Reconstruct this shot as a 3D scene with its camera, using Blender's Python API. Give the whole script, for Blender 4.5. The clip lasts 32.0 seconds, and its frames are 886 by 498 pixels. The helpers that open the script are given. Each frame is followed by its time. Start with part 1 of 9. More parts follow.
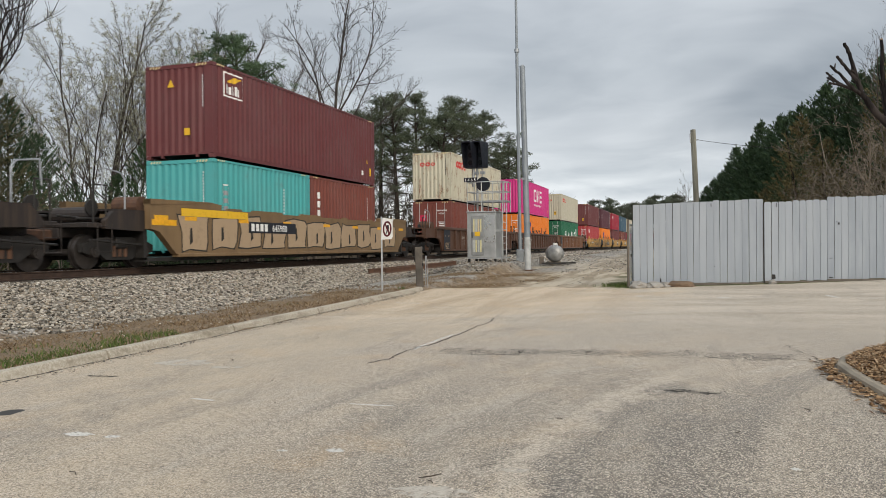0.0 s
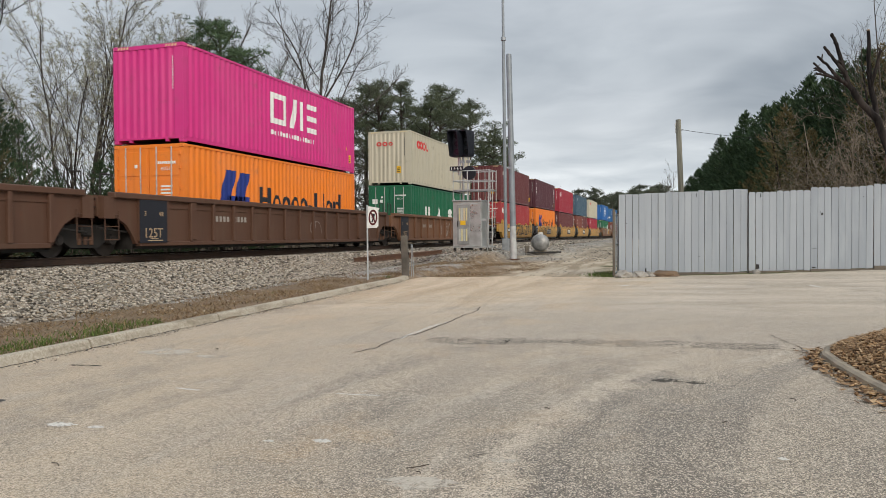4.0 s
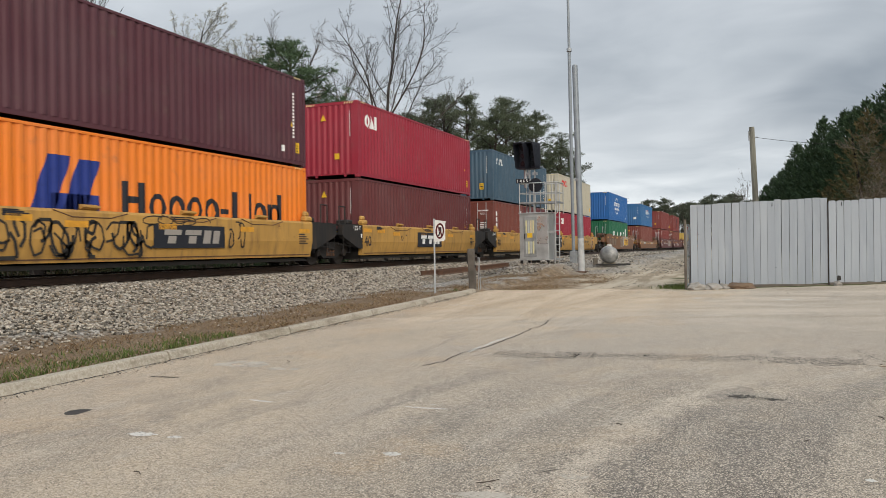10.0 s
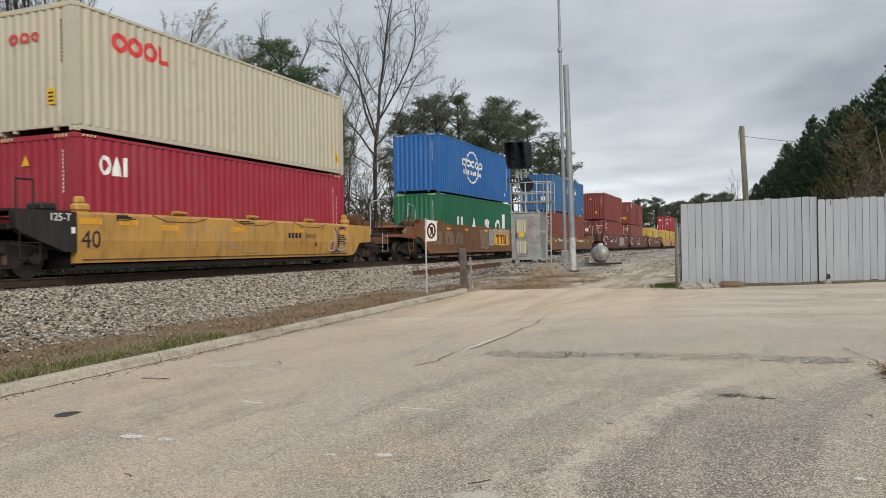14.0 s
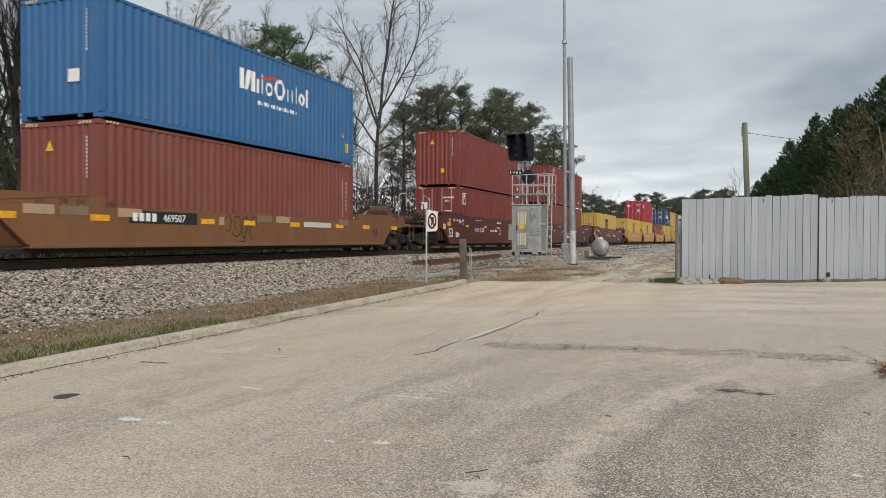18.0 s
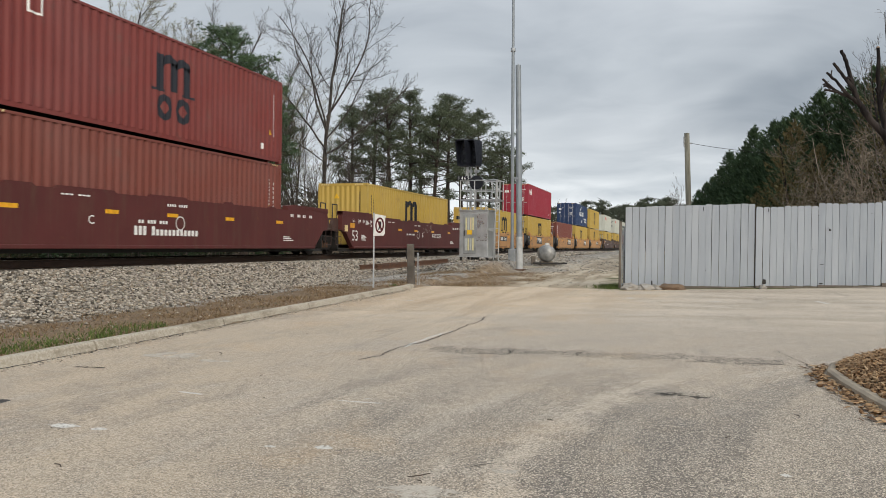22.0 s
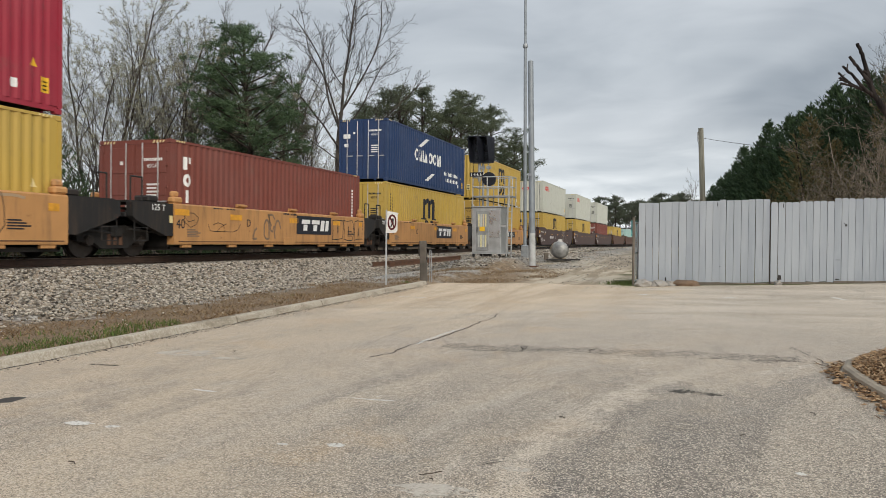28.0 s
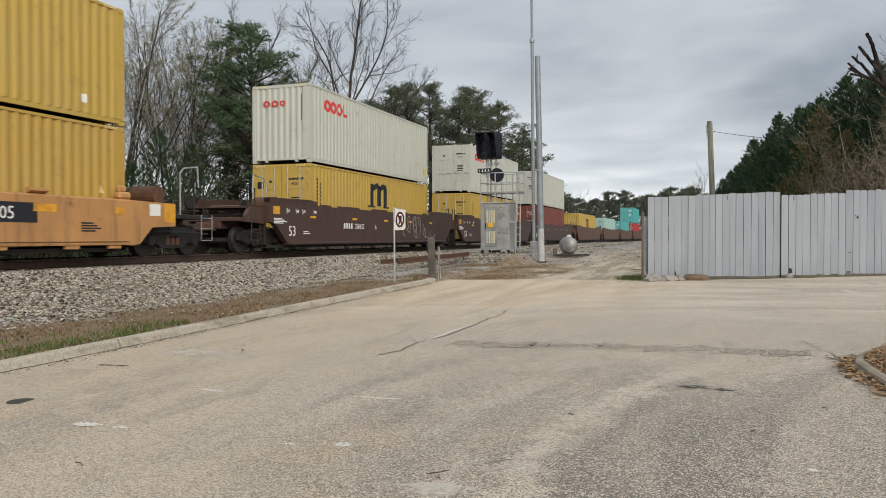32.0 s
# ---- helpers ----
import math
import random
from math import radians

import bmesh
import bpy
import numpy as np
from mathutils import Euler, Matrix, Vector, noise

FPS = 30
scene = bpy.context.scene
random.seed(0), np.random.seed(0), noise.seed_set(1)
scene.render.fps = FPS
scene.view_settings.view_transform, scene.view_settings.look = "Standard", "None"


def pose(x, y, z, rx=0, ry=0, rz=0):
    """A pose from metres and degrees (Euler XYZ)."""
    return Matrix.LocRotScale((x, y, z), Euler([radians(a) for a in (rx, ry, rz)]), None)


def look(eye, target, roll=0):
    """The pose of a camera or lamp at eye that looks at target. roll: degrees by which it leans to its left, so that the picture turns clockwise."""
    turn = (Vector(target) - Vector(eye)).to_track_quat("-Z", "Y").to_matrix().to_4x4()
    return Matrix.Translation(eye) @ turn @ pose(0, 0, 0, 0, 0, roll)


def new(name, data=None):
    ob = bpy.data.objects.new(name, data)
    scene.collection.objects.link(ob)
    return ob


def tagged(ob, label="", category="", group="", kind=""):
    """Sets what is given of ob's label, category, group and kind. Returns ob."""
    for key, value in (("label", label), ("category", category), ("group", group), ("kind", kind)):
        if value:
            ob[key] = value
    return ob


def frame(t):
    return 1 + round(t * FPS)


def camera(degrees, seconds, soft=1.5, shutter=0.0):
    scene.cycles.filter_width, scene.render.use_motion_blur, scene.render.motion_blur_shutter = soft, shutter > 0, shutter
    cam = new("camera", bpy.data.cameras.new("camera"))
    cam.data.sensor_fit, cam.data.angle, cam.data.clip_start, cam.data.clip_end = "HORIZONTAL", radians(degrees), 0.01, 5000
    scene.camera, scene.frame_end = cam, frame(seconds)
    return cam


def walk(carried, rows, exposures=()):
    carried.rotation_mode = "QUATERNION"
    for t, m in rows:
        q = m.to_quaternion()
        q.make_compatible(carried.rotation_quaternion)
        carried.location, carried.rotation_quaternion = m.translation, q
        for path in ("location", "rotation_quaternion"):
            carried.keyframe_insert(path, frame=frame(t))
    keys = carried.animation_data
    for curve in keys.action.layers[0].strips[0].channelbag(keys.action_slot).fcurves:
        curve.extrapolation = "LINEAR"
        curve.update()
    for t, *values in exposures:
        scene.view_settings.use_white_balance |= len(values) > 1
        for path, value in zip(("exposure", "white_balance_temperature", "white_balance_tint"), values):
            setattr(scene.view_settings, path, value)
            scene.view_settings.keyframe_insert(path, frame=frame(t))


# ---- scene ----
cam = camera(60.33, 32.0, soft=0.6, shutter=0.15)
PATH = [
    (0, 0.036, -0.035, 1.486, -0.64, 0.63, 18.35), (0.5, -0.006, -0.031, 1.518, -0.87, -0.18, 17.53), (1, -0.040, -0.034, 1.525, -0.86, -0.32, 16.59),
    (1.5, -0.052, -0.028, 1.518, -0.95, -0.28, 15.71), (2, -0.014, -0.001, 1.521, -1.16, -0.18, 15.19), (2.5, 0.003, -0.013, 1.502, -1.37, 0.14, 15.22),
    (3, 0.010, -0.004, 1.499, -1.52, 0.39, 15.73), (3.5, 0.004, 0.002, 1.488, -1.57, 0.47, 16.45), (5.5, -0.018, -0.010, 1.490, -1.18, -0.52, 19.50),
    (6, -0.034, -0.022, 1.506, -1.00, -0.92, 19.91), (6.5, -0.019, -0.028, 1.490, -0.46, -0.63, 20.28), (7, -0.009, -0.018, 1.495, 0.02, -0.27, 20.69),
    (7.5, -0.000, -0.017, 1.504, 0.50, 0.22, 21.12), (8, 0.018, -0.024, 1.500, 0.81, 0.67, 21.50), (8.5, 0.022, -0.012, 1.498, 0.79, 1.10, 21.87),
    (9, 0.008, -0.011, 1.504, 0.48, 1.31, 22.08), (9.5, 0.006, -0.003, 1.499, -0.02, 1.28, 22.22), (10, -0.009, -0.005, 1.495, -0.47, 0.92, 22.22),
    (10.5, -0.012, -0.008, 1.496, -0.78, 0.36, 22.10), (11, -0.009, -0.017, 1.499, -0.94, -0.02, 21.93), (11.5, -0.011, -0.014, 1.498, -1.02, -0.11, 21.63),
    (12, 0.000, -0.015, 1.499, -1.01, 0.16, 21.38), (12.5, 0.007, -0.014, 1.497, -0.95, 0.52, 21.18), (13, -0.005, -0.010, 1.522, -0.90, 0.68, 21.09),
    (13.5, 0.001, -0.008, 1.510, -0.65, 1.03, 21.30), (14, 0.000, -0.007, 1.504, -0.52, 1.10, 21.61), (14.5, -0.001, -0.009, 1.502, -0.56, 1.01, 21.86),
    (16.5, -0.011, -0.003, 1.500, -0.91, 0.54, 21.81), (17, -0.016, -0.002, 1.504, -0.94, 0.38, 21.77), (17.5, -0.018, -0.005, 1.490, -1.03, 0.19, 21.70),
    (18, -0.018, -0.009, 1.494, -1.21, -0.06, 21.60), (18.5, -0.025, -0.011, 1.492, -1.38, -0.29, 21.35), (19, -0.028, -0.010, 1.486, -1.49, -0.42, 20.86),
    (19.5, -0.050, -0.007, 1.485, -1.50, -0.54, 20.12), (20, -0.042, 0.001, 1.481, -1.39, -0.53, 19.35), (20.5, -0.008, 0.002, 1.481, -1.25, -0.52, 18.65),
    (21, 0.000, 0.004, 1.492, -1.12, -0.53, 18.14), (21.5, 0.005, -0.002, 1.487, -0.99, -0.56, 17.87), (22, 0.009, -0.007, 1.489, -0.82, -0.66, 17.73),
    (22.5, 0.011, -0.013, 1.489, -0.67, -0.84, 17.65), (23, 0.002, -0.015, 1.487, -0.43, -1.01, 17.51), (23.5, 0.007, -0.008, 1.498, -0.31, -1.18, 17.38),
    (24, 0.015, -0.001, 1.497, -0.27, -1.29, 17.15), (24.5, 0.028, -0.001, 1.501, -0.17, -1.32, 16.98), (26.5, 0.022, 0.031, 1.501, -0.34, -0.42, 17.15),
    (27, 0.018, 0.030, 1.497, -0.62, -0.41, 17.58), (27.5, 0.015, 0.017, 1.495, -0.91, -0.43, 18.16), (28, 0.016, 0.013, 1.494, -1.08, -0.44, 18.70),
    (28.5, 0.011, 0.020, 1.503, -1.26, -0.49, 19.09), (29, 0.013, 0.028, 1.503, -1.31, -0.38, 19.22), (29.5, 0.024, 0.040, 1.508, -1.44, -0.27, 19.13),
    (30, 0.025, 0.058, 1.502, -1.56, -0.17, 18.95), (30.5, 0.024, 0.065, 1.499, -1.60, -0.09, 18.85), (31, 0.030, 0.063, 1.499, -1.61, 0.02, 18.97),
    (31.5, 0.033, 0.057, 1.497, -1.46, 0.23, 19.19), (32, 0.029, 0.060, 1.496, -1.33, 0.21, 19.38),
]
walk(cam, [(t, pose(x, y, z, 90 + p, r, w)) for t, x, y, z, p, r, w in PATH])

# ---- sky and sun: an overcast spring afternoon ----
SUN_EL, SUN_AZ = radians(27), radians(137)
world = bpy.data.worlds.new("world")
scene.world = world
world.use_nodes = True
wn, wl = world.node_tree.nodes, world.node_tree.links
wn.clear()


def wnode(kind, **values):
    n = wn.new(kind)
    for k, v in values.items():
        n.inputs[k].default_value = v
    return n


w_co = wn.new("ShaderNodeTexCoord")
w_sep = wn.new("ShaderNodeSeparateXYZ")
wl.new(w_co.outputs["Generated"], w_sep.inputs[0])
w_sky = wn.new("ShaderNodeTexSky")
w_sky.sky_type, w_sky.sun_disc = "NISHITA", False
w_sky.sun_elevation, w_sky.sun_rotation = SUN_EL, SUN_AZ
# cloud sheet: the view direction is laid on a flat layer so that the clouds crowd towards the horizon
w_up = wn.new("ShaderNodeMath")
w_up.operation = "MAXIMUM"
wl.new(w_sep.outputs["Z"], w_up.inputs[0])
w_up.inputs[1].default_value = 0.0
w_up2 = wn.new("ShaderNodeMath")
w_up2.operation = "ADD"
wl.new(w_up.outputs[0], w_up2.inputs[0])
w_up2.inputs[1].default_value = 0.3
w_div = wn.new("ShaderNodeVectorMath")
w_div.operation = "DIVIDE"
w_cmb = wn.new("ShaderNodeCombineXYZ")
for k in range(3):
    wl.new(w_up2.outputs[0], w_cmb.inputs[k])
wl.new(w_co.outputs["Generated"], w_div.inputs[0])
wl.new(w_cmb.outputs[0], w_div.inputs[1])
w_map = wn.new("ShaderNodeMapping")
w_map.inputs["Scale"].default_value = (1.0, 1.5, 1.0)
w_map.inputs["Rotation"].default_value = (0, 0, radians(-24))
w_map.inputs["Location"].default_value = (3.1, 1.7, 0.4)
wl.new(w_div.outputs[0], w_map.inputs[0])
w_n1 = wnode("ShaderNodeTexNoise", Scale=0.8, Detail=3.0, Roughness=0.42, Distortion=0.8)
w_n2 = wnode("ShaderNodeTexNoise", Scale=2.6, Detail=4.0, Roughness=0.5, Distortion=0.6)
wl.new(w_map.outputs[0], w_n1.inputs["Vector"])
wl.new(w_map.outputs[0], w_n2.inputs["Vector"])
w_mix = wn.new("ShaderNodeMix")
w_mix.inputs["Factor"].default_value = 0.3
wl.new(w_n1.outputs["Fac"], w_mix.inputs["A"])
wl.new(w_n2.outputs["Fac"], w_mix.inputs["B"])
w_ramp = wn.new("ShaderNodeValToRGB")
e = w_ramp.color_ramp.elements
e[0].position, e[0].color = 0.36, (0.375, 0.422, 0.478, 1)
e[1].position, e[1].color = 0.65, (0.84, 0.885, 0.925, 1)
wl.new(w_mix.outputs["Result"], w_ramp.inputs[0])
# brighter band low down, and the overcast dome's brighter crown
w_h = wn.new("ShaderNodeValToRGB")
e = w_h.color_ramp.elements
e[0].position, e[0].color = 0.0, (1.58, 1.55, 1.51, 1)
e[1].position, e[1].color = 1.0, (2.3, 2.27, 2.2, 1)
for pos, c in ((0.065, (1.60, 1.56, 1.51)), (0.135, (0.95, 0.95, 0.955)), (0.21, (0.81, 0.825, 0.84)), (0.30, (0.89, 0.90, 0.915)), (0.42, (1.15, 1.15, 1.15)), (0.62, (1.9, 1.88, 1.84))):
    n = e.new(pos)
    n.color = (*c, 1)
wl.new(w_up.outputs[0], w_h.inputs[0])
w_mul = wn.new("ShaderNodeMix")
w_mul.data_type, w_mul.blend_type = "RGBA", "MULTIPLY"
w_mul.inputs["Factor"].default_value = 1.0
wl.new(w_ramp.outputs[0], w_mul.inputs["A"])
wl.new(w_h.outputs[0], w_mul.inputs["B"])
bg_cloud = wnode("ShaderNodeBackground", Strength=1.0)
wl.new(w_mul.outputs["Result"], bg_cloud.inputs["Color"])
bg_sky = wnode("ShaderNodeBackground", Strength=0.08)
wl.new(w_sky.outputs[0], bg_sky.inputs["Color"])
w_shade = wn.new("ShaderNodeMixShader")
w_shade.inputs[0].default_value = 0.9
wl.new(bg_sky.outputs[0], w_shade.inputs[1])
wl.new(bg_cloud.outputs[0], w_shade.inputs[2])
w_out = wn.new("ShaderNodeOutputWorld")
wl.new(w_shade.outputs[0], w_out.inputs["Surface"])

sun_data = bpy.data.lights.new("sun", "SUN")
sun_data.energy, sun_data.angle, sun_data.color = 2.15, radians(28), (1.0, 0.90, 0.755)
sun = new("sun", sun_data)
# from behind the camera's right shoulder, high
sun.matrix_world = look((46, -30, 34), (0, 20, 0))
scene.view_settings.exposure = -0.135


# ---- mesh helpers ----
def part(name, bm, material, parent, label=""):
    """One mesh object from a bmesh, under a thing or a part."""
    me = bpy.data.meshes.new(name)
    bm.to_mesh(me)
    bm.free()
    return hang(name, me, material, parent, label)


def hang(name, me, material, parent, label=""):
    if material and not me.materials:
        me.materials.append(material)
    ob = new(name, me)
    ob.parent = parent
    if label:
        ob["label"] = label
    return ob


def piece(name, me, parent, m):
    ob = new(name, me)
    ob.parent = parent
    ob.matrix_basis = m
    return ob


def thing(name, m, label, category, group="", kind=""):
    ob = new(name)
    ob.empty_display_size = 0.2
    ob.matrix_basis = m
    return tagged(ob, label, category, group, kind)


def box(bm, x0, x1, y0, y1, z0, z1, bevel=0.0):
    """A box between two corners, added to bm."""
    m = Matrix.Translation(((x0 + x1) / 2, (y0 + y1) / 2, (z0 + z1) / 2)) @ Matrix.Diagonal((abs(x1 - x0), abs(y1 - y0), abs(z1 - z0), 1))
    r = bmesh.ops.create_cube(bm, size=1.0, matrix=m)
    if bevel:
        edges = {ed for v in r["verts"] for ed in v.link_edges}
        bmesh.ops.bevel(bm, geom=list(edges), offset=bevel, segments=1, affect="EDGES")
    return bm


def boxes(*rows, bevel=0.0):
    bm = bmesh.new()
    for row in rows:
        box(bm, *row, bevel=bevel)
    return bm


def prism(bm, outline, lo, hi, axis=0):
    """A flat outline (pairs) pushed from lo to hi along an axis; the pairs are the other two axes in order."""
    def at(p, d):
        v = list(p)
        v.insert(axis, d)
        return v
    a = [bm.verts.new(at(p, lo)) for p in outline]
    b = [bm.verts.new(at(p, hi)) for p in outline]
    n = len(outline)
    bm.faces.new(a)
    bm.faces.new(b)
    for i in range(n):
        bm.faces.new((a[i], a[(i + 1) % n], b[(i + 1) % n], b[i]))
    bmesh.ops.recalc_face_normals(bm, faces=bm.faces)
    return bm


def rod(bm, p, q, r, sides=8, r2=None):
    """A round bar from p to q."""
    p, q = Vector(p), Vector(q)
    d = q - p
    m = Matrix.Translation((p + q) / 2) @ d.to_track_quat("Z", "Y").to_matrix().to_4x4()
    bmesh.ops.create_cone(bm, cap_ends=True, segments=sides, radius1=r, radius2=r if r2 is None else r2, depth=d.length, matrix=m)
    return bm


def rods(rows, r, sides=8):
    bm = bmesh.new()
    for p, q in rows:
        rod(bm, p, q, r, sides)
    return bm


def smooth(ob):
    for p in ob.data.polygons:
        p.use_smooth = True
    return ob


def raw_mesh(name, verts, faces):
    me = bpy.data.meshes.new(name)
    me.from_pydata(verts, [], faces)
    return me


def text_mesh(body, height):
    """Letters in the built-in font as a thin mesh, lying in the xy plane from the origin."""
    cu = bpy.data.curves.new("text", "FONT")
    cu.body, cu.size, cu.extrude, cu.resolution_u = body, height / 0.73, 0.003, 2
    ob = bpy.data.objects.new("text", cu)
    me = bpy.data.meshes.new_from_object(ob)
    bpy.data.objects.remove(ob)
    bpy.data.curves.remove(cu)
    return me


# ---- materials ----
class Nodes:
    """A small builder for one procedural material."""

    def __init__(self, name, rough=0.7, metal=0.0, spec=0.5):
        self.m = bpy.data.materials.new(name)
        self.m.use_nodes = True
        self.t = self.m.node_tree
        self.n, self.l = self.t.nodes, self.t.links
        self.b = self.n["Principled BSDF"]
        self.b.inputs["Roughness"].default_value = rough
        self.b.inputs["Metallic"].default_value = metal
        self.b.inputs["Specular IOR Level"].default_value = spec
        self.co = self.n.new("ShaderNodeTexCoord")

    def put(self, value, socket):
        if hasattr(value, "is_linked"):
            self.l.new(value, socket)
        elif isinstance(value, tuple) and len(value) == 3 and len(socket.default_value) == 4:
            socket.default_value = (*value, 1)
        else:
            socket.default_value = value

    def noise(self, scale, detail=4.0, rough=0.55, space="Object", stretch=(1, 1, 1), turn=0.0, distort=0.0):
        mp = self.n.new("ShaderNodeMapping")
        mp.inputs["Scale"].default_value = stretch
        mp.inputs["Rotation"].default_value = (0, 0, turn)
        self.l.new(self.co.outputs[space], mp.inputs[0])
        t = self.n.new("ShaderNodeTexNoise")
        t.inputs["Scale"].default_value, t.inputs["Detail"].default_value = scale, detail
        t.inputs["Roughness"].default_value, t.inputs["Distortion"].default_value = rough, distort
        self.l.new(mp.outputs[0], t.inputs["Vector"])
        return t.outputs["Fac"]

    def cells(self, scale, space="Object", what="Color", stretch=(1, 1, 1)):
        mp = self.n.new("ShaderNodeMapping")
        mp.inputs["Scale"].default_value = stretch
        self.l.new(self.co.outputs[space], mp.inputs[0])
        t = self.n.new("ShaderNodeTexVoronoi")
        t.inputs["Scale"].default_value = scale
        self.l.new(mp.outputs[0], t.inputs["Vector"])
        return t.outputs[what]

    def axis(self, k, space="Object"):
        s = self.n.new("ShaderNodeSeparateXYZ")
        self.l.new(self.co.outputs[space], s.inputs[0])
        return s.outputs[k]

    def span(self, v, a, b, c=0.0, d=1.0):
        t = self.n.new("ShaderNodeMapRange")
        t.interpolation_type = "SMOOTHSTEP"
        for k, x in zip(("Value", "From Min", "From Max", "To Min", "To Max"), (v, a, b, c, d)):
            self.put(x, t.inputs[k])
        return t.outputs[0]

    def math(self, op, a, b=0.0):
        t = self.n.new("ShaderNodeMath")
        t.operation = op
        self.put(a, t.inputs[0])
        self.put(b, t.inputs[1])
        return t.outputs[0]

    def mix(self, f, a, b, how="MIX"):
        t = self.n.new("ShaderNodeMix")
        t.data_type, t.blend_type = "RGBA", how
        self.put(f, t.inputs["Factor"])
        self.put(a, t.inputs["A"])
        self.put(b, t.inputs["B"])
        return t.outputs["Result"]

    def arcs(self, cx, cy, scale, along=0.1, detail=4.0):
        """Noise drawn out along circles round (cx, cy): swung tyre paths."""
        x, y = self.math("SUBTRACT", self.axis(0), cx), self.math("SUBTRACT", self.axis(1), cy)
        r = self.math("SQRT", self.math("ADD", self.math("MULTIPLY", x, x), self.math("MULTIPLY", y, y)))
        c = self.n.new("ShaderNodeCombineXYZ")
        self.l.new(r, c.inputs[0])
        self.l.new(self.math("MULTIPLY", self.axis(1), along), c.inputs[1])
        t = self.n.new("ShaderNodeTexNoise")
        t.inputs["Scale"].default_value, t.inputs["Detail"].default_value = scale, detail
        self.l.new(c.outputs[0], t.inputs["Vector"])
        return t.outputs["Fac"]

    def random(self, island=False):
        if island:
            return self.n.new("ShaderNodeNewGeometry").outputs["Random Per Island"]
        return self.n.new("ShaderNodeObjectInfo").outputs["Random"]

    def bump(self, h, strength=0.3, dist=0.01):
        t = self.n.new("ShaderNodeBump")
        t.inputs["Strength"].default_value, t.inputs["Distance"].default_value = strength, dist
        self.l.new(h, t.inputs["Height"])
        self.l.new(t.outputs[0], self.b.inputs["Normal"])
        return self

    def color(self, c):
        self.put(c, self.b.inputs["Base Color"])
        return self

    def rough(self, r):
        self.put(r, self.b.inputs["Roughness"])
        return self


def dim(c, k):
    return tuple(v * k for v in c)


def plain(name, c, rough=0.6, metal=0.0, grain=0.25, scale=6.0, spec=0.5):
    """Paint or metal with slight blotches and fine grain."""
    n = Nodes(name, rough, metal, spec)
    a = n.noise(scale, 5)
    f = n.noise(scale * 14, 3)
    col = n.mix(n.span(a, 0.3, 0.7), dim(c, 1 - grain), dim(c, 1 + grain * 0.4))
    n.color(n.mix(n.span(f, 0.35, 0.7, 0.0, 0.35), col, dim(c, 0.75)))
    n.rough(n.span(a, 0.3, 0.7, max(rough - 0.1, 0.05), min(rough + 0.12, 1)))
    return n.bump(f, 0.15, 0.004).m


def box_paint(name, c, rust=0.25, fade=0.06):
    """Weathered container paint: faded patches, streaks running down, rust specks."""
    n = Nodes(name, 0.52, 0.0, 0.4)
    big = n.noise(0.55, 4)
    streak = n.noise(5.0, 5, 0.6, stretch=(1, 1, 0.09))
    grime = n.noise(2.2, 6, 0.65)
    fine = n.noise(30, 3)
    grey = sum(c) / 3
    chalk = tuple(v * (1 - fade) + (grey * 0.5 + 0.25) * fade for v in c)
    col = n.mix(n.span(big, 0.35, 0.7), c, chalk)
    col = n.mix(n.span(streak, 0.50, 0.78, 0.0, 0.38), col, dim(c, 0.6))
    col = n.mix(n.span(grime, 0.56, 0.8, 0.0, 0.4), col, (0.13, 0.1, 0.08))
    speck = n.math("MULTIPLY", n.span(n.noise(3.4, 7, 0.72, stretch=(1, 1, 0.28)), 0.74 - rust * 0.22, 0.86 - rust * 0.2), n.span(fine, 0.35, 0.6))
    col = n.mix(speck, col, (0.20, 0.078, 0.030))
    n.color(col)
    n.rough(n.span(grime, 0.3, 0.7, 0.42, 0.7))
    return n.bump(grime, 0.12, 0.01).m


def steel_paint(name, c, dirt=0.5, rough=0.6):
    """Freight car paint: road dirt rising from below, rust runs."""
    n = Nodes(name, rough, 0.0, 0.35)
    big = n.noise(0.7, 5)
    streak = n.noise(4.0, 6, 0.65, stretch=(1, 1, 0.12))
    fine = n.noise(26, 3)
    col = n.mix(n.span(big, 0.32, 0.7), dim(c, 0.82), c)
    col = n.mix(n.span(streak, 0.46, 0.76, 0.0, dirt), col, (0.11, 0.07, 0.045))
    col = n.mix(n.math("MULTIPLY", n.span(n.noise(1.7, 7, 0.7), 0.6, 0.74), n.span(fine, 0.4, 0.6)), col, (0.13, 0.05, 0.025))
    n.color(col)
    return n.bump(n.noise(9, 5), 0.18, 0.01).m


def decal(name, c):
    n = Nodes(name, 0.55, 0.0, 0.3)
    w = n.noise(7, 6, 0.65)
    n.color(n.mix(n.span(w, 0.5, 0.78, 0.0, 0.55), c, dim(c, 0.5)))
    return n.m


# ---- the lie of the land ----
TRACK_X, SLOPE = -15.0, 0.009


def ramp(v, a, b):
    k = min(max((v - a) / (b - a), 0.0), 1.0)
    return k * k * (3 - 2 * k)


def rail_z(y):
    return 0.826 - SLOPE * (y - 20)


def lot_z(x, y):
    return 0.0221 * min(max(x, -14), 14) + 0.00728 * min(max(y, -40), 40)


def lot_far(x):
    """Where the asphalt ends under the dirt."""
    return 21.55 + 0.268 * (max(x, -1.6) + 1.6) + 0.9 * ramp(-x, 1.4, 4.5) + 0.30 * noise.noise((x * 0.7, 3.3, 0)) + 0.12 * noise.noise((x * 2.9, 7.3, 0))


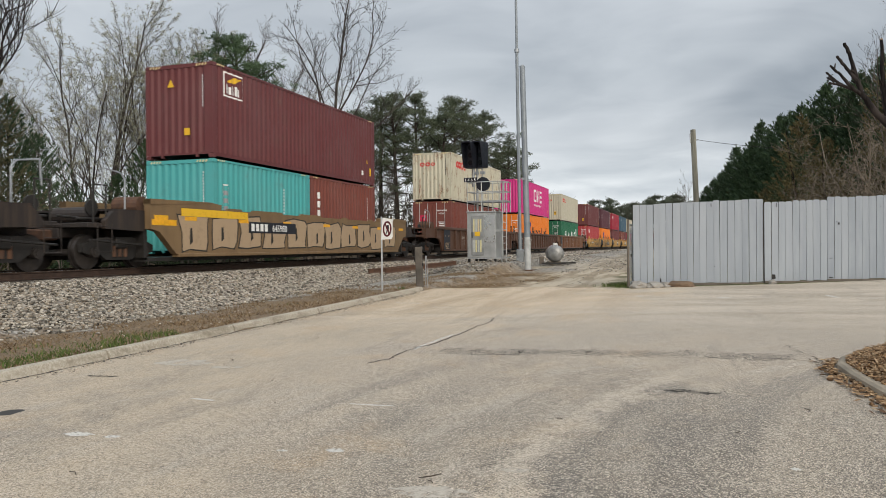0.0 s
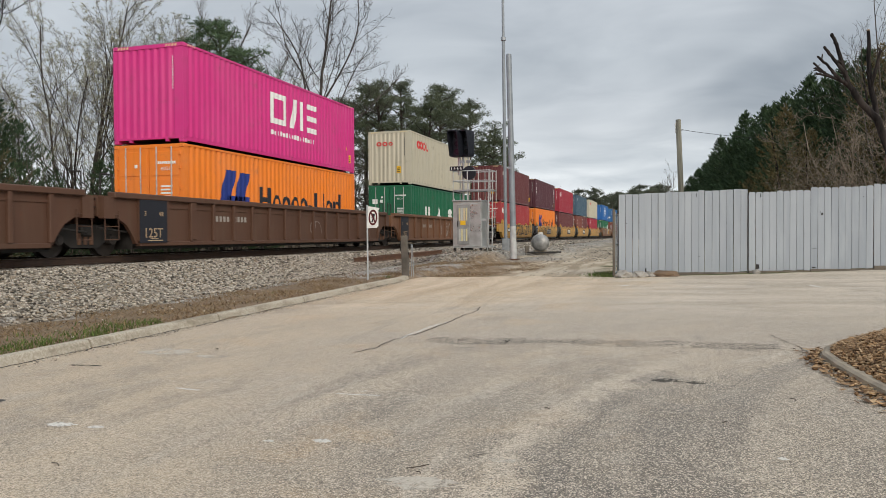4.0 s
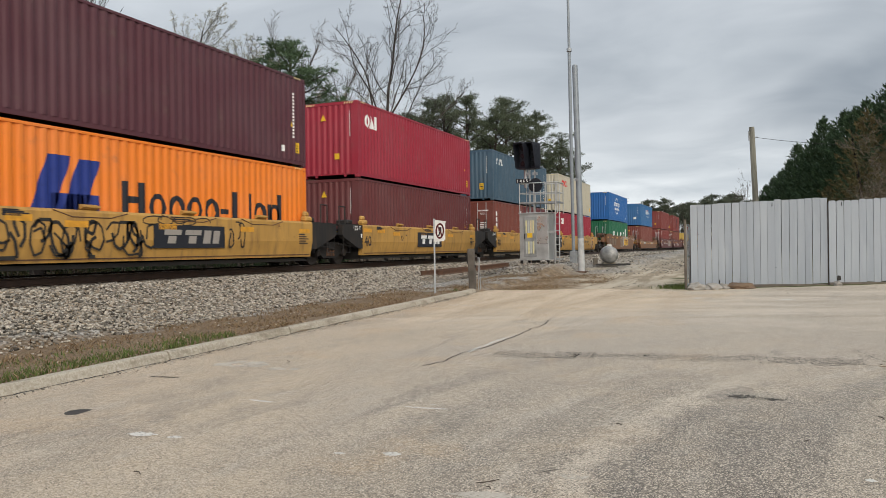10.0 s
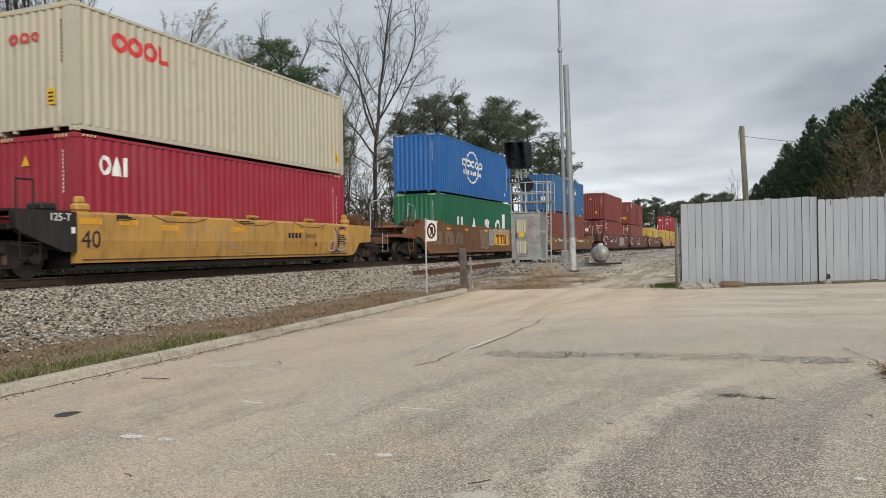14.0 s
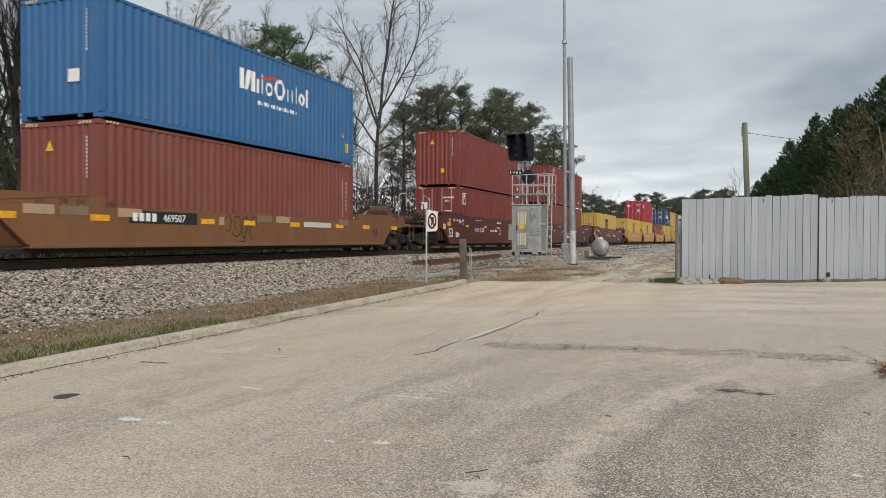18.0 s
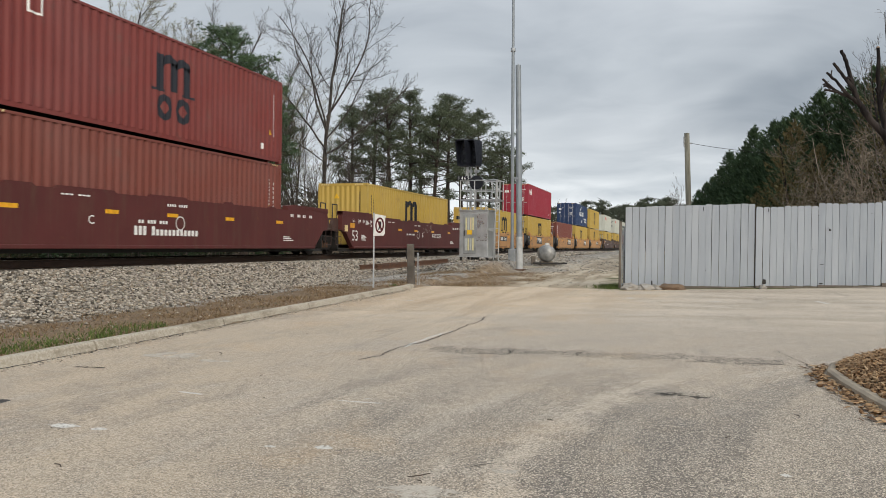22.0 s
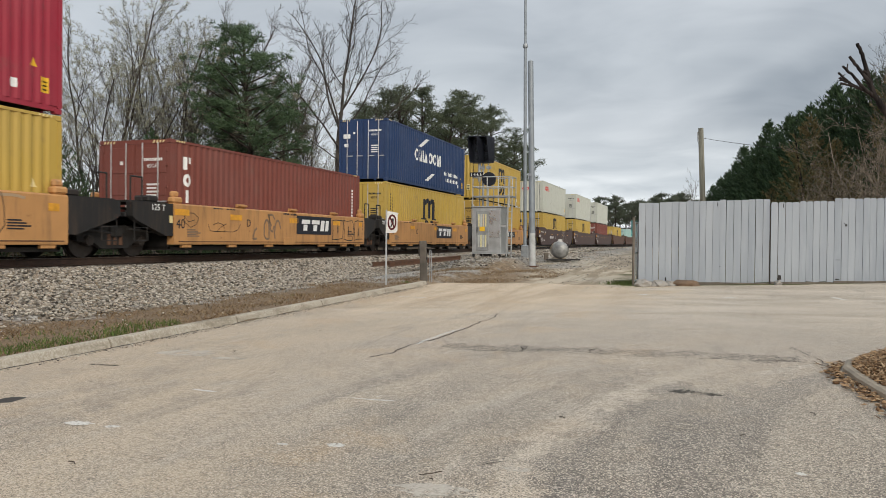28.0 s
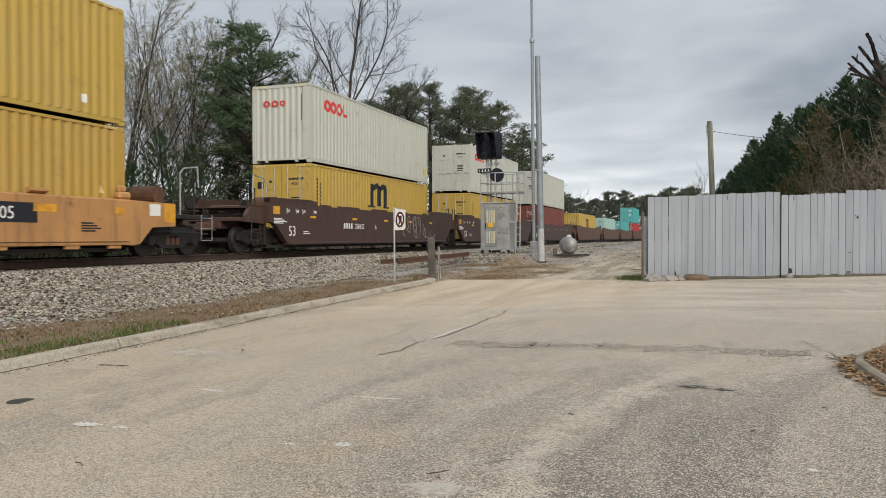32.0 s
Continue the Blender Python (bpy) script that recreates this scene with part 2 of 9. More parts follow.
def ground_z(x, y):
    base = lot_z(x, y)
    if y > 40:
        base += (rail_z(min(y, 400)) - rail_z(40)) * ramp(y, 40, 200)
    west = ramp(-x, 7.78, 7.98) * 0.115
    crest = rail_z(min(max(y, -300), 900)) - 0.24
    d = abs(x - TRACK_X)
    bank = crest - max(d - 2.15, 0) * 0.33
    z = max(base + west, bank)
    # raised gravel pad beside the track, under the signal
    k = ramp(y, 30.0, 32.2) * ramp(-x, 6.95, 8.0) * (1 - ramp(y, 60, 90)) * (x > TRACK_X)
    pad = crest + 0.04 - 0.02 * max(-8 - x, 0)
    z = z + (max(pad, z) - z) * k
    z += 0.24 * ramp(y, 32.5, 36) * ramp(-x, 4.4, 6.2) * (1 - ramp(-x, 6.95, 8.0)) * (1 - ramp(y, 60, 90))
    return z - 0.05 * (x > -7.72 and y < lot_far(x) - 0.12)


def ground_mat():
    n = Nodes("ground_soil", 0.95, 0.0, 0.2)
    x, y = n.axis(0), n.axis(1)
    wob = n.noise(0.9, 5)
    wide = n.noise(0.25, 4)
    fine = n.noise(22, 6, 0.7)
    xx = n.math("ADD", x, n.span(wob, 0.2, 0.8, -0.7, 0.7))
    near = n.math("ADD", xx, n.span(y, 15.0, 7.0, 0.0, 0.75))
    # soil with dead grass by the kerb, gravel by the track, a sandy dirt road beyond the lot
    soil = n.mix(n.span(fine, 0.3, 0.7), (0.085, 0.060, 0.040), (0.29, 0.215, 0.142))
    soil = n.mix(n.span(n.noise(1.6, 5), 0.60, 0.74), soil, n.mix(n.span(fine, 0.3, 0.7), (0.035, 0.05, 0.016), (0.10, 0.12, 0.04)))
    gravel = n.mix(n.span(n.cells(17, what="Color"), 0.25, 0.75), (0.07, 0.063, 0.054), (0.42, 0.395, 0.355))
    gravel = n.mix(n.span(fine, 0.3, 0.7, 0.0, 0.4), gravel, (0.42, 0.40, 0.37))
    sand = n.mix(n.span(n.noise(1.1, 6, 0.6, stretch=(1.6, 0.4, 1)), 0.35, 0.68), (0.28, 0.225, 0.155), (0.50, 0.435, 0.345))
    sand = n.mix(n.span(fine, 0.45, 0.75, 0.0, 0.5), sand, (0.30, 0.29, 0.27))
    woods = n.mix(n.span(n.noise(3, 6), 0.35, 0.65), (0.045, 0.032, 0.02), (0.14, 0.095, 0.055))
    grass = n.mix(n.span(n.noise(2.3, 6), 0.35, 0.65), (0.06, 0.07, 0.025), (0.16, 0.14, 0.07))
    col = n.mix(n.span(near, -10.5, -9.8), gravel, soil)
    road = n.span(n.math("ADD", y, n.span(wob, 0.2, 0.8, -0.9, 0.9)), 20.6, 21.6)
    litter = n.mix(n.span(n.noise(6, 6, 0.7), 0.35, 0.65), (0.12, 0.080, 0.048), (0.31, 0.225, 0.14))
    rut = n.noise(1.0, 5, 0.6, stretch=(1.5, 0.22, 1), turn=radians(-12), distort=0.6)
    track = n.mix(n.span(rut, 0.40, 0.62), dim((0.36, 0.29, 0.205), 0.8), (0.50, 0.425, 0.325))
    far = n.mix(n.span(xx, -8.6, -7.6), gravel, n.mix(n.span(wide, 0.30, 0.52, 0.35, 1.0), n.mix(0.55, sand, gravel), litter))
    far = n.mix(n.span(n.math("ADD", xx, n.span(y, 22.0, 30.0, 0.0, 1.2)), -5.6, -4.6, 0.0, 0.95), far, track)
    far = n.mix(n.math("MULTIPLY", n.math("MULTIPLY", n.span(y, 30.0, 34.0), n.span(wide, 0.35, 0.6, 0.55, 0.9)), n.span(xx, -4.6, -5.6, 0.25, 1.0)), far, gravel)
    far = n.mix(n.span(xx, -2.6, -1.8), far, grass)
    col = n.mix(road, col, far)
    col = n.mix(n.span(xx, -18.6, -19.6), col, woods)
    n.color(col)
    return n.bump(n.mix(0.5, fine, n.cells(17, what="Distance")), 0.55, 0.04).m


def asphalt_mat():
    n = Nodes("worn_asphalt", 0.9, 0.0, 0.5)
    x, y = n.axis(0), n.axis(1)
    grit = n.cells(130, what="Color")
    chips = n.cells(150, what="Color")
    fine = n.noise(60, 4, 0.75)
    mott = n.noise(13, 5, 0.7)
    coarse = n.noise(34, 5, 0.8)
    mid = n.noise(2.6, 6, 0.65)
    blotch = n.noise(0.38, 4, 0.55)
    swing = n.arcs(7.0, 4.6, 1.1, 0.10, 5.0)
    tight = n.arcs(7.0, 4.6, 3.4, 0.16, 4.0)
    lanes = n.noise(1.0, 4, 0.55, stretch=(0.9, 0.13, 1), turn=radians(12), distort=0.5)
    dx, dy = n.math("SUBTRACT", x, 7.0), n.math("SUBTRACT", y, 4.6)
    r = n.math("SQRT", n.math("ADD", n.math("MULTIPLY", dx, dx), n.math("MULTIPLY", dy, dy)))
    r = n.math("ADD", r, n.span(mid, 0.2, 0.8, -0.22, 0.22))
    g = n.span(chips, 0.22, 0.78)
    grey = n.mix(g, (0.190, 0.166, 0.137), (0.385, 0.342, 0.284))
    pale = n.mix(g, (0.30, 0.263, 0.212), (0.535, 0.475, 0.388))
    col = n.mix(n.span(blotch, 0.36, 0.58), grey, pale)
    col = n.mix(n.span(swing, 0.50, 0.58, 0.0, 0.9), col, pale)
    col = n.mix(n.span(swing, 0.47, 0.38, 0.0, 0.6), col, (0.185, 0.172, 0.155))
    col = n.mix(n.span(tight, 0.56, 0.66, 0.0, 0.6), col, (0.45, 0.42, 0.37))
    # less dusted strip worn dark by turning tyres, with a pale line along its outer edge
    near = n.span(n.math("ADD", y, n.span(mid, 0.2, 0.8, -1.0, 1.0)), 8.6, 6.2)
    worn = n.math("MULTIPLY", n.math("MULTIPLY", n.span(r, 6.35, 6.85), n.span(r, 8.0, 7.75)), near)
    col = n.mix(n.math("MULTIPLY", worn, n.span(tight, 0.35, 0.65, 0.95, 0.6)), col, n.mix(g, (0.088, 0.080, 0.073), (0.205, 0.188, 0.168)))
    # greyer, cleaner surface by the planted island
    clean = n.math("MULTIPLY", n.span(r, 6.8, 6.2), n.span(y, 9.4, 8.4, 0.0, 0.55))
    col = n.mix(clean, col, n.mix(g, (0.128, 0.115, 0.099), (0.30, 0.273, 0.234)))
    edge = n.math("MULTIPLY", n.math("MULTIPLY", n.span(r, 7.85, 8.0), n.span(r, 8.3, 8.1)), n.span(y, 10.0, 8.0, 0.0, 0.8))
    col = n.mix(edge, col, (0.50, 0.455, 0.385))
    second = n.math("MULTIPLY", n.math("MULTIPLY", n.span(r, 9.1, 9.35), n.span(r, 10.0, 9.7)), n.span(y, 9.5, 6.0, 0.0, 0.55))
    col = n.mix(second, col, (0.19, 0.174, 0.155))
    # dust washed along the kerb side and in from the dirt road
    dusty = n.math("MAXIMUM", n.span(n.math("ADD", y, n.span(mid, 0.2, 0.8, -3.0, 3.0)), 7.5, 16.0, 0.0, 0.95),
                   n.span(n.math("ADD", x, n.span(blotch, 0.3, 0.7, -2.0, 2.0)), -1.8, -6.0, 0.0, 0.85))
    dust = n.mix(n.span(fine, 0.3, 0.7), (0.425, 0.358, 0.262), (0.60, 0.525, 0.42))
    col = n.mix(n.math("MULTIPLY", dusty, n.span(n.math("ADD", mid, n.span(lanes, 0.3, 0.7, -0.2, 0.2)), 0.22, 0.60, 0.2, 1.0)), col, dust)
    # grey, rougher surface beyond the seam and on to the fence
    open_grey = n.math("MULTIPLY", n.span(n.math("ADD", x, n.span(blotch, 0.3, 0.7, -1.2, 1.2)), -3.9, -3.2), n.span(y, 9.2, 9.7, 0.0, 0.7))
    col = n.mix(open_grey, col, n.mix(g, (0.29, 0.262, 0.224), (0.49, 0.447, 0.385)))
    # bleached and grey bands swept across the far side
    side = n.noise(1.0, 5, 0.6, stretch=(0.22, 0.9, 1), turn=radians(14), distort=0.9)
    beyond = n.span(n.math("ADD", y, n.span(mid, 0.2, 0.8, -1.5, 1.5)), 10.5, 16.0)
    col = n.mix(n.math("MULTIPLY", beyond, n.span(side, 0.38, 0.66, 0.0, 0.65)), col, (0.66, 0.61, 0.53))
    col = n.mix(n.math("MULTIPLY", beyond, n.span(side, 0.48, 0.30, 0.0, 0.55)), col, (0.30, 0.265, 0.215))
    # tan silt carried in from the dirt road along its wheel tracks
    wob = n.noise(0.9, 5)
    silt = n.math("MULTIPLY", n.span(n.math("ADD", y, n.span(wob, 0.2, 0.8, -2.0, 2.0)), 12.0, 17.5), n.span(n.math("ADD", x, n.span(wob, 0.2, 0.8, -1.5, 1.5)), 0.2, -3.2, 0.0, 0.9))
    col = n.mix(silt, col, n.mix(n.span(lanes, 0.35, 0.65), (0.44, 0.335, 0.215), (0.66, 0.55, 0.405)))
    rusty = n.math("MULTIPLY", n.span(n.noise(0.7, 5, 0.6, distort=0.4), 0.52, 0.70), n.span(x, 1.0, -1.5))
    col = n.mix(n.math("MULTIPLY", rusty, 0.5), col, (0.50, 0.37, 0.225))
    col = n.mix(n.span(n.noise(1.3, 7, 0.72), 0.60, 0.78, 0.0, 0.5), col, (0.15, 0.138, 0.124))
    # long darker drag marks and scuffs
    col = n.mix(n.span(n.noise(1.0, 5, 0.6, stretch=(2.2, 0.35, 1), turn=radians(-14), distort=0.3), 0.60, 0.70, 0.0, 0.4), col, (0.16, 0.15, 0.137))
    col = n.mix(n.span(n.noise(1.0, 6, 0.65, stretch=(0.5, 3.2, 1), turn=radians(18), distort=0.4), 0.63, 0.72, 0.0, 0.45), col, (0.17, 0.155, 0.135))
    col = n.mix(n.span(mott, 0.50, 0.72, 0.0, 0.36), col, (0.16, 0.148, 0.132))
    col = n.mix(n.span(mott, 0.44, 0.28, 0.0, 0.45), col, (0.60, 0.56, 0.49))
    # single stone chips, dark pits and bright grains
    bare = n.math("SUBTRACT", 1.0, n.math("MULTIPLY", dusty, 0.35))
    col = n.mix(n.math("MULTIPLY", n.span(coarse, 0.53, 0.63, 0.0, 0.52), bare), col, (0.105, 0.096, 0.086))
    col = n.mix(n.math("MULTIPLY", n.span(coarse, 0.44, 0.34, 0.0, 0.55), bare), col, (0.64, 0.595, 0.52))
    col = n.mix(n.math("MULTIPLY", n.span(grit, 0.38, 0.24, 0.0, 0.75), bare), col, (0.06, 0.056, 0.05))
    col = n.mix(n.math("MULTIPLY", n.span(grit, 0.64, 0.76, 0.0, 0.8), bare), col, (0.70, 0.645, 0.56))
    n.color(n.mix(1.0, col, (1.0, 0.934, 0.872), "MULTIPLY"))
    n.rough(n.span(mid, 0.3, 0.7, 0.68, 0.84))
    return n.bump(n.mix(0.5, grit, fine), 0.6, 0.010).m


M_GROUND, M_ASPHALT = ground_mat(), asphalt_mat()


def spaced(stops):
    """Grid lines: (upto, step) runs, growing outwards."""
    out = [stops[0]]
    for upto, step in stops[1]:
        while out[-1] < upto - 1e-6:
            out.append(min(out[-1] + step, upto))
    return out


def build_ground():
    xs = spaced((-2500, ((-400, 350), (-60, 60), (-24, 6), (-6.5, 0.22), (-2, 0.5), (30, 2), (60, 8), (400, 60), (2500, 350))))
    ys = spaced((-600, ((-60, 90), (-10, 10), (4, 2), (60, 0.5), (120, 4), (400, 25), (1000, 120), (3000, 500))))
    verts = [(x, y, ground_z(x, y) + 0.025 * noise.noise((x * 1.3, y * 1.3, 0)) * (abs(x) < 30 and y < 130)) for y in ys for x in xs]
    w = len(xs)
    faces = [(j * w + i, j * w + i + 1, (j + 1) * w + i + 1, (j + 1) * w + i) for j in range(len(ys) - 1) for i in range(w - 1)]
    me = raw_mesh("ground", verts, faces)
    ob = smooth(hang("ground", me, M_GROUND, None))
    return tagged(ob, "bare brown soil, gravel and a sandy dirt road", "ground", kind="structure")


def fence_y(x):
    return 21.8 + 0.268 * (x + 1.6)


def build_lot():
    xs = spaced((-7.75, ((8, 0.25), (40, 2))))
    nx = len(xs)
    rows = 90
    verts, faces = [], []
    for j in range(rows + 1):
        k = j / rows
        for x in xs:
            y = -30 + (lot_far(x) + 30) * (1 - (1 - k) ** 1.6)
            verts.append((x, y, lot_z(x, y) + 0.008 * noise.noise((x * 0.5, y * 0.5, 1.0)) - 0.05 * (j == rows)))
    for j in range(rows):
        for i in range(nx - 1):
            faces.append((j * nx + i, j * nx + i + 1, (j + 1) * nx + i + 1, (j + 1) * nx + i))
    ob = smooth(hang("parking_lot", raw_mesh("parking_lot", verts, faces), M_ASPHALT, None))
    return tagged(ob, "worn pale grey asphalt parking lot with cracks and dust", "pavement", kind="structure")


build_ground()
build_lot()

# ---- train motion ----
def travelled(t):
    return 11.0506 * t + 0.00732 * (t - 16) * t / 2 - 0.0001466 * t * (t - 16) * (t - 32)


def train_pose(q, t):
    y = q - travelled(t)
    return Matrix.Translation((TRACK_X, y, rail_z(y))) @ Matrix.Rotation(-SLOPE, 4, "X")


MOVERS = []


def rolling(name, q, label, category, group=""):
    ob = thing(name, train_pose(q, 0), label, category, group)
    MOVERS.append((ob, q))
    return ob


def motions():
    times = [k * 4.0 for k in range(9)]
    for ob, q in MOVERS:
        walk(ob, [(t, train_pose(q, t)) for t in times])

# ---- containers ----
C_LEN, C_W, C_H = 12.19, 2.44, 2.896
PAINTS = {}
for key, col, rust in (
        ("maroon", (0.128, 0.032, 0.033), 0.15), ("wine", (0.086, 0.024, 0.034), 0.1), ("brown", (0.185, 0.052, 0.037), 0.3),
        ("rust_red", (0.185, 0.036, 0.030), 0.25), ("red", (0.36, 0.040, 0.045), 0.15), ("crimson", (0.31, 0.020, 0.040), 0.1),
        ("cream", (0.50, 0.46, 0.36), 0.35), ("rusty_cream", (0.56, 0.52, 0.40), 1.1), ("white", (0.51, 0.52, 0.46), 0.3),
        ("teal", (0.070, 0.36, 0.36), 0.2), ("pale_teal", (0.33, 0.50, 0.46), 0.2), ("green", (0.012, 0.125, 0.060), 0.15),
        ("pink", (0.62, 0.030, 0.22), 0.05), ("orange", (0.80, 0.21, 0.018), 0.1), ("slate", (0.055, 0.102, 0.148), 0.15),
        ("blue", (0.014, 0.115, 0.36), 0.15), ("mid_blue", (0.028, 0.125, 0.30), 0.15), ("navy", (0.016, 0.040, 0.115), 0.1),
        ("yellow", (0.48, 0.325, 0.066), 0.2), ("ochre", (0.46, 0.295, 0.062), 0.25)):
    PAINTS[key] = box_paint("container_paint_" + key, col, rust)
D_WHITE, D_BLACK = decal("decal_white", (0.78, 0.78, 0.76)), decal("decal_black", (0.02, 0.022, 0.03))
D_RED, D_YELLOW, D_BLUE = decal("decal_red", (0.62, 0.05, 0.05)), decal("decal_yellow", (0.75, 0.45, 0.03)), decal("decal_blue", (0.02, 0.04, 0.22))
D_GREY = decal("decal_grey", (0.3, 0.3, 0.31))
M_STEEL = plain("galvanised_steel", (0.42, 0.44, 0.46), 0.45, 0.6, 0.25)
M_DARK = plain("dark_greasy_steel", (0.028, 0.025, 0.023), 0.65, 0.2, 0.4)
M_RUSTY = plain("rusty_steel", (0.12, 0.062, 0.038), 0.85, 0.1, 0.4)
M_WHEEL = plain("wheel_steel", (0.07, 0.06, 0.055), 0.5, 0.6, 0.3)
M_ROD = plain("lock_rod_zinc", (0.5, 0.5, 0.5), 0.45, 0.5, 0.3)

PITCH, DEPTH = 0.2785, 0.036
WAVE = ((0.0, 0.0), (0.072, 0.0), (0.140, 1.0), (0.212, 1.0))


def wave_points(a, b, pitch=PITCH):
    """Breaks of the pressed side sheet between a and b: (along, set-back)."""
    k = pitch / PITCH
    out, y = [(a, 0.0)], a + 0.03
    while y + pitch <= b - 0.02:
        out += [(y + dy * k, s * DEPTH) for dy, s in WAVE]
        y += pitch
    out += [(y, 0.0), (b, 0.0)]
    return out


def sheet(points, z0, z1, place):
    """A pressed sheet: points (along, set-back) drawn up from z0 to z1; place(along, set-back, z) gives the corner."""
    bm = bmesh.new()
    lo = [bm.verts.new(place(y, s, z0)) for y, s in points]
    hi = [bm.verts.new(place(y, s, z1)) for y, s in points]
    for i in range(len(points) - 1):
        bm.faces.new((lo[i], lo[i + 1], hi[i + 1], hi[i]))
    bmesh.ops.recalc_face_normals(bm, faces=bm.faces)
    return bm


MESHES = {}


def cached(key, make):
    """One mesh for all alike parts; make() gives a bmesh and its material."""
    if key not in MESHES:
        bm, mat = make()
        me = bpy.data.meshes.new(key[0])
        bm.to_mesh(me)
        bm.free()
        me.materials.append(mat)
        MESHES[key] = me
    return MESHES[key]


def frame_bm(L, H):
    w = C_W / 2
    bm = boxes(*[(sx * w - (0.11 if sx > 0 else 0), sx * w + (0.11 if sx < 0 else 0), y, y + 0.12, 0.13, H - 0.13) for sx in (-1, 1) for y in (0, L - 0.12)])
    for sx in (-1, 1):
        x0, x1 = (w - 0.07, w - 0.004) if sx > 0 else (-w + 0.004, -w + 0.07)
        x2, x3 = (w - 0.09, w - 0.03) if sx > 0 else (-w + 0.03, -w + 0.09)
        box(bm, x2, x3, 0.12, L - 0.12, 0.055, 0.17)
        box(bm, x0, x1, 0.12, L - 0.12, H - 0.075, H - 0.01)
    for y in (0.006, L - 0.10):
        box(bm, -w + 0.11, w - 0.11, y, y + 0.094, 0.105, 0.16)
        for sx in (-1, 1):
            box(bm, sx * w * 0.52 - 0.05, sx * w * 0.52 + 0.05, y + 0.01, y + 0.09, 0.03, 0.105)
        box(bm, -w + 0.11, w - 0.11, y, y + 0.094, H - 0.12, H - 0.01)
    return bm


def side_bm(L, H, sx):
    w = C_W / 2 - 0.012
    return sheet(wave_points(0.12, L - 0.12), 0.17, H - 0.075, lambda y, s, z: (sx * (w - s), y, z))


def end_bm(L, H, y, out):
    pts = wave_points(-C_W / 2 + 0.11, C_W / 2 - 0.11, 0.25)
    return sheet(pts, 0.16, H - 0.12, lambda a, s, z: (a, y - out * (0.012 + s), z))


def roof_bm(L, H):
    bm = boxes((-C_W / 2 + 0.06, C_W / 2 - 0.06, 0.1, L - 0.1, H - 0.05, H - 0.022))
    n = int(L / 0.6)
    for i in range(n):
        y = 0.4 + i * (L - 0.8) / n
        box(bm, -C_W / 2 + 0.15, C_W / 2 - 0.15, y, y + 0.25, H - 0.022, H - 0.008)
    return bm


def door_bm(H, sx):
    a, b = (0.012, C_W / 2 - 0.11) if sx > 0 else (-C_W / 2 + 0.11, -0.012)
    bm = boxes((a, b, 0.02, 0.06, 0.16, H - 0.12))
    for z0, z1 in ((0.20, 0.62), (0.72, 1.24), (1.34, 1.86), (1.96, 2.68)):
        box(bm, a + 0.06, b - 0.06, 0.008, 0.021, z0, min(z1, H - 0.2), bevel=0.01)
    return bm


def paint_bm(shapes, L):
    """Marks that follow the pressed side sheet. Shapes: (u0, u1, spans(u) -> list of (v0, v1))."""
    pts = wave_points(0.12, L - 0.12)
    us, ss = [p[0] for p in pts], [p[1] for p in pts]
    w = C_W / 2 - 0.012
    bm = bmesh.new()
    for u0, u1, spans in shapes:
        cuts = sorted({u0, u1, *[u for u in us if u0 < u < u1], *np.arange(u0, u1, max((u1 - u0) / 14, 0.02)).tolist()})
        for a, b in zip(cuts[:-1], cuts[1:]):
            if b - a < 1e-4:
                continue
            sa, sb = float(np.interp(a, us, ss)), float(np.interp(b, us, ss))
            left, right = spans(a + 1e-5), spans(b - 1e-5)
            if len(left) != len(right):
                left = right = spans((a + b) / 2)
            for (p, q), (r, t) in zip(left, right):
                bm.faces.new([bm.verts.new(v) for v in ((w - sa + 0.004, a, p), (w - sb + 0.004, b, r), (w - sb + 0.004, b, t), (w - sa + 0.004, a, q))])
    bmesh.ops.remove_doubles(bm, verts=bm.verts, dist=1e-4)
    return bm


def s_rect(u, v, w, h):
    return (u, u + w, lambda x: [(v, v + h)])


def s_slant(u, v, w, h, lean=0.25):
    """A leaning bar."""
    def f(x):
        k = (x - u) / w
        return [(v + h * max(0, (k - 1 + lean) / lean) if k > 1 - lean else v, v + h * min(1, k / lean))]
    return (u, u + w, f)


def s_ring(u, v, w, h, t=0.2):
    """An oval ring, t of its width thick; t >= 0.5 is a full disc."""
    def f(x):
        k = 2 * (x - u) / w - 1
        o = h / 2 * math.sqrt(max(1 - k * k, 0.0))
        inner = 1 - 2 * t
        i = h / 2 * (1 - 2 * t * w / h) * math.sqrt(max(1 - (k / inner) ** 2, 0.0)) if inner > abs(k) and t < 0.5 else 0.0
        c = v + h / 2
        return [(c - o, c - i), (c + i, c + o)]
    return (u, u + w, f)


def s_frame(u, v, w, h, t):
    return [s_rect(u, v, t, h), s_rect(u + w - t, v, t, h), s_rect(u + t, v, w - 2 * t, t), s_rect(u + t, v + h - t, w - 2 * t, t)]


def s_peak(u, v, w, h):
    return (u, u + w, lambda x: [(v, v + h * (1 - abs(2 * (x - u) / w - 1)) + 0.001)])


def s_bars(u, v, w, h, n, fill=0.62):
    """Small unreadable lettering as a row of bars."""
    return [s_rect(u + w * k / n, v, w / n * fill, h * (0.8 if k % 3 == 1 else 1.0)) for k in range(n)]


def s_column(u, v, w, h, n, fill=0.6):
    return [s_rect(u, v + h * k / n, w, h / n * fill) for k in range(n)]


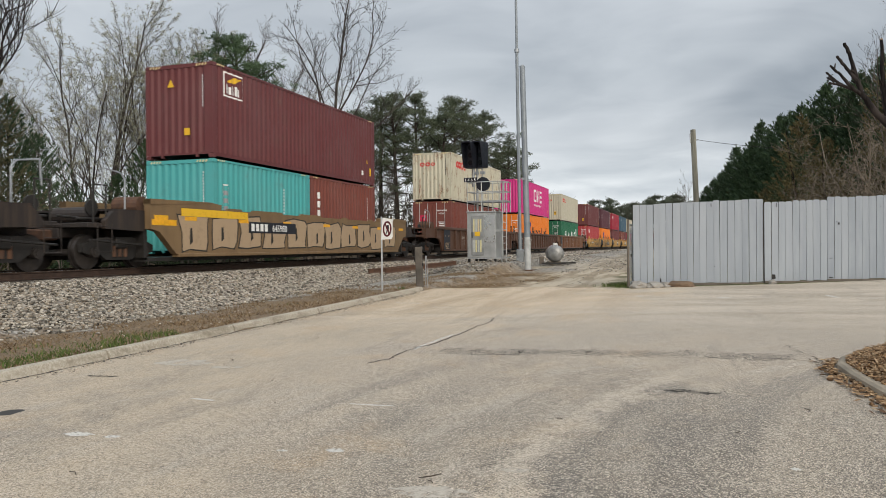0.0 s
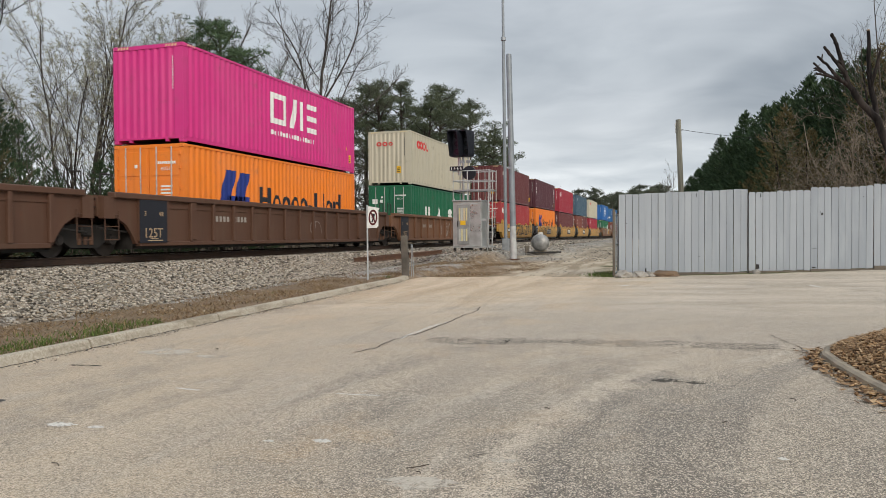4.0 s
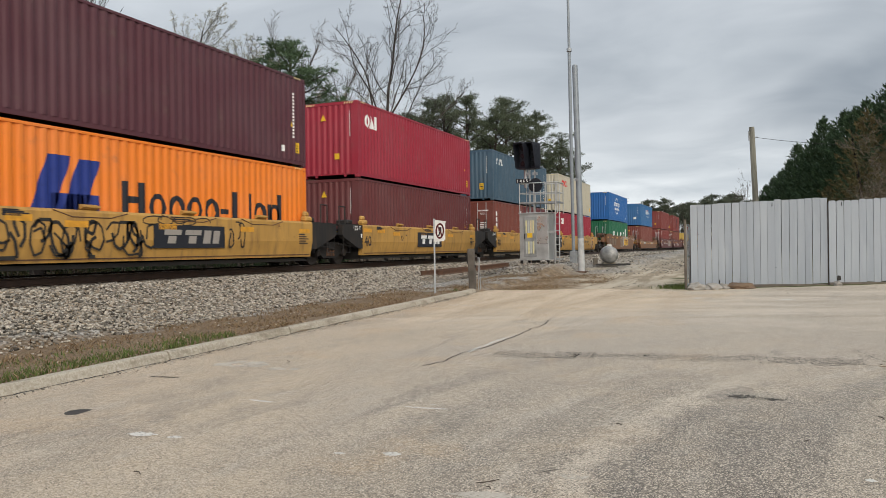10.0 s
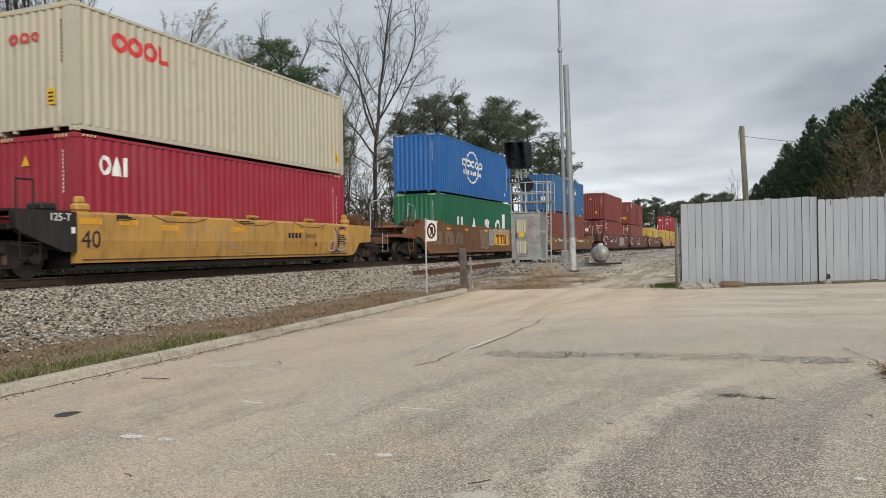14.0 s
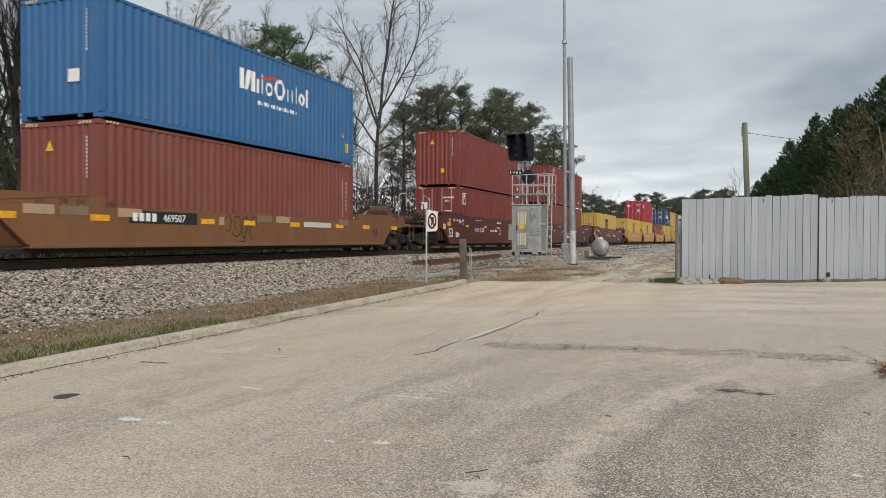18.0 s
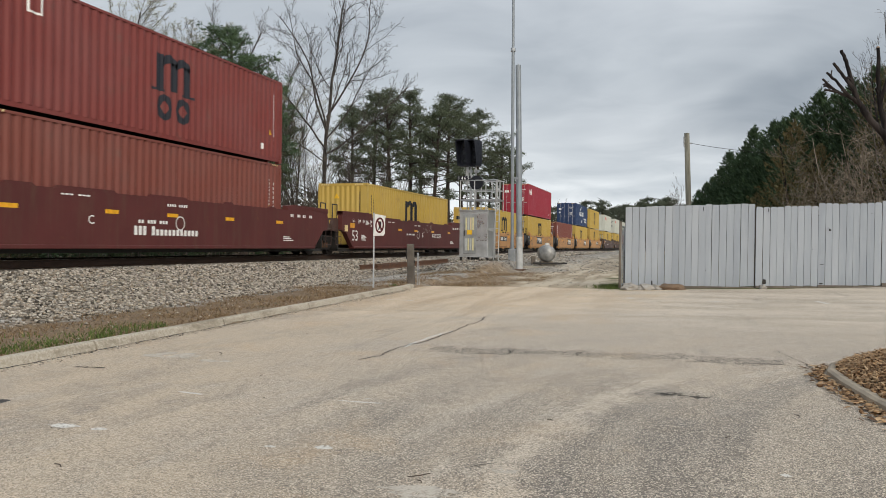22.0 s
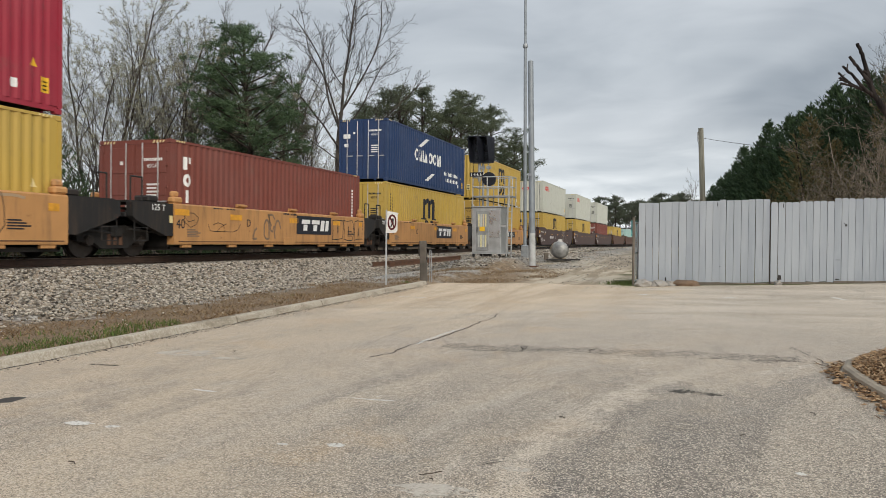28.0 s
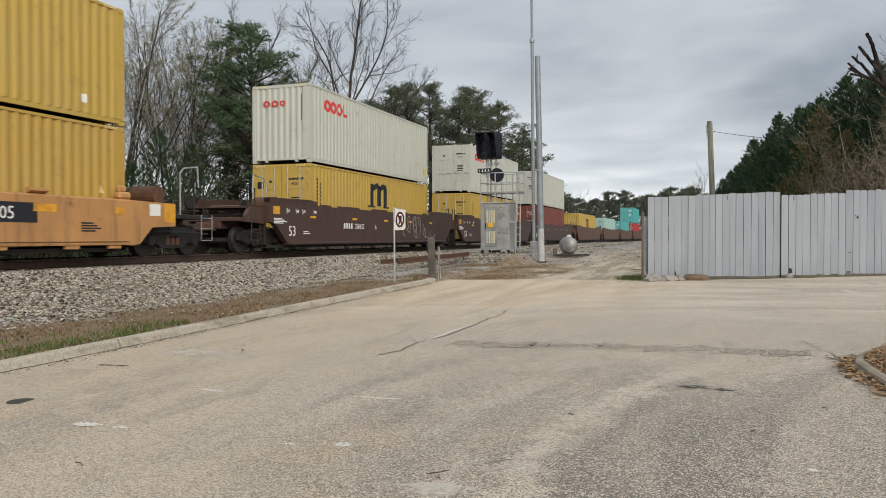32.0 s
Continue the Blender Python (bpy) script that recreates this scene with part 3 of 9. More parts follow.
def s_em(u, v, w, h):
    """Three thick legs under two round shoulders, on thin feet."""
    leg, gap = w * 0.2, w * 0.2
    out = [s_rect(u + k * (leg + gap), v, leg, h * (0.95 if k == 0 else 0.8)) for k in range(3)]
    for k in range(2):
        a = u + leg + k * (leg + gap) - leg * 0.1
        span_w = gap + leg * 1.1

        def arch(x, a=a, span_w=span_w):
            c = (x - a) / span_w
            return [(v + h * (0.62 + 0.14 * math.sin(math.pi * min(max(c, 0), 1))), v + h * (0.78 + 0.22 * math.sin(math.pi * min(max(c * 0.75 + 0.15, 0), 1))))]
        out.append((a, a + span_w, arch))
    return out + [s_rect(u - w * 0.12, v - h * 0.07, w * 0.38, h * 0.07), s_rect(u + w * 0.74, v - h * 0.07, w * 0.4, h * 0.07)]


def s_stretch(shapes, pivot, to, k):
    """The same shapes drawn k times as long, with pivot moved to another place."""
    return [(to + (a - pivot) * k, to + (b - pivot) * k, lambda x, f=f: f(pivot + (x - to) / k)) for a, b, f in shapes]


LOGOS = {
    "wide_badge": lambda: [(D_WHITE, s_frame(0.62, 1.95, 1.05, 0.78, 0.05) + [s_bars(0.74, 2.05, 0.8, 0.3, 5)[k] for k in range(5)]), (D_YELLOW, [s_slant(0.75, 2.42, 0.85, 0.2, 0.5)])],
    "red_rings": lambda: [(D_RED, [s_ring(1.15, 2.02, 0.48, 0.48, 0.26), s_ring(1.66, 2.02, 0.48, 0.48, 0.26), s_ring(2.17, 2.02, 0.48, 0.48, 0.26), s_rect(2.68, 2.04, 0.13, 0.46), s_rect(2.81, 2.04, 0.24, 0.12)])],
    "big_white": lambda: [(D_WHITE, s_frame(5.0, 1.25, 1.15, 1.1, 0.2) + [s_slant(6.4, 1.25, 0.62, 1.1, 0.45), s_rect(7.16, 1.25, 0.24, 1.1)] + [s_rect(7.72, 1.25 + k * 0.45, 0.82, 0.2) for k in range(3)] + s_bars(5.05, 0.85, 3.4, 0.17, 16))],
    "white_blocks": lambda: [(D_WHITE, [s_rect(2.47, 1.1, 0.24, 0.72), s_rect(3.05, 1.1, 0.24, 0.72), s_rect(2.71, 1.1, 0.34, 0.18), s_peak(4.65, 1.1, 0.9, 0.74), s_ring(6.95, 1.1, 0.8, 0.4, 0.26), s_ring(6.95, 1.42, 0.8, 0.4, 0.26), s_ring(8.95, 1.1, 0.92, 0.74, 0.22), s_rect(10.35, 0.75, 0.5, 1.45)] + s_column(11.4, 0.7, 0.08, 1.4, 12) + s_column(11.65, 1.3, 0.1, 0.8, 5))],
    "white_mark": lambda: [(D_WHITE, [s_ring(0.62, 1.95, 0.36, 0.52, 0.25), s_peak(0.94, 1.95, 0.42, 0.52), s_rect(1.42, 1.95, 0.14, 0.52)])],
    "white_mark_low": lambda: [(D_WHITE, [s_ring(0.7, 2.0, 0.36, 0.46, 0.27), s_peak(1.06, 2.0, 0.36, 0.46), s_rect(1.46, 2.0, 0.1, 0.46)] + s_column(11.4, 0.6, 0.07, 1.9, 16) + s_column(11.62, 1.1, 0.09, 1.1, 6))],
    "white_column": lambda: [(D_WHITE, [s_rect(0.55, 2.2, 0.1, 0.36), s_rect(0.45, 2.42, 0.3, 0.08), s_ring(0.45, 1.75, 0.3, 0.36, 0.28), s_slant(0.45, 1.3, 0.3, 0.36, 0.5)] + s_column(11.5, 0.9, 0.06, 1.5, 14))],
    "sail_and_word": lambda: [(D_BLUE, [s_slant(1.75, 1.05, 1.05, 1.24, 0.42), s_slant(2.55, 1.05, 1.05, 1.2, 0.42), s_rect(2.3, 1.05, 1.25, 0.42)]), (D_BLACK, s_stretch([s_rect(5.05, 0.95, 0.17, 0.92), s_rect(5.5, 0.95, 0.17, 0.92), s_rect(5.22, 1.36, 0.28, 0.16), s_ring(5.8, 0.95, 0.52, 0.68, 0.25), s_ring(6.4, 0.85, 0.52, 0.78, 0.25), s_ring(7.0, 0.95, 0.52, 0.68, 0.25), s_ring(7.6, 0.85, 0.52, 0.78, 0.25), s_rect(8.2, 1.22, 0.3, 0.14), s_rect(8.65, 0.95, 0.17, 0.92), s_rect(8.82, 0.95, 0.3, 0.16), s_rect(9.3, 0.95, 0.14, 0.92), s_ring(9.52, 0.95, 0.55, 0.68, 0.25), s_rect(10.15, 1.0, 0.13, 0.6), s_ring(10.2, 0.95, 0.5, 0.66, 0.25), s_rect(10.6, 0.95, 0.15, 0.97)], 10.73, 10.73, 1.14))],
    "spot": lambda: [(D_WHITE, [s_ring(0.85, 2.15, 0.3, 0.34, 0.5)] + s_column(11.6, 0.6, 0.06, 1.7, 14))],
    "small_word": lambda: [(D_WHITE, [s_slant(0.7, 2.12, 0.3, 0.34, 0.5), s_rect(1.08, 2.12, 0.1, 0.34), s_slant(1.25, 2.12, 0.35, 0.34, 0.5), s_rect(1.68, 2.12, 0.1, 0.34), s_rect(1.78, 2.12, 0.25, 0.08)] + s_column(11.3, 0.7, 0.06, 1.7, 14) + s_column(11.6, 1.2, 0.1, 1.2, 7))],
    "globe_word": lambda: [(D_WHITE, [s_ring(3.9, 0.75, 2.1, 1.75, 0.045), s_rect(3.4, 1.62, 0.16, 0.38), s_ring(3.45, 1.6, 0.6, 0.42, 0.2), s_ring(4.1, 1.6, 0.6, 0.42, 0.2), s_ring(4.75, 1.6, 0.6, 0.42, 0.2), s_ring(5.4, 1.6, 0.6, 0.42, 0.2), s_ring(6.05, 1.6, 0.6, 0.42, 0.2)] + s_bars(3.5, 1.2, 3.0, 0.24, 8) + s_column(11.3, 0.7, 0.06, 1.7, 14))],
    "word_right": lambda: [(D_WHITE, [s_rect(5.3, 1.65, 0.16, 0.6), s_slant(5.46, 1.65, 0.4, 0.6, 0.5), s_rect(5.86, 1.65, 0.16, 0.6), s_rect(6.12, 1.65, 0.12, 0.42), s_rect(6.34, 1.65, 0.12, 0.6), s_ring(6.55, 1.65, 0.4, 0.42, 0.25), s_ring(7.05, 1.62, 0.6, 0.66, 0.22), s_rect(7.75, 1.65, 0.12, 0.4), s_rect(8.0, 1.65, 0.12, 0.4), s_rect(8.25, 1.65, 0.1, 0.55), s_ring(8.45, 1.65, 0.36, 0.42, 0.25), s_rect(8.9, 1.65, 0.12, 0.6)] + s_bars(6.2, 1.3, 2.2, 0.12, 14)), (D_RED, [s_slant(6.15, 2.12, 1.3, 0.16, 0.6)])],
    "flag_mark": lambda: [(D_WHITE, s_frame(0.65, 2.0, 0.42, 0.6, 0.05) + [s_slant(0.74, 2.08, 0.24, 0.44, 0.5)])],
    "dark_word": lambda: [(D_BLACK, s_em(5.45, 1.4, 1.5, 1.0) + [s_ring(5.5, 0.55, 0.66, 0.72, 0.27), s_ring(6.3, 0.55, 0.66, 0.72, 0.27)]), (D_WHITE, s_frame(1.2, 2.2, 0.4, 0.5, 0.05) + s_column(11.6, 0.9, 0.06, 1.5, 14))],
    "black_word": lambda: [(D_BLACK, s_em(4.98, 1.36, 1.82, 1.06) + [s_ring(5.15, 0.52, 0.75, 0.75, 0.27), s_ring(5.98, 0.52, 0.75, 0.75, 0.27)] + s_column(0.5, 0.75, 0.15, 1.68, 12, 0.66) + s_column(0.76, 0.95, 0.13, 1.32, 9, 0.66))],
    "black_word_high": lambda: [(D_BLACK, s_em(5.25, 1.55, 1.8, 1.0) + [s_ring(5.35, 0.62, 0.72, 0.75, 0.27), s_ring(6.2, 0.62, 0.72, 0.75, 0.27)] + s_column(0.5, 0.75, 0.15, 1.68, 12, 0.66) + s_column(0.76, 0.95, 0.13, 1.32, 9, 0.66))],
    "white_down": lambda: [(D_WHITE, [s_rect(0.58, 2.1, 0.14, 0.36), s_rect(0.78, 2.28, 0.14, 0.18), s_ring(0.58, 1.62, 0.34, 0.36, 0.3), s_rect(0.68, 1.16, 0.12, 0.36), s_rect(0.58, 0.72, 0.14, 0.36), s_rect(0.78, 0.9, 0.14, 0.18), s_ring(0.6, 0.26, 0.32, 0.38, 0.25)] + s_column(11.5, 0.5, 0.06, 1.8, 14))],
    "swoosh_word": lambda: [(D_WHITE, [s_slant(4.2, 2.1, 1.6, 0.5, 0.7), s_slant(5.2, 0.42, 1.6, 0.45, 0.7), s_ring(3.7, 1.35, 0.55, 0.6, 0.22), s_rect(4.35, 1.35, 0.13, 0.6), s_slant(4.5, 1.35, 0.3, 0.6, 0.5), s_rect(4.85, 1.35, 0.13, 0.6), s_peak(5.05, 1.35, 0.55, 0.6), s_ring(5.8, 1.35, 0.55, 0.6, 0.22), s_ring(6.45, 1.35, 0.55, 0.6, 0.22), s_rect(7.1, 1.35, 0.13, 0.6), s_slant(7.25, 1.35, 0.3, 0.6, 0.5), s_rect(7.6, 1.35, 0.13, 0.6)] + s_bars(8.4, 0.95, 2.6, 0.2, 12) + s_bars(8.6, 0.6, 2.4, 0.2, 13))],
    "twin_white": lambda: [(D_WHITE, [s_slant(0.65, 1.9, 0.35, 0.6, 0.6), s_slant(0.72, 0.95, 0.35, 0.6, 0.6)] + s_column(5.3, 0.5, 0.06, 1.8, 14))],
    "codes": lambda: [(D_WHITE, s_column(11.4, 0.7, 0.06, 1.7, 14) + s_column(11.65, 1.2, 0.1, 1.1, 7))],
    "codes20": lambda: [(D_WHITE, s_column(5.2, 0.5, 0.06, 1.8, 14) + s_column(5.45, 1.2, 0.1, 1.0, 6))],
    "plate20": lambda: [(D_WHITE, s_frame(0.5, 0.75, 0.34, 1.4, 0.04) + s_column(4.2, 0.9, 0.06, 1.4, 12)), (D_GREY, s_column(0.58, 0.85, 0.18, 1.2, 5))],
    "column20": lambda: [(D_WHITE, s_column(0.62, 0.7, 0.2, 1.7, 5, 0.72) + s_column(5.3, 0.7, 0.06, 1.7, 14))],
}


def ring_bm(x, z, r):
    """A flat ring on a container's end."""
    bm = bmesh.new()
    n = 16
    a, b = [[bm.verts.new((x + k * r * math.cos(q * 6.2832 / n), -0.006, z + k * r * 0.8 * math.sin(q * 6.2832 / n))) for q in range(n)] for k in (1.0, 0.5)]
    for q in range(n):
        bm.faces.new((a[q], a[(q + 1) % n], b[(q + 1) % n], b[q]))
    return bm


def end_marks(paint, kind, H):
    """Small plates and number rows on a container's end, on the face that looks down the train."""
    bm = bmesh.new()
    y = -0.001
    if kind == "door":
        for k in range(9):
            box(bm, 0.32 + k * 0.07, 0.37 + k * 0.07, y, 0.006, 2.3, 2.38)
        for r in range(4):
            box(bm, 0.42, 0.82 - 0.08 * (r % 2), y, 0.006, 1.62 - r * 0.1, 1.67 - r * 0.1)
        box(bm, -0.50, -0.40, y, 0.006, 2.2, 2.3)
    else:
        for k in range(11):
            box(bm, 0.85, 0.88, y + 0.004, 0.008, 2.45 - k * 0.09, 2.51 - k * 0.09)
    return bm


D_PALE = decal("decal_pale_yellow", (0.72, 0.60, 0.30))


def stripes_bm(spots, H):
    """Slanted height-warning bars along the top rails: (face, start) pairs."""
    bm = bmesh.new()
    for face, u0 in spots:
        for k in range(4):
            u = u0 + k * 0.105
            if face == "side":
                pts = [(C_W / 2 - 0.0005, u, H - 0.068), (C_W / 2 - 0.0005, u + 0.05, H - 0.068), (C_W / 2 - 0.0005, u + 0.085, H - 0.014), (C_W / 2 - 0.0005, u + 0.035, H - 0.014)]
            else:
                pts = [(u, -0.004, H - 0.10), (u + 0.05, -0.004, H - 0.10), (u + 0.085, -0.004, H - 0.03), (u + 0.035, -0.004, H - 0.03)]
            bm.faces.new([bm.verts.new(p) for p in pts])
    return bm


def safety_marks(ob, base, L, H, end, paint, rng):
    """Warning stripes, triangles, plates and tags that most boxes carry near their corners."""
    def put(name, key, make, label):
        o = hang(name, cached((name, *key), make), None, ob, label)
        o.matrix_basis = base
        if name in ("plate_print", "warning_stripes"):
            o["kind"] = "stuff"
    if rng.random() < 0.8:
        put("warning_stripes", (L,), lambda: (stripes_bm((("side", 0.22), ("side", L - 0.66), ("end", -1.06), ("end", 0.62)), H), D_PALE), "pale slanted warning stripes")
    tri = D_YELLOW if paint not in ("yellow", "ochre", "orange") else D_PALE
    if L > 8 and rng.random() < 0.75:
        z = rng.choice((0.95, 1.25))
        put("warning_triangle", (tri.name, z), lambda: (paint_bm([s_peak(L - 0.86, z, 0.2, 0.2)], L), tri), "yellow warning triangle")
    if L > 8 and rng.random() < 0.7:
        put("warning_plate", (tri.name,), lambda: (paint_bm([s_rect(L - 0.58, 0.42, 0.22, 0.34)], L), tri), "yellow warning plate")
        put("plate_print", (1,), lambda: (paint_bm(s_column(L - 0.55, 0.47, 0.16, 0.26, 3, 0.4), L), D_BLACK), "dark print on the plate")
    if L > 8 and rng.random() < 0.5:
        put("paper_tag", (1,), lambda: (paint_bm([s_rect(L - 1.35, 0.40, 0.16, 0.2)], L), D_WHITE), "small white tag")
    if end == "door":
        ink = D_BLACK if paint in ("cream", "white", "yellow", "ochre", "pale_teal") else D_WHITE
        if ("type_code", ink.name) not in MESHES:
            MESHES[("type_code", ink.name)] = text_mesh("45G1", 0.11)
            MESHES[("type_code", ink.name)].materials.append(ink)
        o = hang("type_code", MESHES[("type_code", ink.name)], None, ob, "painted size and type code")
        o.matrix_basis = base @ Matrix.Translation((0.42, -0.002, 2.11)) @ Matrix(((1, 0, 0, 0), (0, 0, -1, 0), (0, 1, 0, 0), (0, 0, 0, 1)))
        hinge = cached(("hinge", paint), lambda: (boxes((-0.035, 0.035, -0.022, 0.012, -0.05, 0.05), bevel=0.008), PAINTS[paint]))
        for sx in (-1, 1):
            for z in (0.35, 0.95, 1.6, 2.2, 2.6):
                piece("hinge", hinge, ob, base @ Matrix.Translation((sx * 1.09, 0, z)))
    elif rng.random() < 0.4:
        put("warning_plate", ("end", tri.name), lambda: (boxes((0.42, 0.66, -0.004, 0.006, 0.62, 0.98)), tri), "yellow warning plate")
        put("plate_print", ("end",), lambda: (boxes(*[(0.46, 0.62, -0.008, -0.003, 0.68 + 0.09 * k, 0.72 + 0.09 * k) for k in range(3)]), D_BLACK), "dark print on the plate")


def container(q, lift, paint, end="front", logo="", length=C_LEN, words="", end_logo="", group="shipping containers"):
    """A steel container: its left end at q along the train, its floor lift above the rail."""
    H = C_H
    size = "forty-foot" if length > 8 else "twenty-foot"
    ob = rolling("shipping_container", q, words + " corrugated steel " + size + " shipping container", "container", group)
    base = Matrix.Translation((0, 0, lift))
    mat, L = PAINTS[paint], length

    def add(name, key, make, label=""):
        o = hang(name, cached((name, paint, L, *key), make), None, ob, label)
        o.matrix_basis = base
        return o
    add("frame", (), lambda: (frame_bm(L, H), mat))
    casting = cached(("corner_casting", paint), lambda: (boxes((-0.081, 0.081, -0.092, 0.092, 0, 0.118), bevel=0.012), mat))
    for sx in (-1, 1):
        for y in (0.089, L - 0.089):
            for z in (0, H - 0.118):
                piece("corner_casting", casting, ob, Matrix.Translation((sx * (C_W / 2 - 0.081), y, lift + z)))
    add("side_panel", (1,), lambda: (side_bm(L, H, 1), mat))
    add("side_panel", (-1,), lambda: (side_bm(L, H, -1), mat))
    add("roof", (), lambda: (roof_bm(L, H), mat))
    add("floor", (), lambda: (boxes((-C_W / 2 + 0.07, C_W / 2 - 0.07, 0.1, L - 0.1, 0.13, 0.16)), M_DARK))
    add("end_panel", (2,), lambda: (end_bm(L, H, L, 1), mat))
    if end == "door":
        for sx in (-1, 1):
            d = add("door", (sx,), lambda: (door_bm(H, sx), mat))
            for k in (0.28, 0.80):
                x = sx * k
                r = hang("lock_rod", cached(("lock_rod", x), lambda: (rods([((x, -0.012, 0.1), (x, -0.012, H - 0.09))], 0.019, 6), M_ROD)), None, d, "zinc-plated door lock rod")
                r.matrix_basis = Matrix()
                hang("handle", cached(("handle", x), lambda: (boxes((x - 0.02, x + 0.3, -0.035, -0.02, 1.15, 1.19)), M_ROD)), None, d)
    else:
        add("end_panel", (3,), lambda: (end_bm(L, H, 0.0, -1), mat))
    em = D_WHITE if paint not in ("cream", "white", "yellow", "ochre", "rusty_cream", "pale_teal") else D_BLACK
    o = add("code_marks", (end, em.name), lambda: (end_marks(paint, end, H), em), "small code lettering")
    o["kind"] = "stuff"
    if end_logo:
        lm, rows = end_logo
        for x0, x1, z0, z1 in rows:
            o = hang("end_plate", cached(("end_plate", lm.name, x0, z0), lambda: (ring_bm((x0 + x1) / 2, (z0 + z1) / 2, (x1 - x0) / 2) if end_logo is RINGS_END else boxes((x0, x1, -0.006, 0.004, z0, z1)) if lm is not D_YELLOW or x0 > 0 else prism(bmesh.new(), ((x0 - 0.06, z0), (x1 + 0.06, z0), ((x0 + x1) / 2, z1 + 0.08)), -0.006, 0.004, axis=1), lm)), None, ob, "small painted mark")
            o.matrix_basis = base
    safety_marks(ob, base, L, H, end, paint, random.Random(int(q * 10 + lift * 100)))
    if logo:
        for k, (lm, shapes) in enumerate(LOGOS[logo]()):
            fine = [sh for sh in shapes if sh[1] - sh[0] < 0.135]
            for i, sh in enumerate(sh for sh in shapes if sh[1] - sh[0] >= 0.135):
                o = hang("painted_mark", cached(("painted_mark", logo, k, i, L), lambda: (paint_bm([sh], L), lm)), None, ob, "large painted shape on the side")
                o.matrix_basis = base
            if fine:
                o = hang("code_lettering", cached(("code_lettering", logo, k, L), lambda: (paint_bm(fine, L), lm)), None, ob, "small painted code columns")
                o.matrix_basis = base
                o["kind"] = "stuff"
    return ob


LOW, HIGH = 0.33, 3.262
D_PINK = decal("decal_pink_red", (0.55, 0.03, 0.08))
RINGS_END = (D_RED, ((-0.75, -0.45, 2.1, 2.3), (-0.4, -0.1, 2.1, 2.3), (-0.05, 0.2, 2.1, 2.3)))
TAL_END = (D_WHITE, ((-0.86, -0.42, 1.75, 2.05),))
TRI_END = (D_YELLOW, ((-0.35, -0.22, 2.2, 2.36), (0.2, 0.4, 0.7, 0.92)))
QS = [19.63, 43.25, 62.82, 82.44, 104.05, 119.63, 135.47, 151.41, 167.23, 188.93, 212.43, 236.08, 255.7, 275.54, 296.98, 312.32, 328.27, 343.4, 358.69,
      380.21, 399.73, 418.97, 440.4, 461.6, 482.27, 502.6, 524.0]
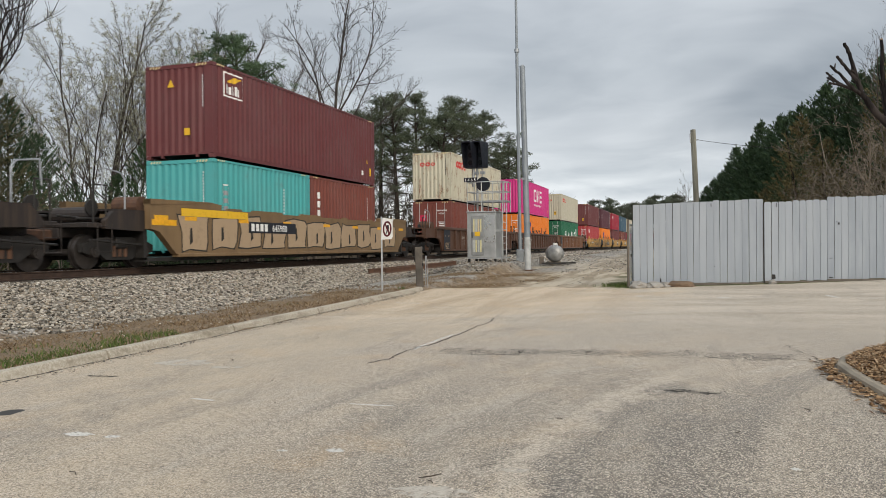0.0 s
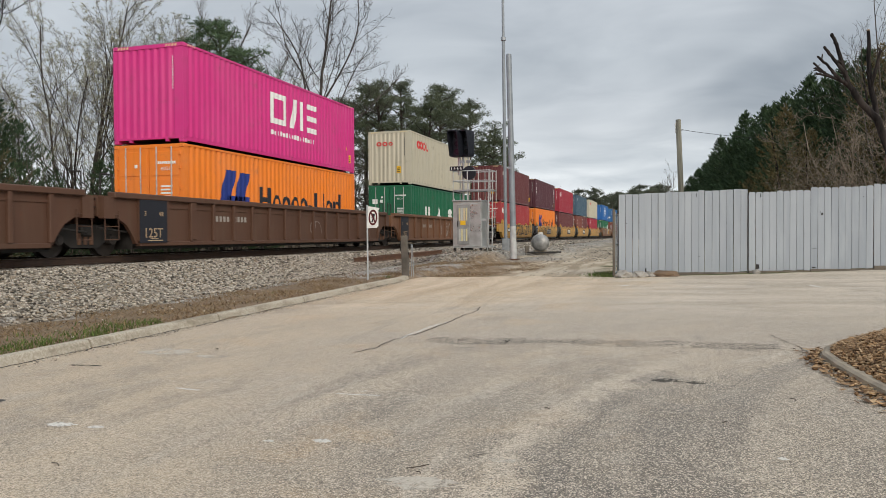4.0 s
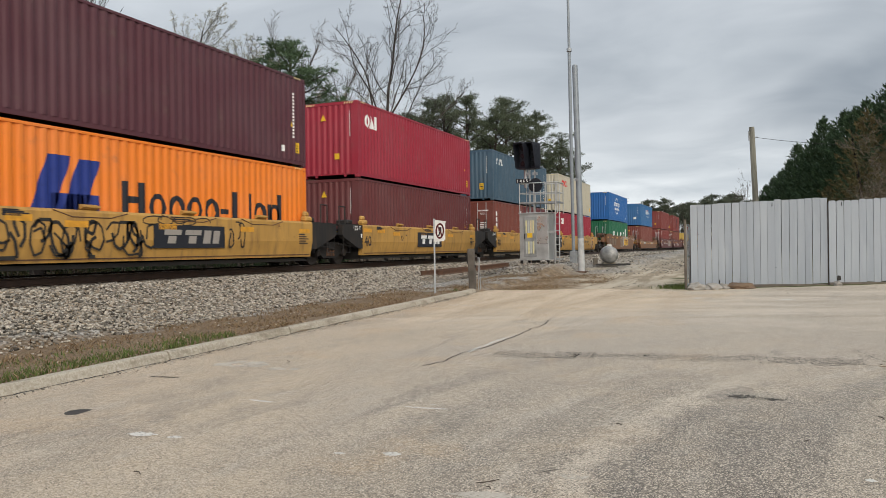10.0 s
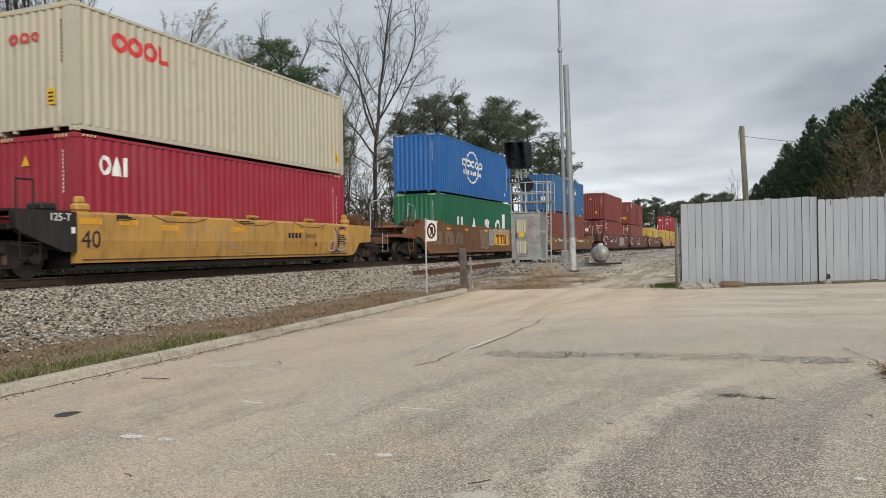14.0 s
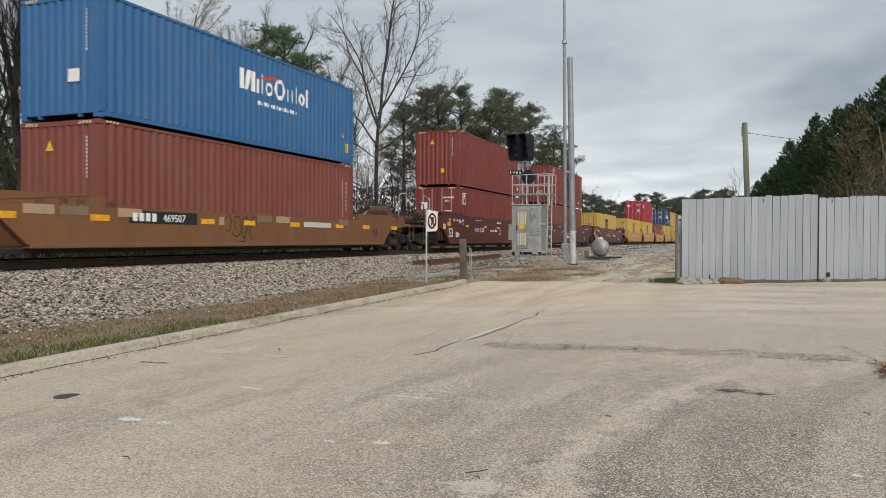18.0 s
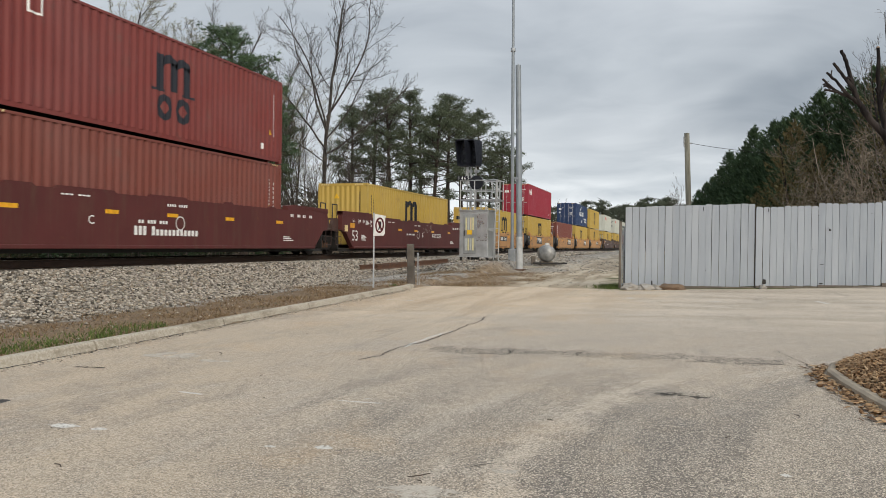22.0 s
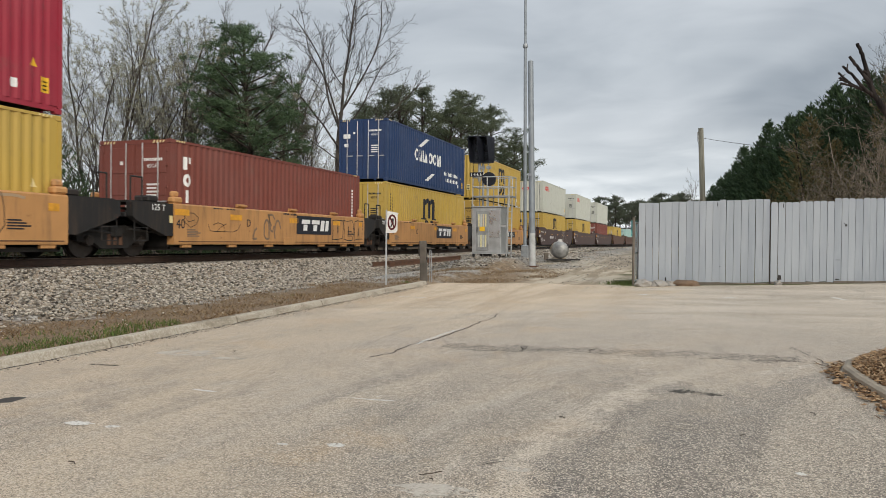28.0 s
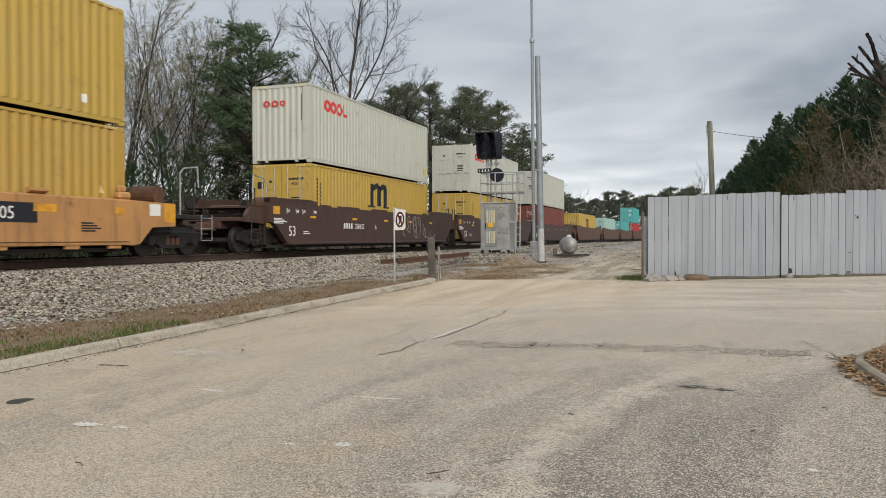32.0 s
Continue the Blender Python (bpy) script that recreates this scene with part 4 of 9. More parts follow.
LOADS = [
    [("brown", "front", "column20", "rusty brown", "", 6.13), ("teal", "front", "plate20", "turquoise", "", 0.0), ("maroon", "front", "wide_badge", "dark maroon", TRI_END, None)],
    [("brown", "door", "codes", "weathered brown", (D_PINK, ((-0.78, -0.36, 1.72, 2.08),)), None), ("rusty_cream", "front", "red_rings", "rust-streaked cream", RINGS_END, None)],
    [("orange", "door", "sail_and_word", "bright orange", "", None), ("pink", "front", "big_white", "magenta pink", "", None)],
    [("green", "door", "white_blocks", "dark green", (D_WHITE, ((-1.0, -0.7, 1.9, 2.15), (-0.55, -0.4, 1.95, 2.12))), None), ("cream", "front", "red_rings", "cream", RINGS_END, None)],
    [("red", "door", "white_mark", "faded red", (D_WHITE, ((-0.95, -0.5, 2.1, 2.3),)), None), ("maroon", "front", "spot", "dark maroon", "", None)],
    [("orange", "front", "sail_and_word", "bright orange", TRI_END, None), ("wine", "front", "white_column", "dark wine-red", (D_WHITE, ((-0.9, -0.35, 2.1, 2.3),)), None)],
    [("maroon", "front", "codes", "maroon", TRI_END, None), ("crimson", "front", "white_mark", "bright red", TRI_END, None)],
    [("maroon", "front", "twin_white", "maroon", "", 6.13), ("brown", "door", "column20", "brown", "", 0.0), ("slate", "front", "small_word", "slate blue", "", None)],
    [("crimson", "front", "white_mark_low", "crimson", TRI_END, None), ("cream", "front", "red_rings", "cream", RINGS_END, None)],
    [("green", "front", "white_blocks", "dark green", "", None), ("blue", "front", "globe_word", "bright blue", "", None)],
    [("brown", "front", "codes", "brown", TRI_END, None), ("mid_blue", "front", "word_right", "mid-blue", (D_WHITE, ((0.3, 0.65, 0.85, 1.15),)), None)],
    [("rust_red", "door", "flag_mark", "brick-red", (D_WHITE, ((-0.9, -0.55, 1.75, 2.1),)), None), ("rust_red", "front", "codes", "brick-red", TRI_END, None)],
    [("brown", "door", "codes", "reddish-brown", TAL_END, None), ("rust_red", "front", "dark_word", "brick-red", TRI_END, None)],
    [("yellow", "front", "black_word", "mustard yellow", TRI_END, None)],
    [("yellow", "door", "black_word", "mustard yellow", (D_BLACK, ((-1.0, -0.75, 2.0, 2.25),)), None)],
    [("yellow", "door", "black_word", "mustard yellow", (D_BLACK, ((-1.0, -0.75, 2.0, 2.25),)), None), ("crimson", "door", "white_mark", "crimson", (D_WHITE, ((-1.0, -0.6, 2.1, 2.3),)), None)],
    [("brown", "door", "white_down", "reddish-brown", "", None)],
    [("yellow", "door", "black_word", "mustard yellow", "", None), ("navy", "door", "swoosh_word", "navy blue", (D_WHITE, ((-1.0, -0.65, 2.0, 2.2), (-0.95, -0.75, 1.6, 1.75))), None)],
    [("ochre", "door", "black_word_high", "mustard yellow", "", None), ("yellow", "front", "black_word_high", "mustard yellow", "", None)],
    [("yellow", "door", "black_word_high", "mustard yellow", (D_BLACK, ((-1.0, -0.7, 2.0, 2.3),)), None), ("white", "front", "red_rings", "pale grey", RINGS_END, None)],
    [("yellow", "door", "black_word_high", "mustard yellow", "", None), ("white", "door", "red_rings", "pale grey", "", None)],
    [("brown", "door", "codes", "reddish-brown", "", None), ("white", "door", "codes", "pale grey", "", None)],
    [("yellow", "front", "black_word", "mustard yellow", "", None)],
    [("pale_teal", "door", "codes", "pale blue-green", "", None)],
    [("teal", "door", "codes", "turquoise", "", None)],
    [("red", "door", "codes", "red", "", None), ("teal", "door", "codes", "turquoise", "", None)],
    [("brown", "door", "codes", "brown", "", None)],
]
for q, load in zip(QS, LOADS):
    level = LOW
    for paint, end, logo, words, mark, shift in load:
        if shift is None:
            container(q, level, paint, end, logo, C_LEN, words, mark)
            level = HIGH
        else:
            container(q + shift, level, paint, end, logo, 6.058, words, mark)
            level = HIGH if shift == 0.0 else LOW

# ---- well cars ----
M_YELLOW = steel_paint("car_yellow", (0.53, 0.30, 0.078), 0.6)
M_TAN = steel_paint("car_orange_tan", (0.53, 0.275, 0.105), 0.55)
M_BROWN = steel_paint("car_brown", (0.108, 0.054, 0.035), 0.5)
M_WARM = steel_paint("car_warm_brown", (0.20, 0.098, 0.055), 0.45)
M_RUST = steel_paint("car_rust_orange", (0.205, 0.094, 0.042), 0.65)
M_OXIDE = steel_paint("car_oxide_red", (0.105, 0.026, 0.024), 0.35)
M_UMBER = steel_paint("car_umber", (0.075, 0.042, 0.036), 0.45)
M_SOOT = steel_paint("car_soot_brown", (0.030, 0.024, 0.022), 0.4)
M_OLIVE = steel_paint("car_tan_brown", (0.21, 0.135, 0.068), 0.6)
M_BLACK = steel_paint("car_black", (0.022, 0.021, 0.021), 0.4)
FADED = plain("faded_orange_reflector", (0.72, 0.34, 0.03), 0.6)
REFLECT = plain("reflector_yellow", (0.85, 0.42, 0.02), 0.4)


def truck_parts(parent, y):
    """A two-axle bogie with side frames, bolster, springs and four wheels, at y along its car."""
    t = new("truck")
    t.parent = parent
    t.matrix_basis = Matrix.Translation((0, y, 0))
    outline = ((-1.25, 0.42), (-1.25, 0.60), (-0.95, 0.72), (-0.42, 0.80), (0.42, 0.80), (0.95, 0.72), (1.25, 0.60), (1.25, 0.42), (1.02, 0.36), (0.9, 0.5), (0.45, 0.22), (-0.45, 0.22), (-0.9, 0.5), (-1.02, 0.36))
    for sx in (-1, 1):
        hang("side_frame", cached(("side_frame", sx), lambda: (prism(bmesh.new(), outline, sx * 0.96 - 0.07, sx * 0.96 + 0.07), M_DARK)), None, t)
        hang("spring", cached(("spring", sx), lambda: (rods([((sx * 1.0, dy, 0.30), (sx * 1.0, dy, 0.58)) for dy in (-0.2, 0.0, 0.2)], 0.075, 8), M_RUSTY)), None, t)
    hang("bolster", cached(("bolster",), lambda: (boxes((-1.12, 1.12, -0.2, 0.2, 0.5, 0.78), bevel=0.04), M_DARK)), None, t)
    for dy in (-0.89, 0.89):
        piece("axle", cached(("axle",), lambda: (rods([((-1.12, 0, 0), (1.12, 0, 0))], 0.085, 10), M_WHEEL)), t, Matrix.Translation((0, dy, 0.42)))
        for sx in (-1, 1):
            def wheel():
                bm = rods([((sx * 0.70, 0, 0), (sx * 0.83, 0, 0))], 0.42, 28)
                rod(bm, (sx * 0.66, 0, 0), (sx * 0.70, 0, 0), 0.45, 28)
                rod(bm, (sx * 0.83, 0, 0), (sx * 0.845, 0, 0), 0.34, 28, 0.16)
                rod(bm, (sx * 0.845, 0, 0), (sx * 1.1, 0, 0), 0.13, 12)
                return bm, M_WHEEL
            piece("wheel", cached(("wheel", sx), wheel), t, Matrix.Translation((0, dy, 0.42)))
    return t


def plate(parent, y0, z0, rows, mat, x, name="marking", label="", ):
    """Flat painted shapes on the car's near side: rows of (y, z, width, height)."""
    o = part(name, boxes(*[(x, x + 0.006, y0 + a, y0 + a + w, z0 + b, z0 + b + h) for a, b, w, h in rows]), mat, parent, label)
    return o


def lettering(parent, body, y, z, h, mat, x, label=""):
    me = text_mesh(body, h)
    me.materials.append(mat)
    o = new("lettering", me)
    o.parent = parent
    o.matrix_basis = Matrix.Translation((x + 0.004, y, z)) @ Matrix(((0, 0, 1, 0), (1, 0, 0, 0), (0, 1, 0, 0), (0, 0, 0, 1)))
    o["label"] = label or "painted characters"
    return o


def scrawl(seed, y0, z0, w, h, n, thick=0.05):
    """Spray-paint strokes: chained thin strips on the car side."""
    rng = random.Random(seed)
    bm = bmesh.new()
    for k in range(n):
        cx = y0 + w * (k + 0.5) / n
        pts, a = [], rng.uniform(0, 6.3)
        turn = rng.choice((-1, 1)) * rng.uniform(0.5, 0.95)
        px, pz = cx + rng.uniform(-0.4, 0.4) * w / n, z0 + h * rng.uniform(0.3, 0.7)
        for s in range(rng.randint(6, 10)):
            pts.append((px, pz))
            a += turn + rng.uniform(-0.5, 0.5)
            px += math.cos(a) * w / n * 0.42
            pz = min(max(pz + math.sin(a) * h * 0.4, z0), z0 + h)
        for (a0, b0), (a1, b1) in zip(pts[:-1], pts[1:]):
            d = Vector((a1 - a0, b1 - b0))
            if d.length < 0.02:
                continue
            o = Vector((-d.y, d.x)).normalized() * thick / 2
            bm.faces.new([bm.verts.new((0, p, q)) for p, q in ((a0 - o.x, b0 - o.y), (a1 - o.x, b1 - o.y), (a1 + o.x, b1 + o.y), (a0 + o.x, b0 + o.y))])
    return bm


def side_prism(sx, y0, y1, section):
    """A side of the well: a section (x outwards, z) drawn along y."""
    return prism(bmesh.new(), [(sx * a, b) for a, b in section], y0, y1, axis=1)


S40 = ((1.27, 0.30), (1.40, 0.30), (1.50, 0.80), (1.50, 1.38), (1.46, 1.44), (1.27, 1.44))
S40_FLAT = ((1.27, 0.32), (1.49, 0.32), (1.50, 0.36), (1.50, 1.40), (1.46, 1.44), (1.27, 1.44))
EXTENT = {"s40": (0.2, -0.09), "rib": (2.3, 2.3), "s53": (3.15, 3.15), "low": (3.15, 3.15)}
TOPS = {"s40": 1.44, "rib": 1.62, "s53": 1.64, "low": 1.18}


def both(name, outline, x0, x1, paint, ob, label=""):
    """The same upright plate on both sides of a car."""
    for sx in (-1, 1):
        part(name, prism(bmesh.new(), outline, sx * x0, sx * x1), paint, ob, label)


def well_car(q, style, paint, gaps, first, last, words):
    """One unit of a container well car. gaps: metres to the units before and behind; first, last: it ends a car there."""
    ob = rolling("well_car", q, words, "railcar", "well cars of the train")
    L = C_LEN
    y0, y1 = -EXTENT[style][0], L + EXTENT[style][1]
    top = TOPS[style]
    flat = paint is M_TAN
    if style == "s40":
        for sx in (-1, 1):
            part("side_sill", side_prism(sx, y0, y1, S40_FLAT if flat else S40), paint, ob)
            if flat:
                tab = cached(("tab", sx), lambda: (boxes((sx * 1.36, sx * 1.47, -0.2, 0.2, 0.23, 0.32), bevel=0.015), M_TAN))
                for y in (0.4, 2.6, 4.7, 8.4, 10.3, 11.6):
                    piece("tab", tab, ob, Matrix.Translation((0, y, 0)))
        for k in range(3):
            y = 3.05 + k * 3.15
            # tilted lip over a pressed tray in the side
            part("guide", prism(bmesh.new(), ((1.40, 1.44), (1.53, 1.50), (1.53, 1.53), (1.40, 1.57)), y - 0.24, y + 0.24, axis=1), paint, ob)
            if not flat:
                pts = ((y - 1.0, 1.42), (y - 0.5, 1.28), (y + 0.55, 1.28), (y + 1.05, 1.40))
                bm = bmesh.new()
                for (a, b), (c, d) in zip(pts[:-1], pts[1:]):
                    rod(bm, (1.502, a, b), (1.502, c, d), 0.012, 5)
                part("tray_edge", bm, M_RUSTY, ob, "rust-lined edge of a pressed tray")
        for y in (y0 + 0.18, y1 - 0.18):
            for sx in (-1, 1):
                part("corner_guide", boxes((sx * 1.26, sx * 1.5, y - 0.2, y + 0.2, 1.44, 1.62), (sx * 1.27, sx * 1.42, y - 0.14, y + 0.14, 1.60, 1.78), bevel=0.05), paint, ob)
        part("sill_seam", boxes((1.5, 1.512, y0 + 0.2, y1 - 0.1, 0.39, 0.41) if flat else (1.40, 1.43, y0 + 0.2, y1 - 0.1, 0.36, 0.385)), M_RUSTY, ob, "rusty weld seam along the foot")
    elif style in ("s53", "low"):
        cut = ((y0, top), (y0, 1.02), (y0 + 0.35, 0.95), (y0 + 1.05, 0.34), (y1 - 1.05, 0.34), (y1 - 0.35, 0.95), (y1, 1.02), (y1, top))
        both("side_sill", cut, 1.30, 1.50, paint, ob)
        lift = top + (0.19 if style == "s53" else 0.25)
        for a, b, c in ((y0, -0.45, 0.0), (y1, L + 0.45, L)):
            both("raised_end", ((a, top), (a, lift - 0.03), (b, lift), (c, lift - 0.04), (c, top)), 1.28, 1.505, paint, ob)
            both("end_cap", ((a, top + 0.02), (a, lift - 0.02), (b, lift + 0.012), (b, lift - 0.01)), 1.27, 1.52, paint, ob)
        for sx in (-1, 1):
            part("bottom_flange", boxes((sx * 1.30, sx * 1.545, y0 + 1.1, y1 - 1.1, 0.26, 0.36), bevel=0.015), paint, ob)
        for a, b in ((0.35, 1.25), (1.75, 3.75), (4.9, 6.6), (8.4, 8.9), (11.0, 11.5)):
            part("guide", prism(bmesh.new(), ((a, top), (b, top), (b - 0.12, top + 0.07), (a + 0.12, top + 0.07)), 1.36, 1.44), paint, ob)
    else:
        arch = ((-2.3, 0.30), (-2.42, 0.52), (-2.66, 0.80), (-2.95, 0.95), (-3.25, 1.0))
        both("side_plate", ((y0, 0.30), (y0, 1.48), (y1, 1.48), (y1, 0.30)), 1.30, 1.40, paint, ob)
        for sx in (-1, 1):
            part("top_chord", boxes((sx * 1.28, sx * 1.52, y0 - 0.9, y1 + 0.9, 1.47, top), bevel=0.02), paint, ob)
            part("bottom_chord", boxes((sx * 1.28, sx * 1.46, y0 + 0.1, y1 - 0.1, 0.24, 0.36), bevel=0.015), paint, ob)
            part("under_rail", boxes((sx * 1.398, sx * 1.425, y0, y1, 1.27, 1.33)), paint, ob)
            n = 16
            me = cached(("side_post", paint.name, sx), lambda: (boxes((sx * 1.395, sx * 1.49, -0.06, 0.06, 0.36, 1.475), bevel=0.012), paint))
            for k in range(n):
                piece("side_post", me, ob, Matrix.Translation((0, y0 + 0.1 + (y1 - y0 - 0.2) * k / (n - 1), 0)))
            for y in (0.06, L - 0.06):
                part("wide_post", boxes((sx * 1.395, sx * 1.505, y - 0.13, y + 0.13, 0.40, 1.475), bevel=0.012), paint, ob)
        for flip in (False, True):
            pts = [(L - a, b) if flip else (a, b) for a, b in arch + ((-3.25, 1.48), (-2.3, 1.48))]
            both("wheel_arch", pts, 1.30, 1.40, paint, ob)
    part("well_floor", boxes((-1.28, 1.28, y0, y1, 0.16, 0.26), (-1.28, 1.28, y0, y0 + 0.12, 0.2, top - 0.35), (-1.28, 1.28, y1 - 0.12, y1, 0.2, top - 0.35)), M_DARK, ob)
    dark = M_BLACK if style == "s40" else M_SOOT if paint is M_OLIVE else M_UMBER if paint is M_OXIDE else paint
    for s, gap, ends in ((-1, gaps[0], first), (1, gaps[1], last)):
        e = y0 if s < 0 else y1
        reach = gap / 2 - abs(e - (0 if s < 0 else L)) - (0.45 if ends else 0.12)
        if style == "s40" and ends:
            reach = min(reach, 3.4)
        far = e + s * reach
        a, b = sorted((e, far))
        mid = e + s * (reach - 1.3 if ends else reach + 0.12)
        deck = 1.02
        part("end_platform", boxes((-1.24, 1.24, a, b, deck, deck + 0.12), (-0.35, 0.35, a, b, 0.78, deck), bevel=0.015), dark, ob)
        if style == "s40" and not ends:
            both("end_plate", ((e, 0.55), (e, 1.42), (far, 1.40), (far, 1.05), (far - s * 0.12, 0.95), (e + s * 0.30, 0.55)), 1.27, 1.47, M_BLACK, ob, "black-painted end plate")
            part("deck_plate", boxes((-1.3, 1.3, a, b, 1.40, 1.45)), M_BLACK, ob)
            part("winch_box", boxes((0.7, 1.2, *sorted((e + s * 0.25, e + s * 0.65)), 1.45, 1.62), bevel=0.04), M_BLACK, ob)
        elif style == "s40":
            both("end_plate", ((e, 0.30), (e, 1.43), (e + s * 1.65, 1.40), (e + s * 1.65, 0.80), (e + s * 0.75, 0.76), (e + s * 0.3, 0.34)), 1.29, 1.495, paint, ob, "full-height painted end plate")
            part("deck_plate", boxes((-1.3, 1.3, *sorted((e, e + s * 1.6)), 1.36, 1.40)), paint, ob)
        elif style == "rib":
            both("end_post", ((far - s * 0.05, 0.95), (far - s * 0.05, 1.50), (far - s * 0.42, 1.50), (far - s * 0.42, 0.95)), 1.28, 1.46, paint, ob)
            part("deck_plate", boxes((-1.3, 1.3, a, b, 1.46, 1.52)), paint, ob)
            part("end_side", boxes((1.24, 1.30, a, b, 1.0, 1.46), (-1.30, -1.24, a, b, 1.0, 1.46)), paint, ob)
        else:
            n = min(reach, 1.4)
            both("bulkhead", ((e, 0.95), (e, min(top, 1.5)), (e + s * n * 0.8, 1.45), (e + s * n, 1.2), (e + s * n, 1.0)), 1.18, 1.32, dark, ob)
            part("deck_plate", boxes((-1.3, 1.3, *sorted((e - s * 0.3, e + s * n * 0.8)), 1.45, 1.50)), dark, ob)
        lo, hi = sorted((e, e + s * min(reach, 0.55)))
        part("end_beam", boxes((-1.28, 1.28, lo, hi, top - 0.5, top - 0.38), (-1.28, 1.28, lo, lo + 0.1, min(deck, top - 0.5), top - 0.4)), dark, ob)
        part("hand_rail", rods([((1.22, far - s * 0.2, deck + 0.1), (1.22, far - s * 0.2, deck + 1.05)), ((1.22, far - s * 0.62, deck + 0.1), (1.22, far - s * 0.62, deck + 1.05)), ((1.22, far - s * 0.2, deck + 1.05), (1.22, far - s * 0.62, deck + 1.05))], 0.022, 6), M_DARK, ob)
        rung = M_STEEL if ends and style == "s40" else dark
        part("ladder", rods([((1.44, far - s * 0.1, z), (1.44, far - s * 0.58, z)) for z in (0.42, 0.75, 1.05)] + [((1.44, far - s * d, 0.42), (1.44, far - s * d, 1.15)) for d in (0.1, 0.58)], 0.011, 6), rung, ob)
        for p, r in (((0.9, a, deck + 0.22), (0.9, b, deck + 0.25)), ((0.3, a, deck + 0.3), (0.5, b, deck + 0.2)), ((1.3, a, 0.72), (1.2, b, 0.60))):
            part("brake_pipe", rods([(p, r)], 0.03, 6), M_DARK, ob)
        if ends:
            part("coupler", boxes((-0.14, 0.14, *sorted((far - s * 0.2, far + s * 0.62)), 0.72, 0.98), bevel=0.03), M_RUSTY, ob)
            q0 = far - s * 1.25
            part("grab_iron", rods([((1.25, q0, deck + 0.1), (1.25, q0, deck + 1.25)), ((1.25, q0, deck + 1.25), (1.25, q0 + s * 0.15, deck + 1.4)), ((1.25, q0 + s * 0.15, deck + 1.4), (1.25, q0 + s * 0.75, deck + 1.48)), ((1.25, q0 + s * 0.75, deck + 1.48), (1.25, q0 + s * 0.8, deck + 0.9))], 0.02, 6), M_STEEL, ob, "bent galvanised grab iron")
            part("air_tank", rods([((0.35, far - s * 2.0, deck + 0.62), (1.15, far - s * 2.0, deck + 0.62))], 0.24, 14), M_RUSTY, ob, "rust-stained air tank")
            part("brake_wheel", rods([((0.9, far - s * 0.45, deck + 0.5), (0.96, far - s * 0.45, deck + 0.5))], 0.2, 14), M_DARK, ob, "round brake wheel")
            part("brake_cylinder", rods([((-0.6, far - s * 0.9, deck + 0.35), (0.6, far - s * 0.9, deck + 0.35))], 0.2, 14), dark, ob)
        if ends or s < 0:
            truck_parts(ob, mid)
    return ob


gap = [b - a - C_LEN for a, b in zip(QS[:-1], QS[1:])]
CARS = [
    ("s53", M_OLIVE, 1, 1, "graffiti-covered tan and brown container well car"),
    ("rib", M_BROWN, 1, 0, "dirty brown ribbed-side container well car unit"),
    ("rib", M_BROWN, 0, 0, "dirty brown ribbed-side container well car unit"),
    ("rib", M_WARM, 0, 1, "warm rusty brown ribbed-side container well car unit"),
    ("s40", M_YELLOW, 1, 0, "yellow container well car unit covered in black graffiti"),
    ("s40", M_YELLOW, 0, 0, "yellow container well car unit covered in black graffiti"),
    ("s40", M_YELLOW, 0, 0, "yellow container well car unit with black ends"),
    ("s40", M_YELLOW, 0, 0, "yellow container well car unit with black ends"),
    ("s40", M_YELLOW, 0, 1, "yellow container well car unit with black ends"),
    ("s53", M_RUST, 1, 1, "rusty orange-brown well car with faded graffiti"),
    ("low", M_RUST, 1, 1, "rusty orange-brown well car with yellow patches"),
    ("s53", M_OXIDE, 1, 0, "dark oxide-red container well car unit"),
    ("s53", M_OXIDE, 0, 0, "dark oxide-red container well car unit"),
    ("s53", M_OXIDE, 0, 1, "dark oxide-red container well car unit"),
    ("s40", M_TAN, 1, 0, "tan-orange container well car unit with graffiti"),
    ("s40", M_TAN, 0, 0, "tan-orange container well car unit with graffiti"),
    ("s40", M_TAN, 0, 0, "tan-orange container well car unit with graffiti"),
    ("s40", M_TAN, 0, 0, "tan-orange container well car unit"),
    ("s40", M_TAN, 0, 1, "tan-orange container well car unit"),
    ("s53", M_UMBER, 1, 0, "dark brown container well car unit"),
    ("s53", M_UMBER, 0, 0, "dark brown container well car unit"),
    ("s53", M_UMBER, 0, 1, "dark brown container well car unit"),
    ("s53", M_BROWN, 1, 0, "brown container well car unit"),
    ("s53", M_BROWN, 0, 0, "brown container well car unit"),
    ("s53", M_BROWN, 0, 1, "brown container well car unit"),
    ("s53", M_BROWN, 1, 1, "brown container well car unit"),
    ("s53", M_BROWN, 1, 1, "brown container well car unit"),
]
UNITS = []
for k, (style, paint, first, last, words) in enumerate(CARS):
    before = gap[k - 1] if k else 11.0
    behind = gap[k] if k < len(gap) else 9.0
    UNITS.append(well_car(QS[k], style, paint, (before, behind), first, last, words))
# the empty car that leads the visible part of the train
UNITS.append(well_car(QS[0] - 23.19, "s53", M_SOOT, (9.0, 11.0), 1, 1, "empty dark brown container well car"))

# ---- track ----
M_RAIL = plain("rail_steel", (0.10, 0.065, 0.05), 0.6, 0.5, 0.35)
M_RAILTOP = plain("polished_rail_head", (0.45, 0.44, 0.43), 0.28, 0.9, 0.15)
M_TIE = plain("creosoted_wood", (0.055, 0.040, 0.030), 0.9, 0.0, 0.4, 3.0)


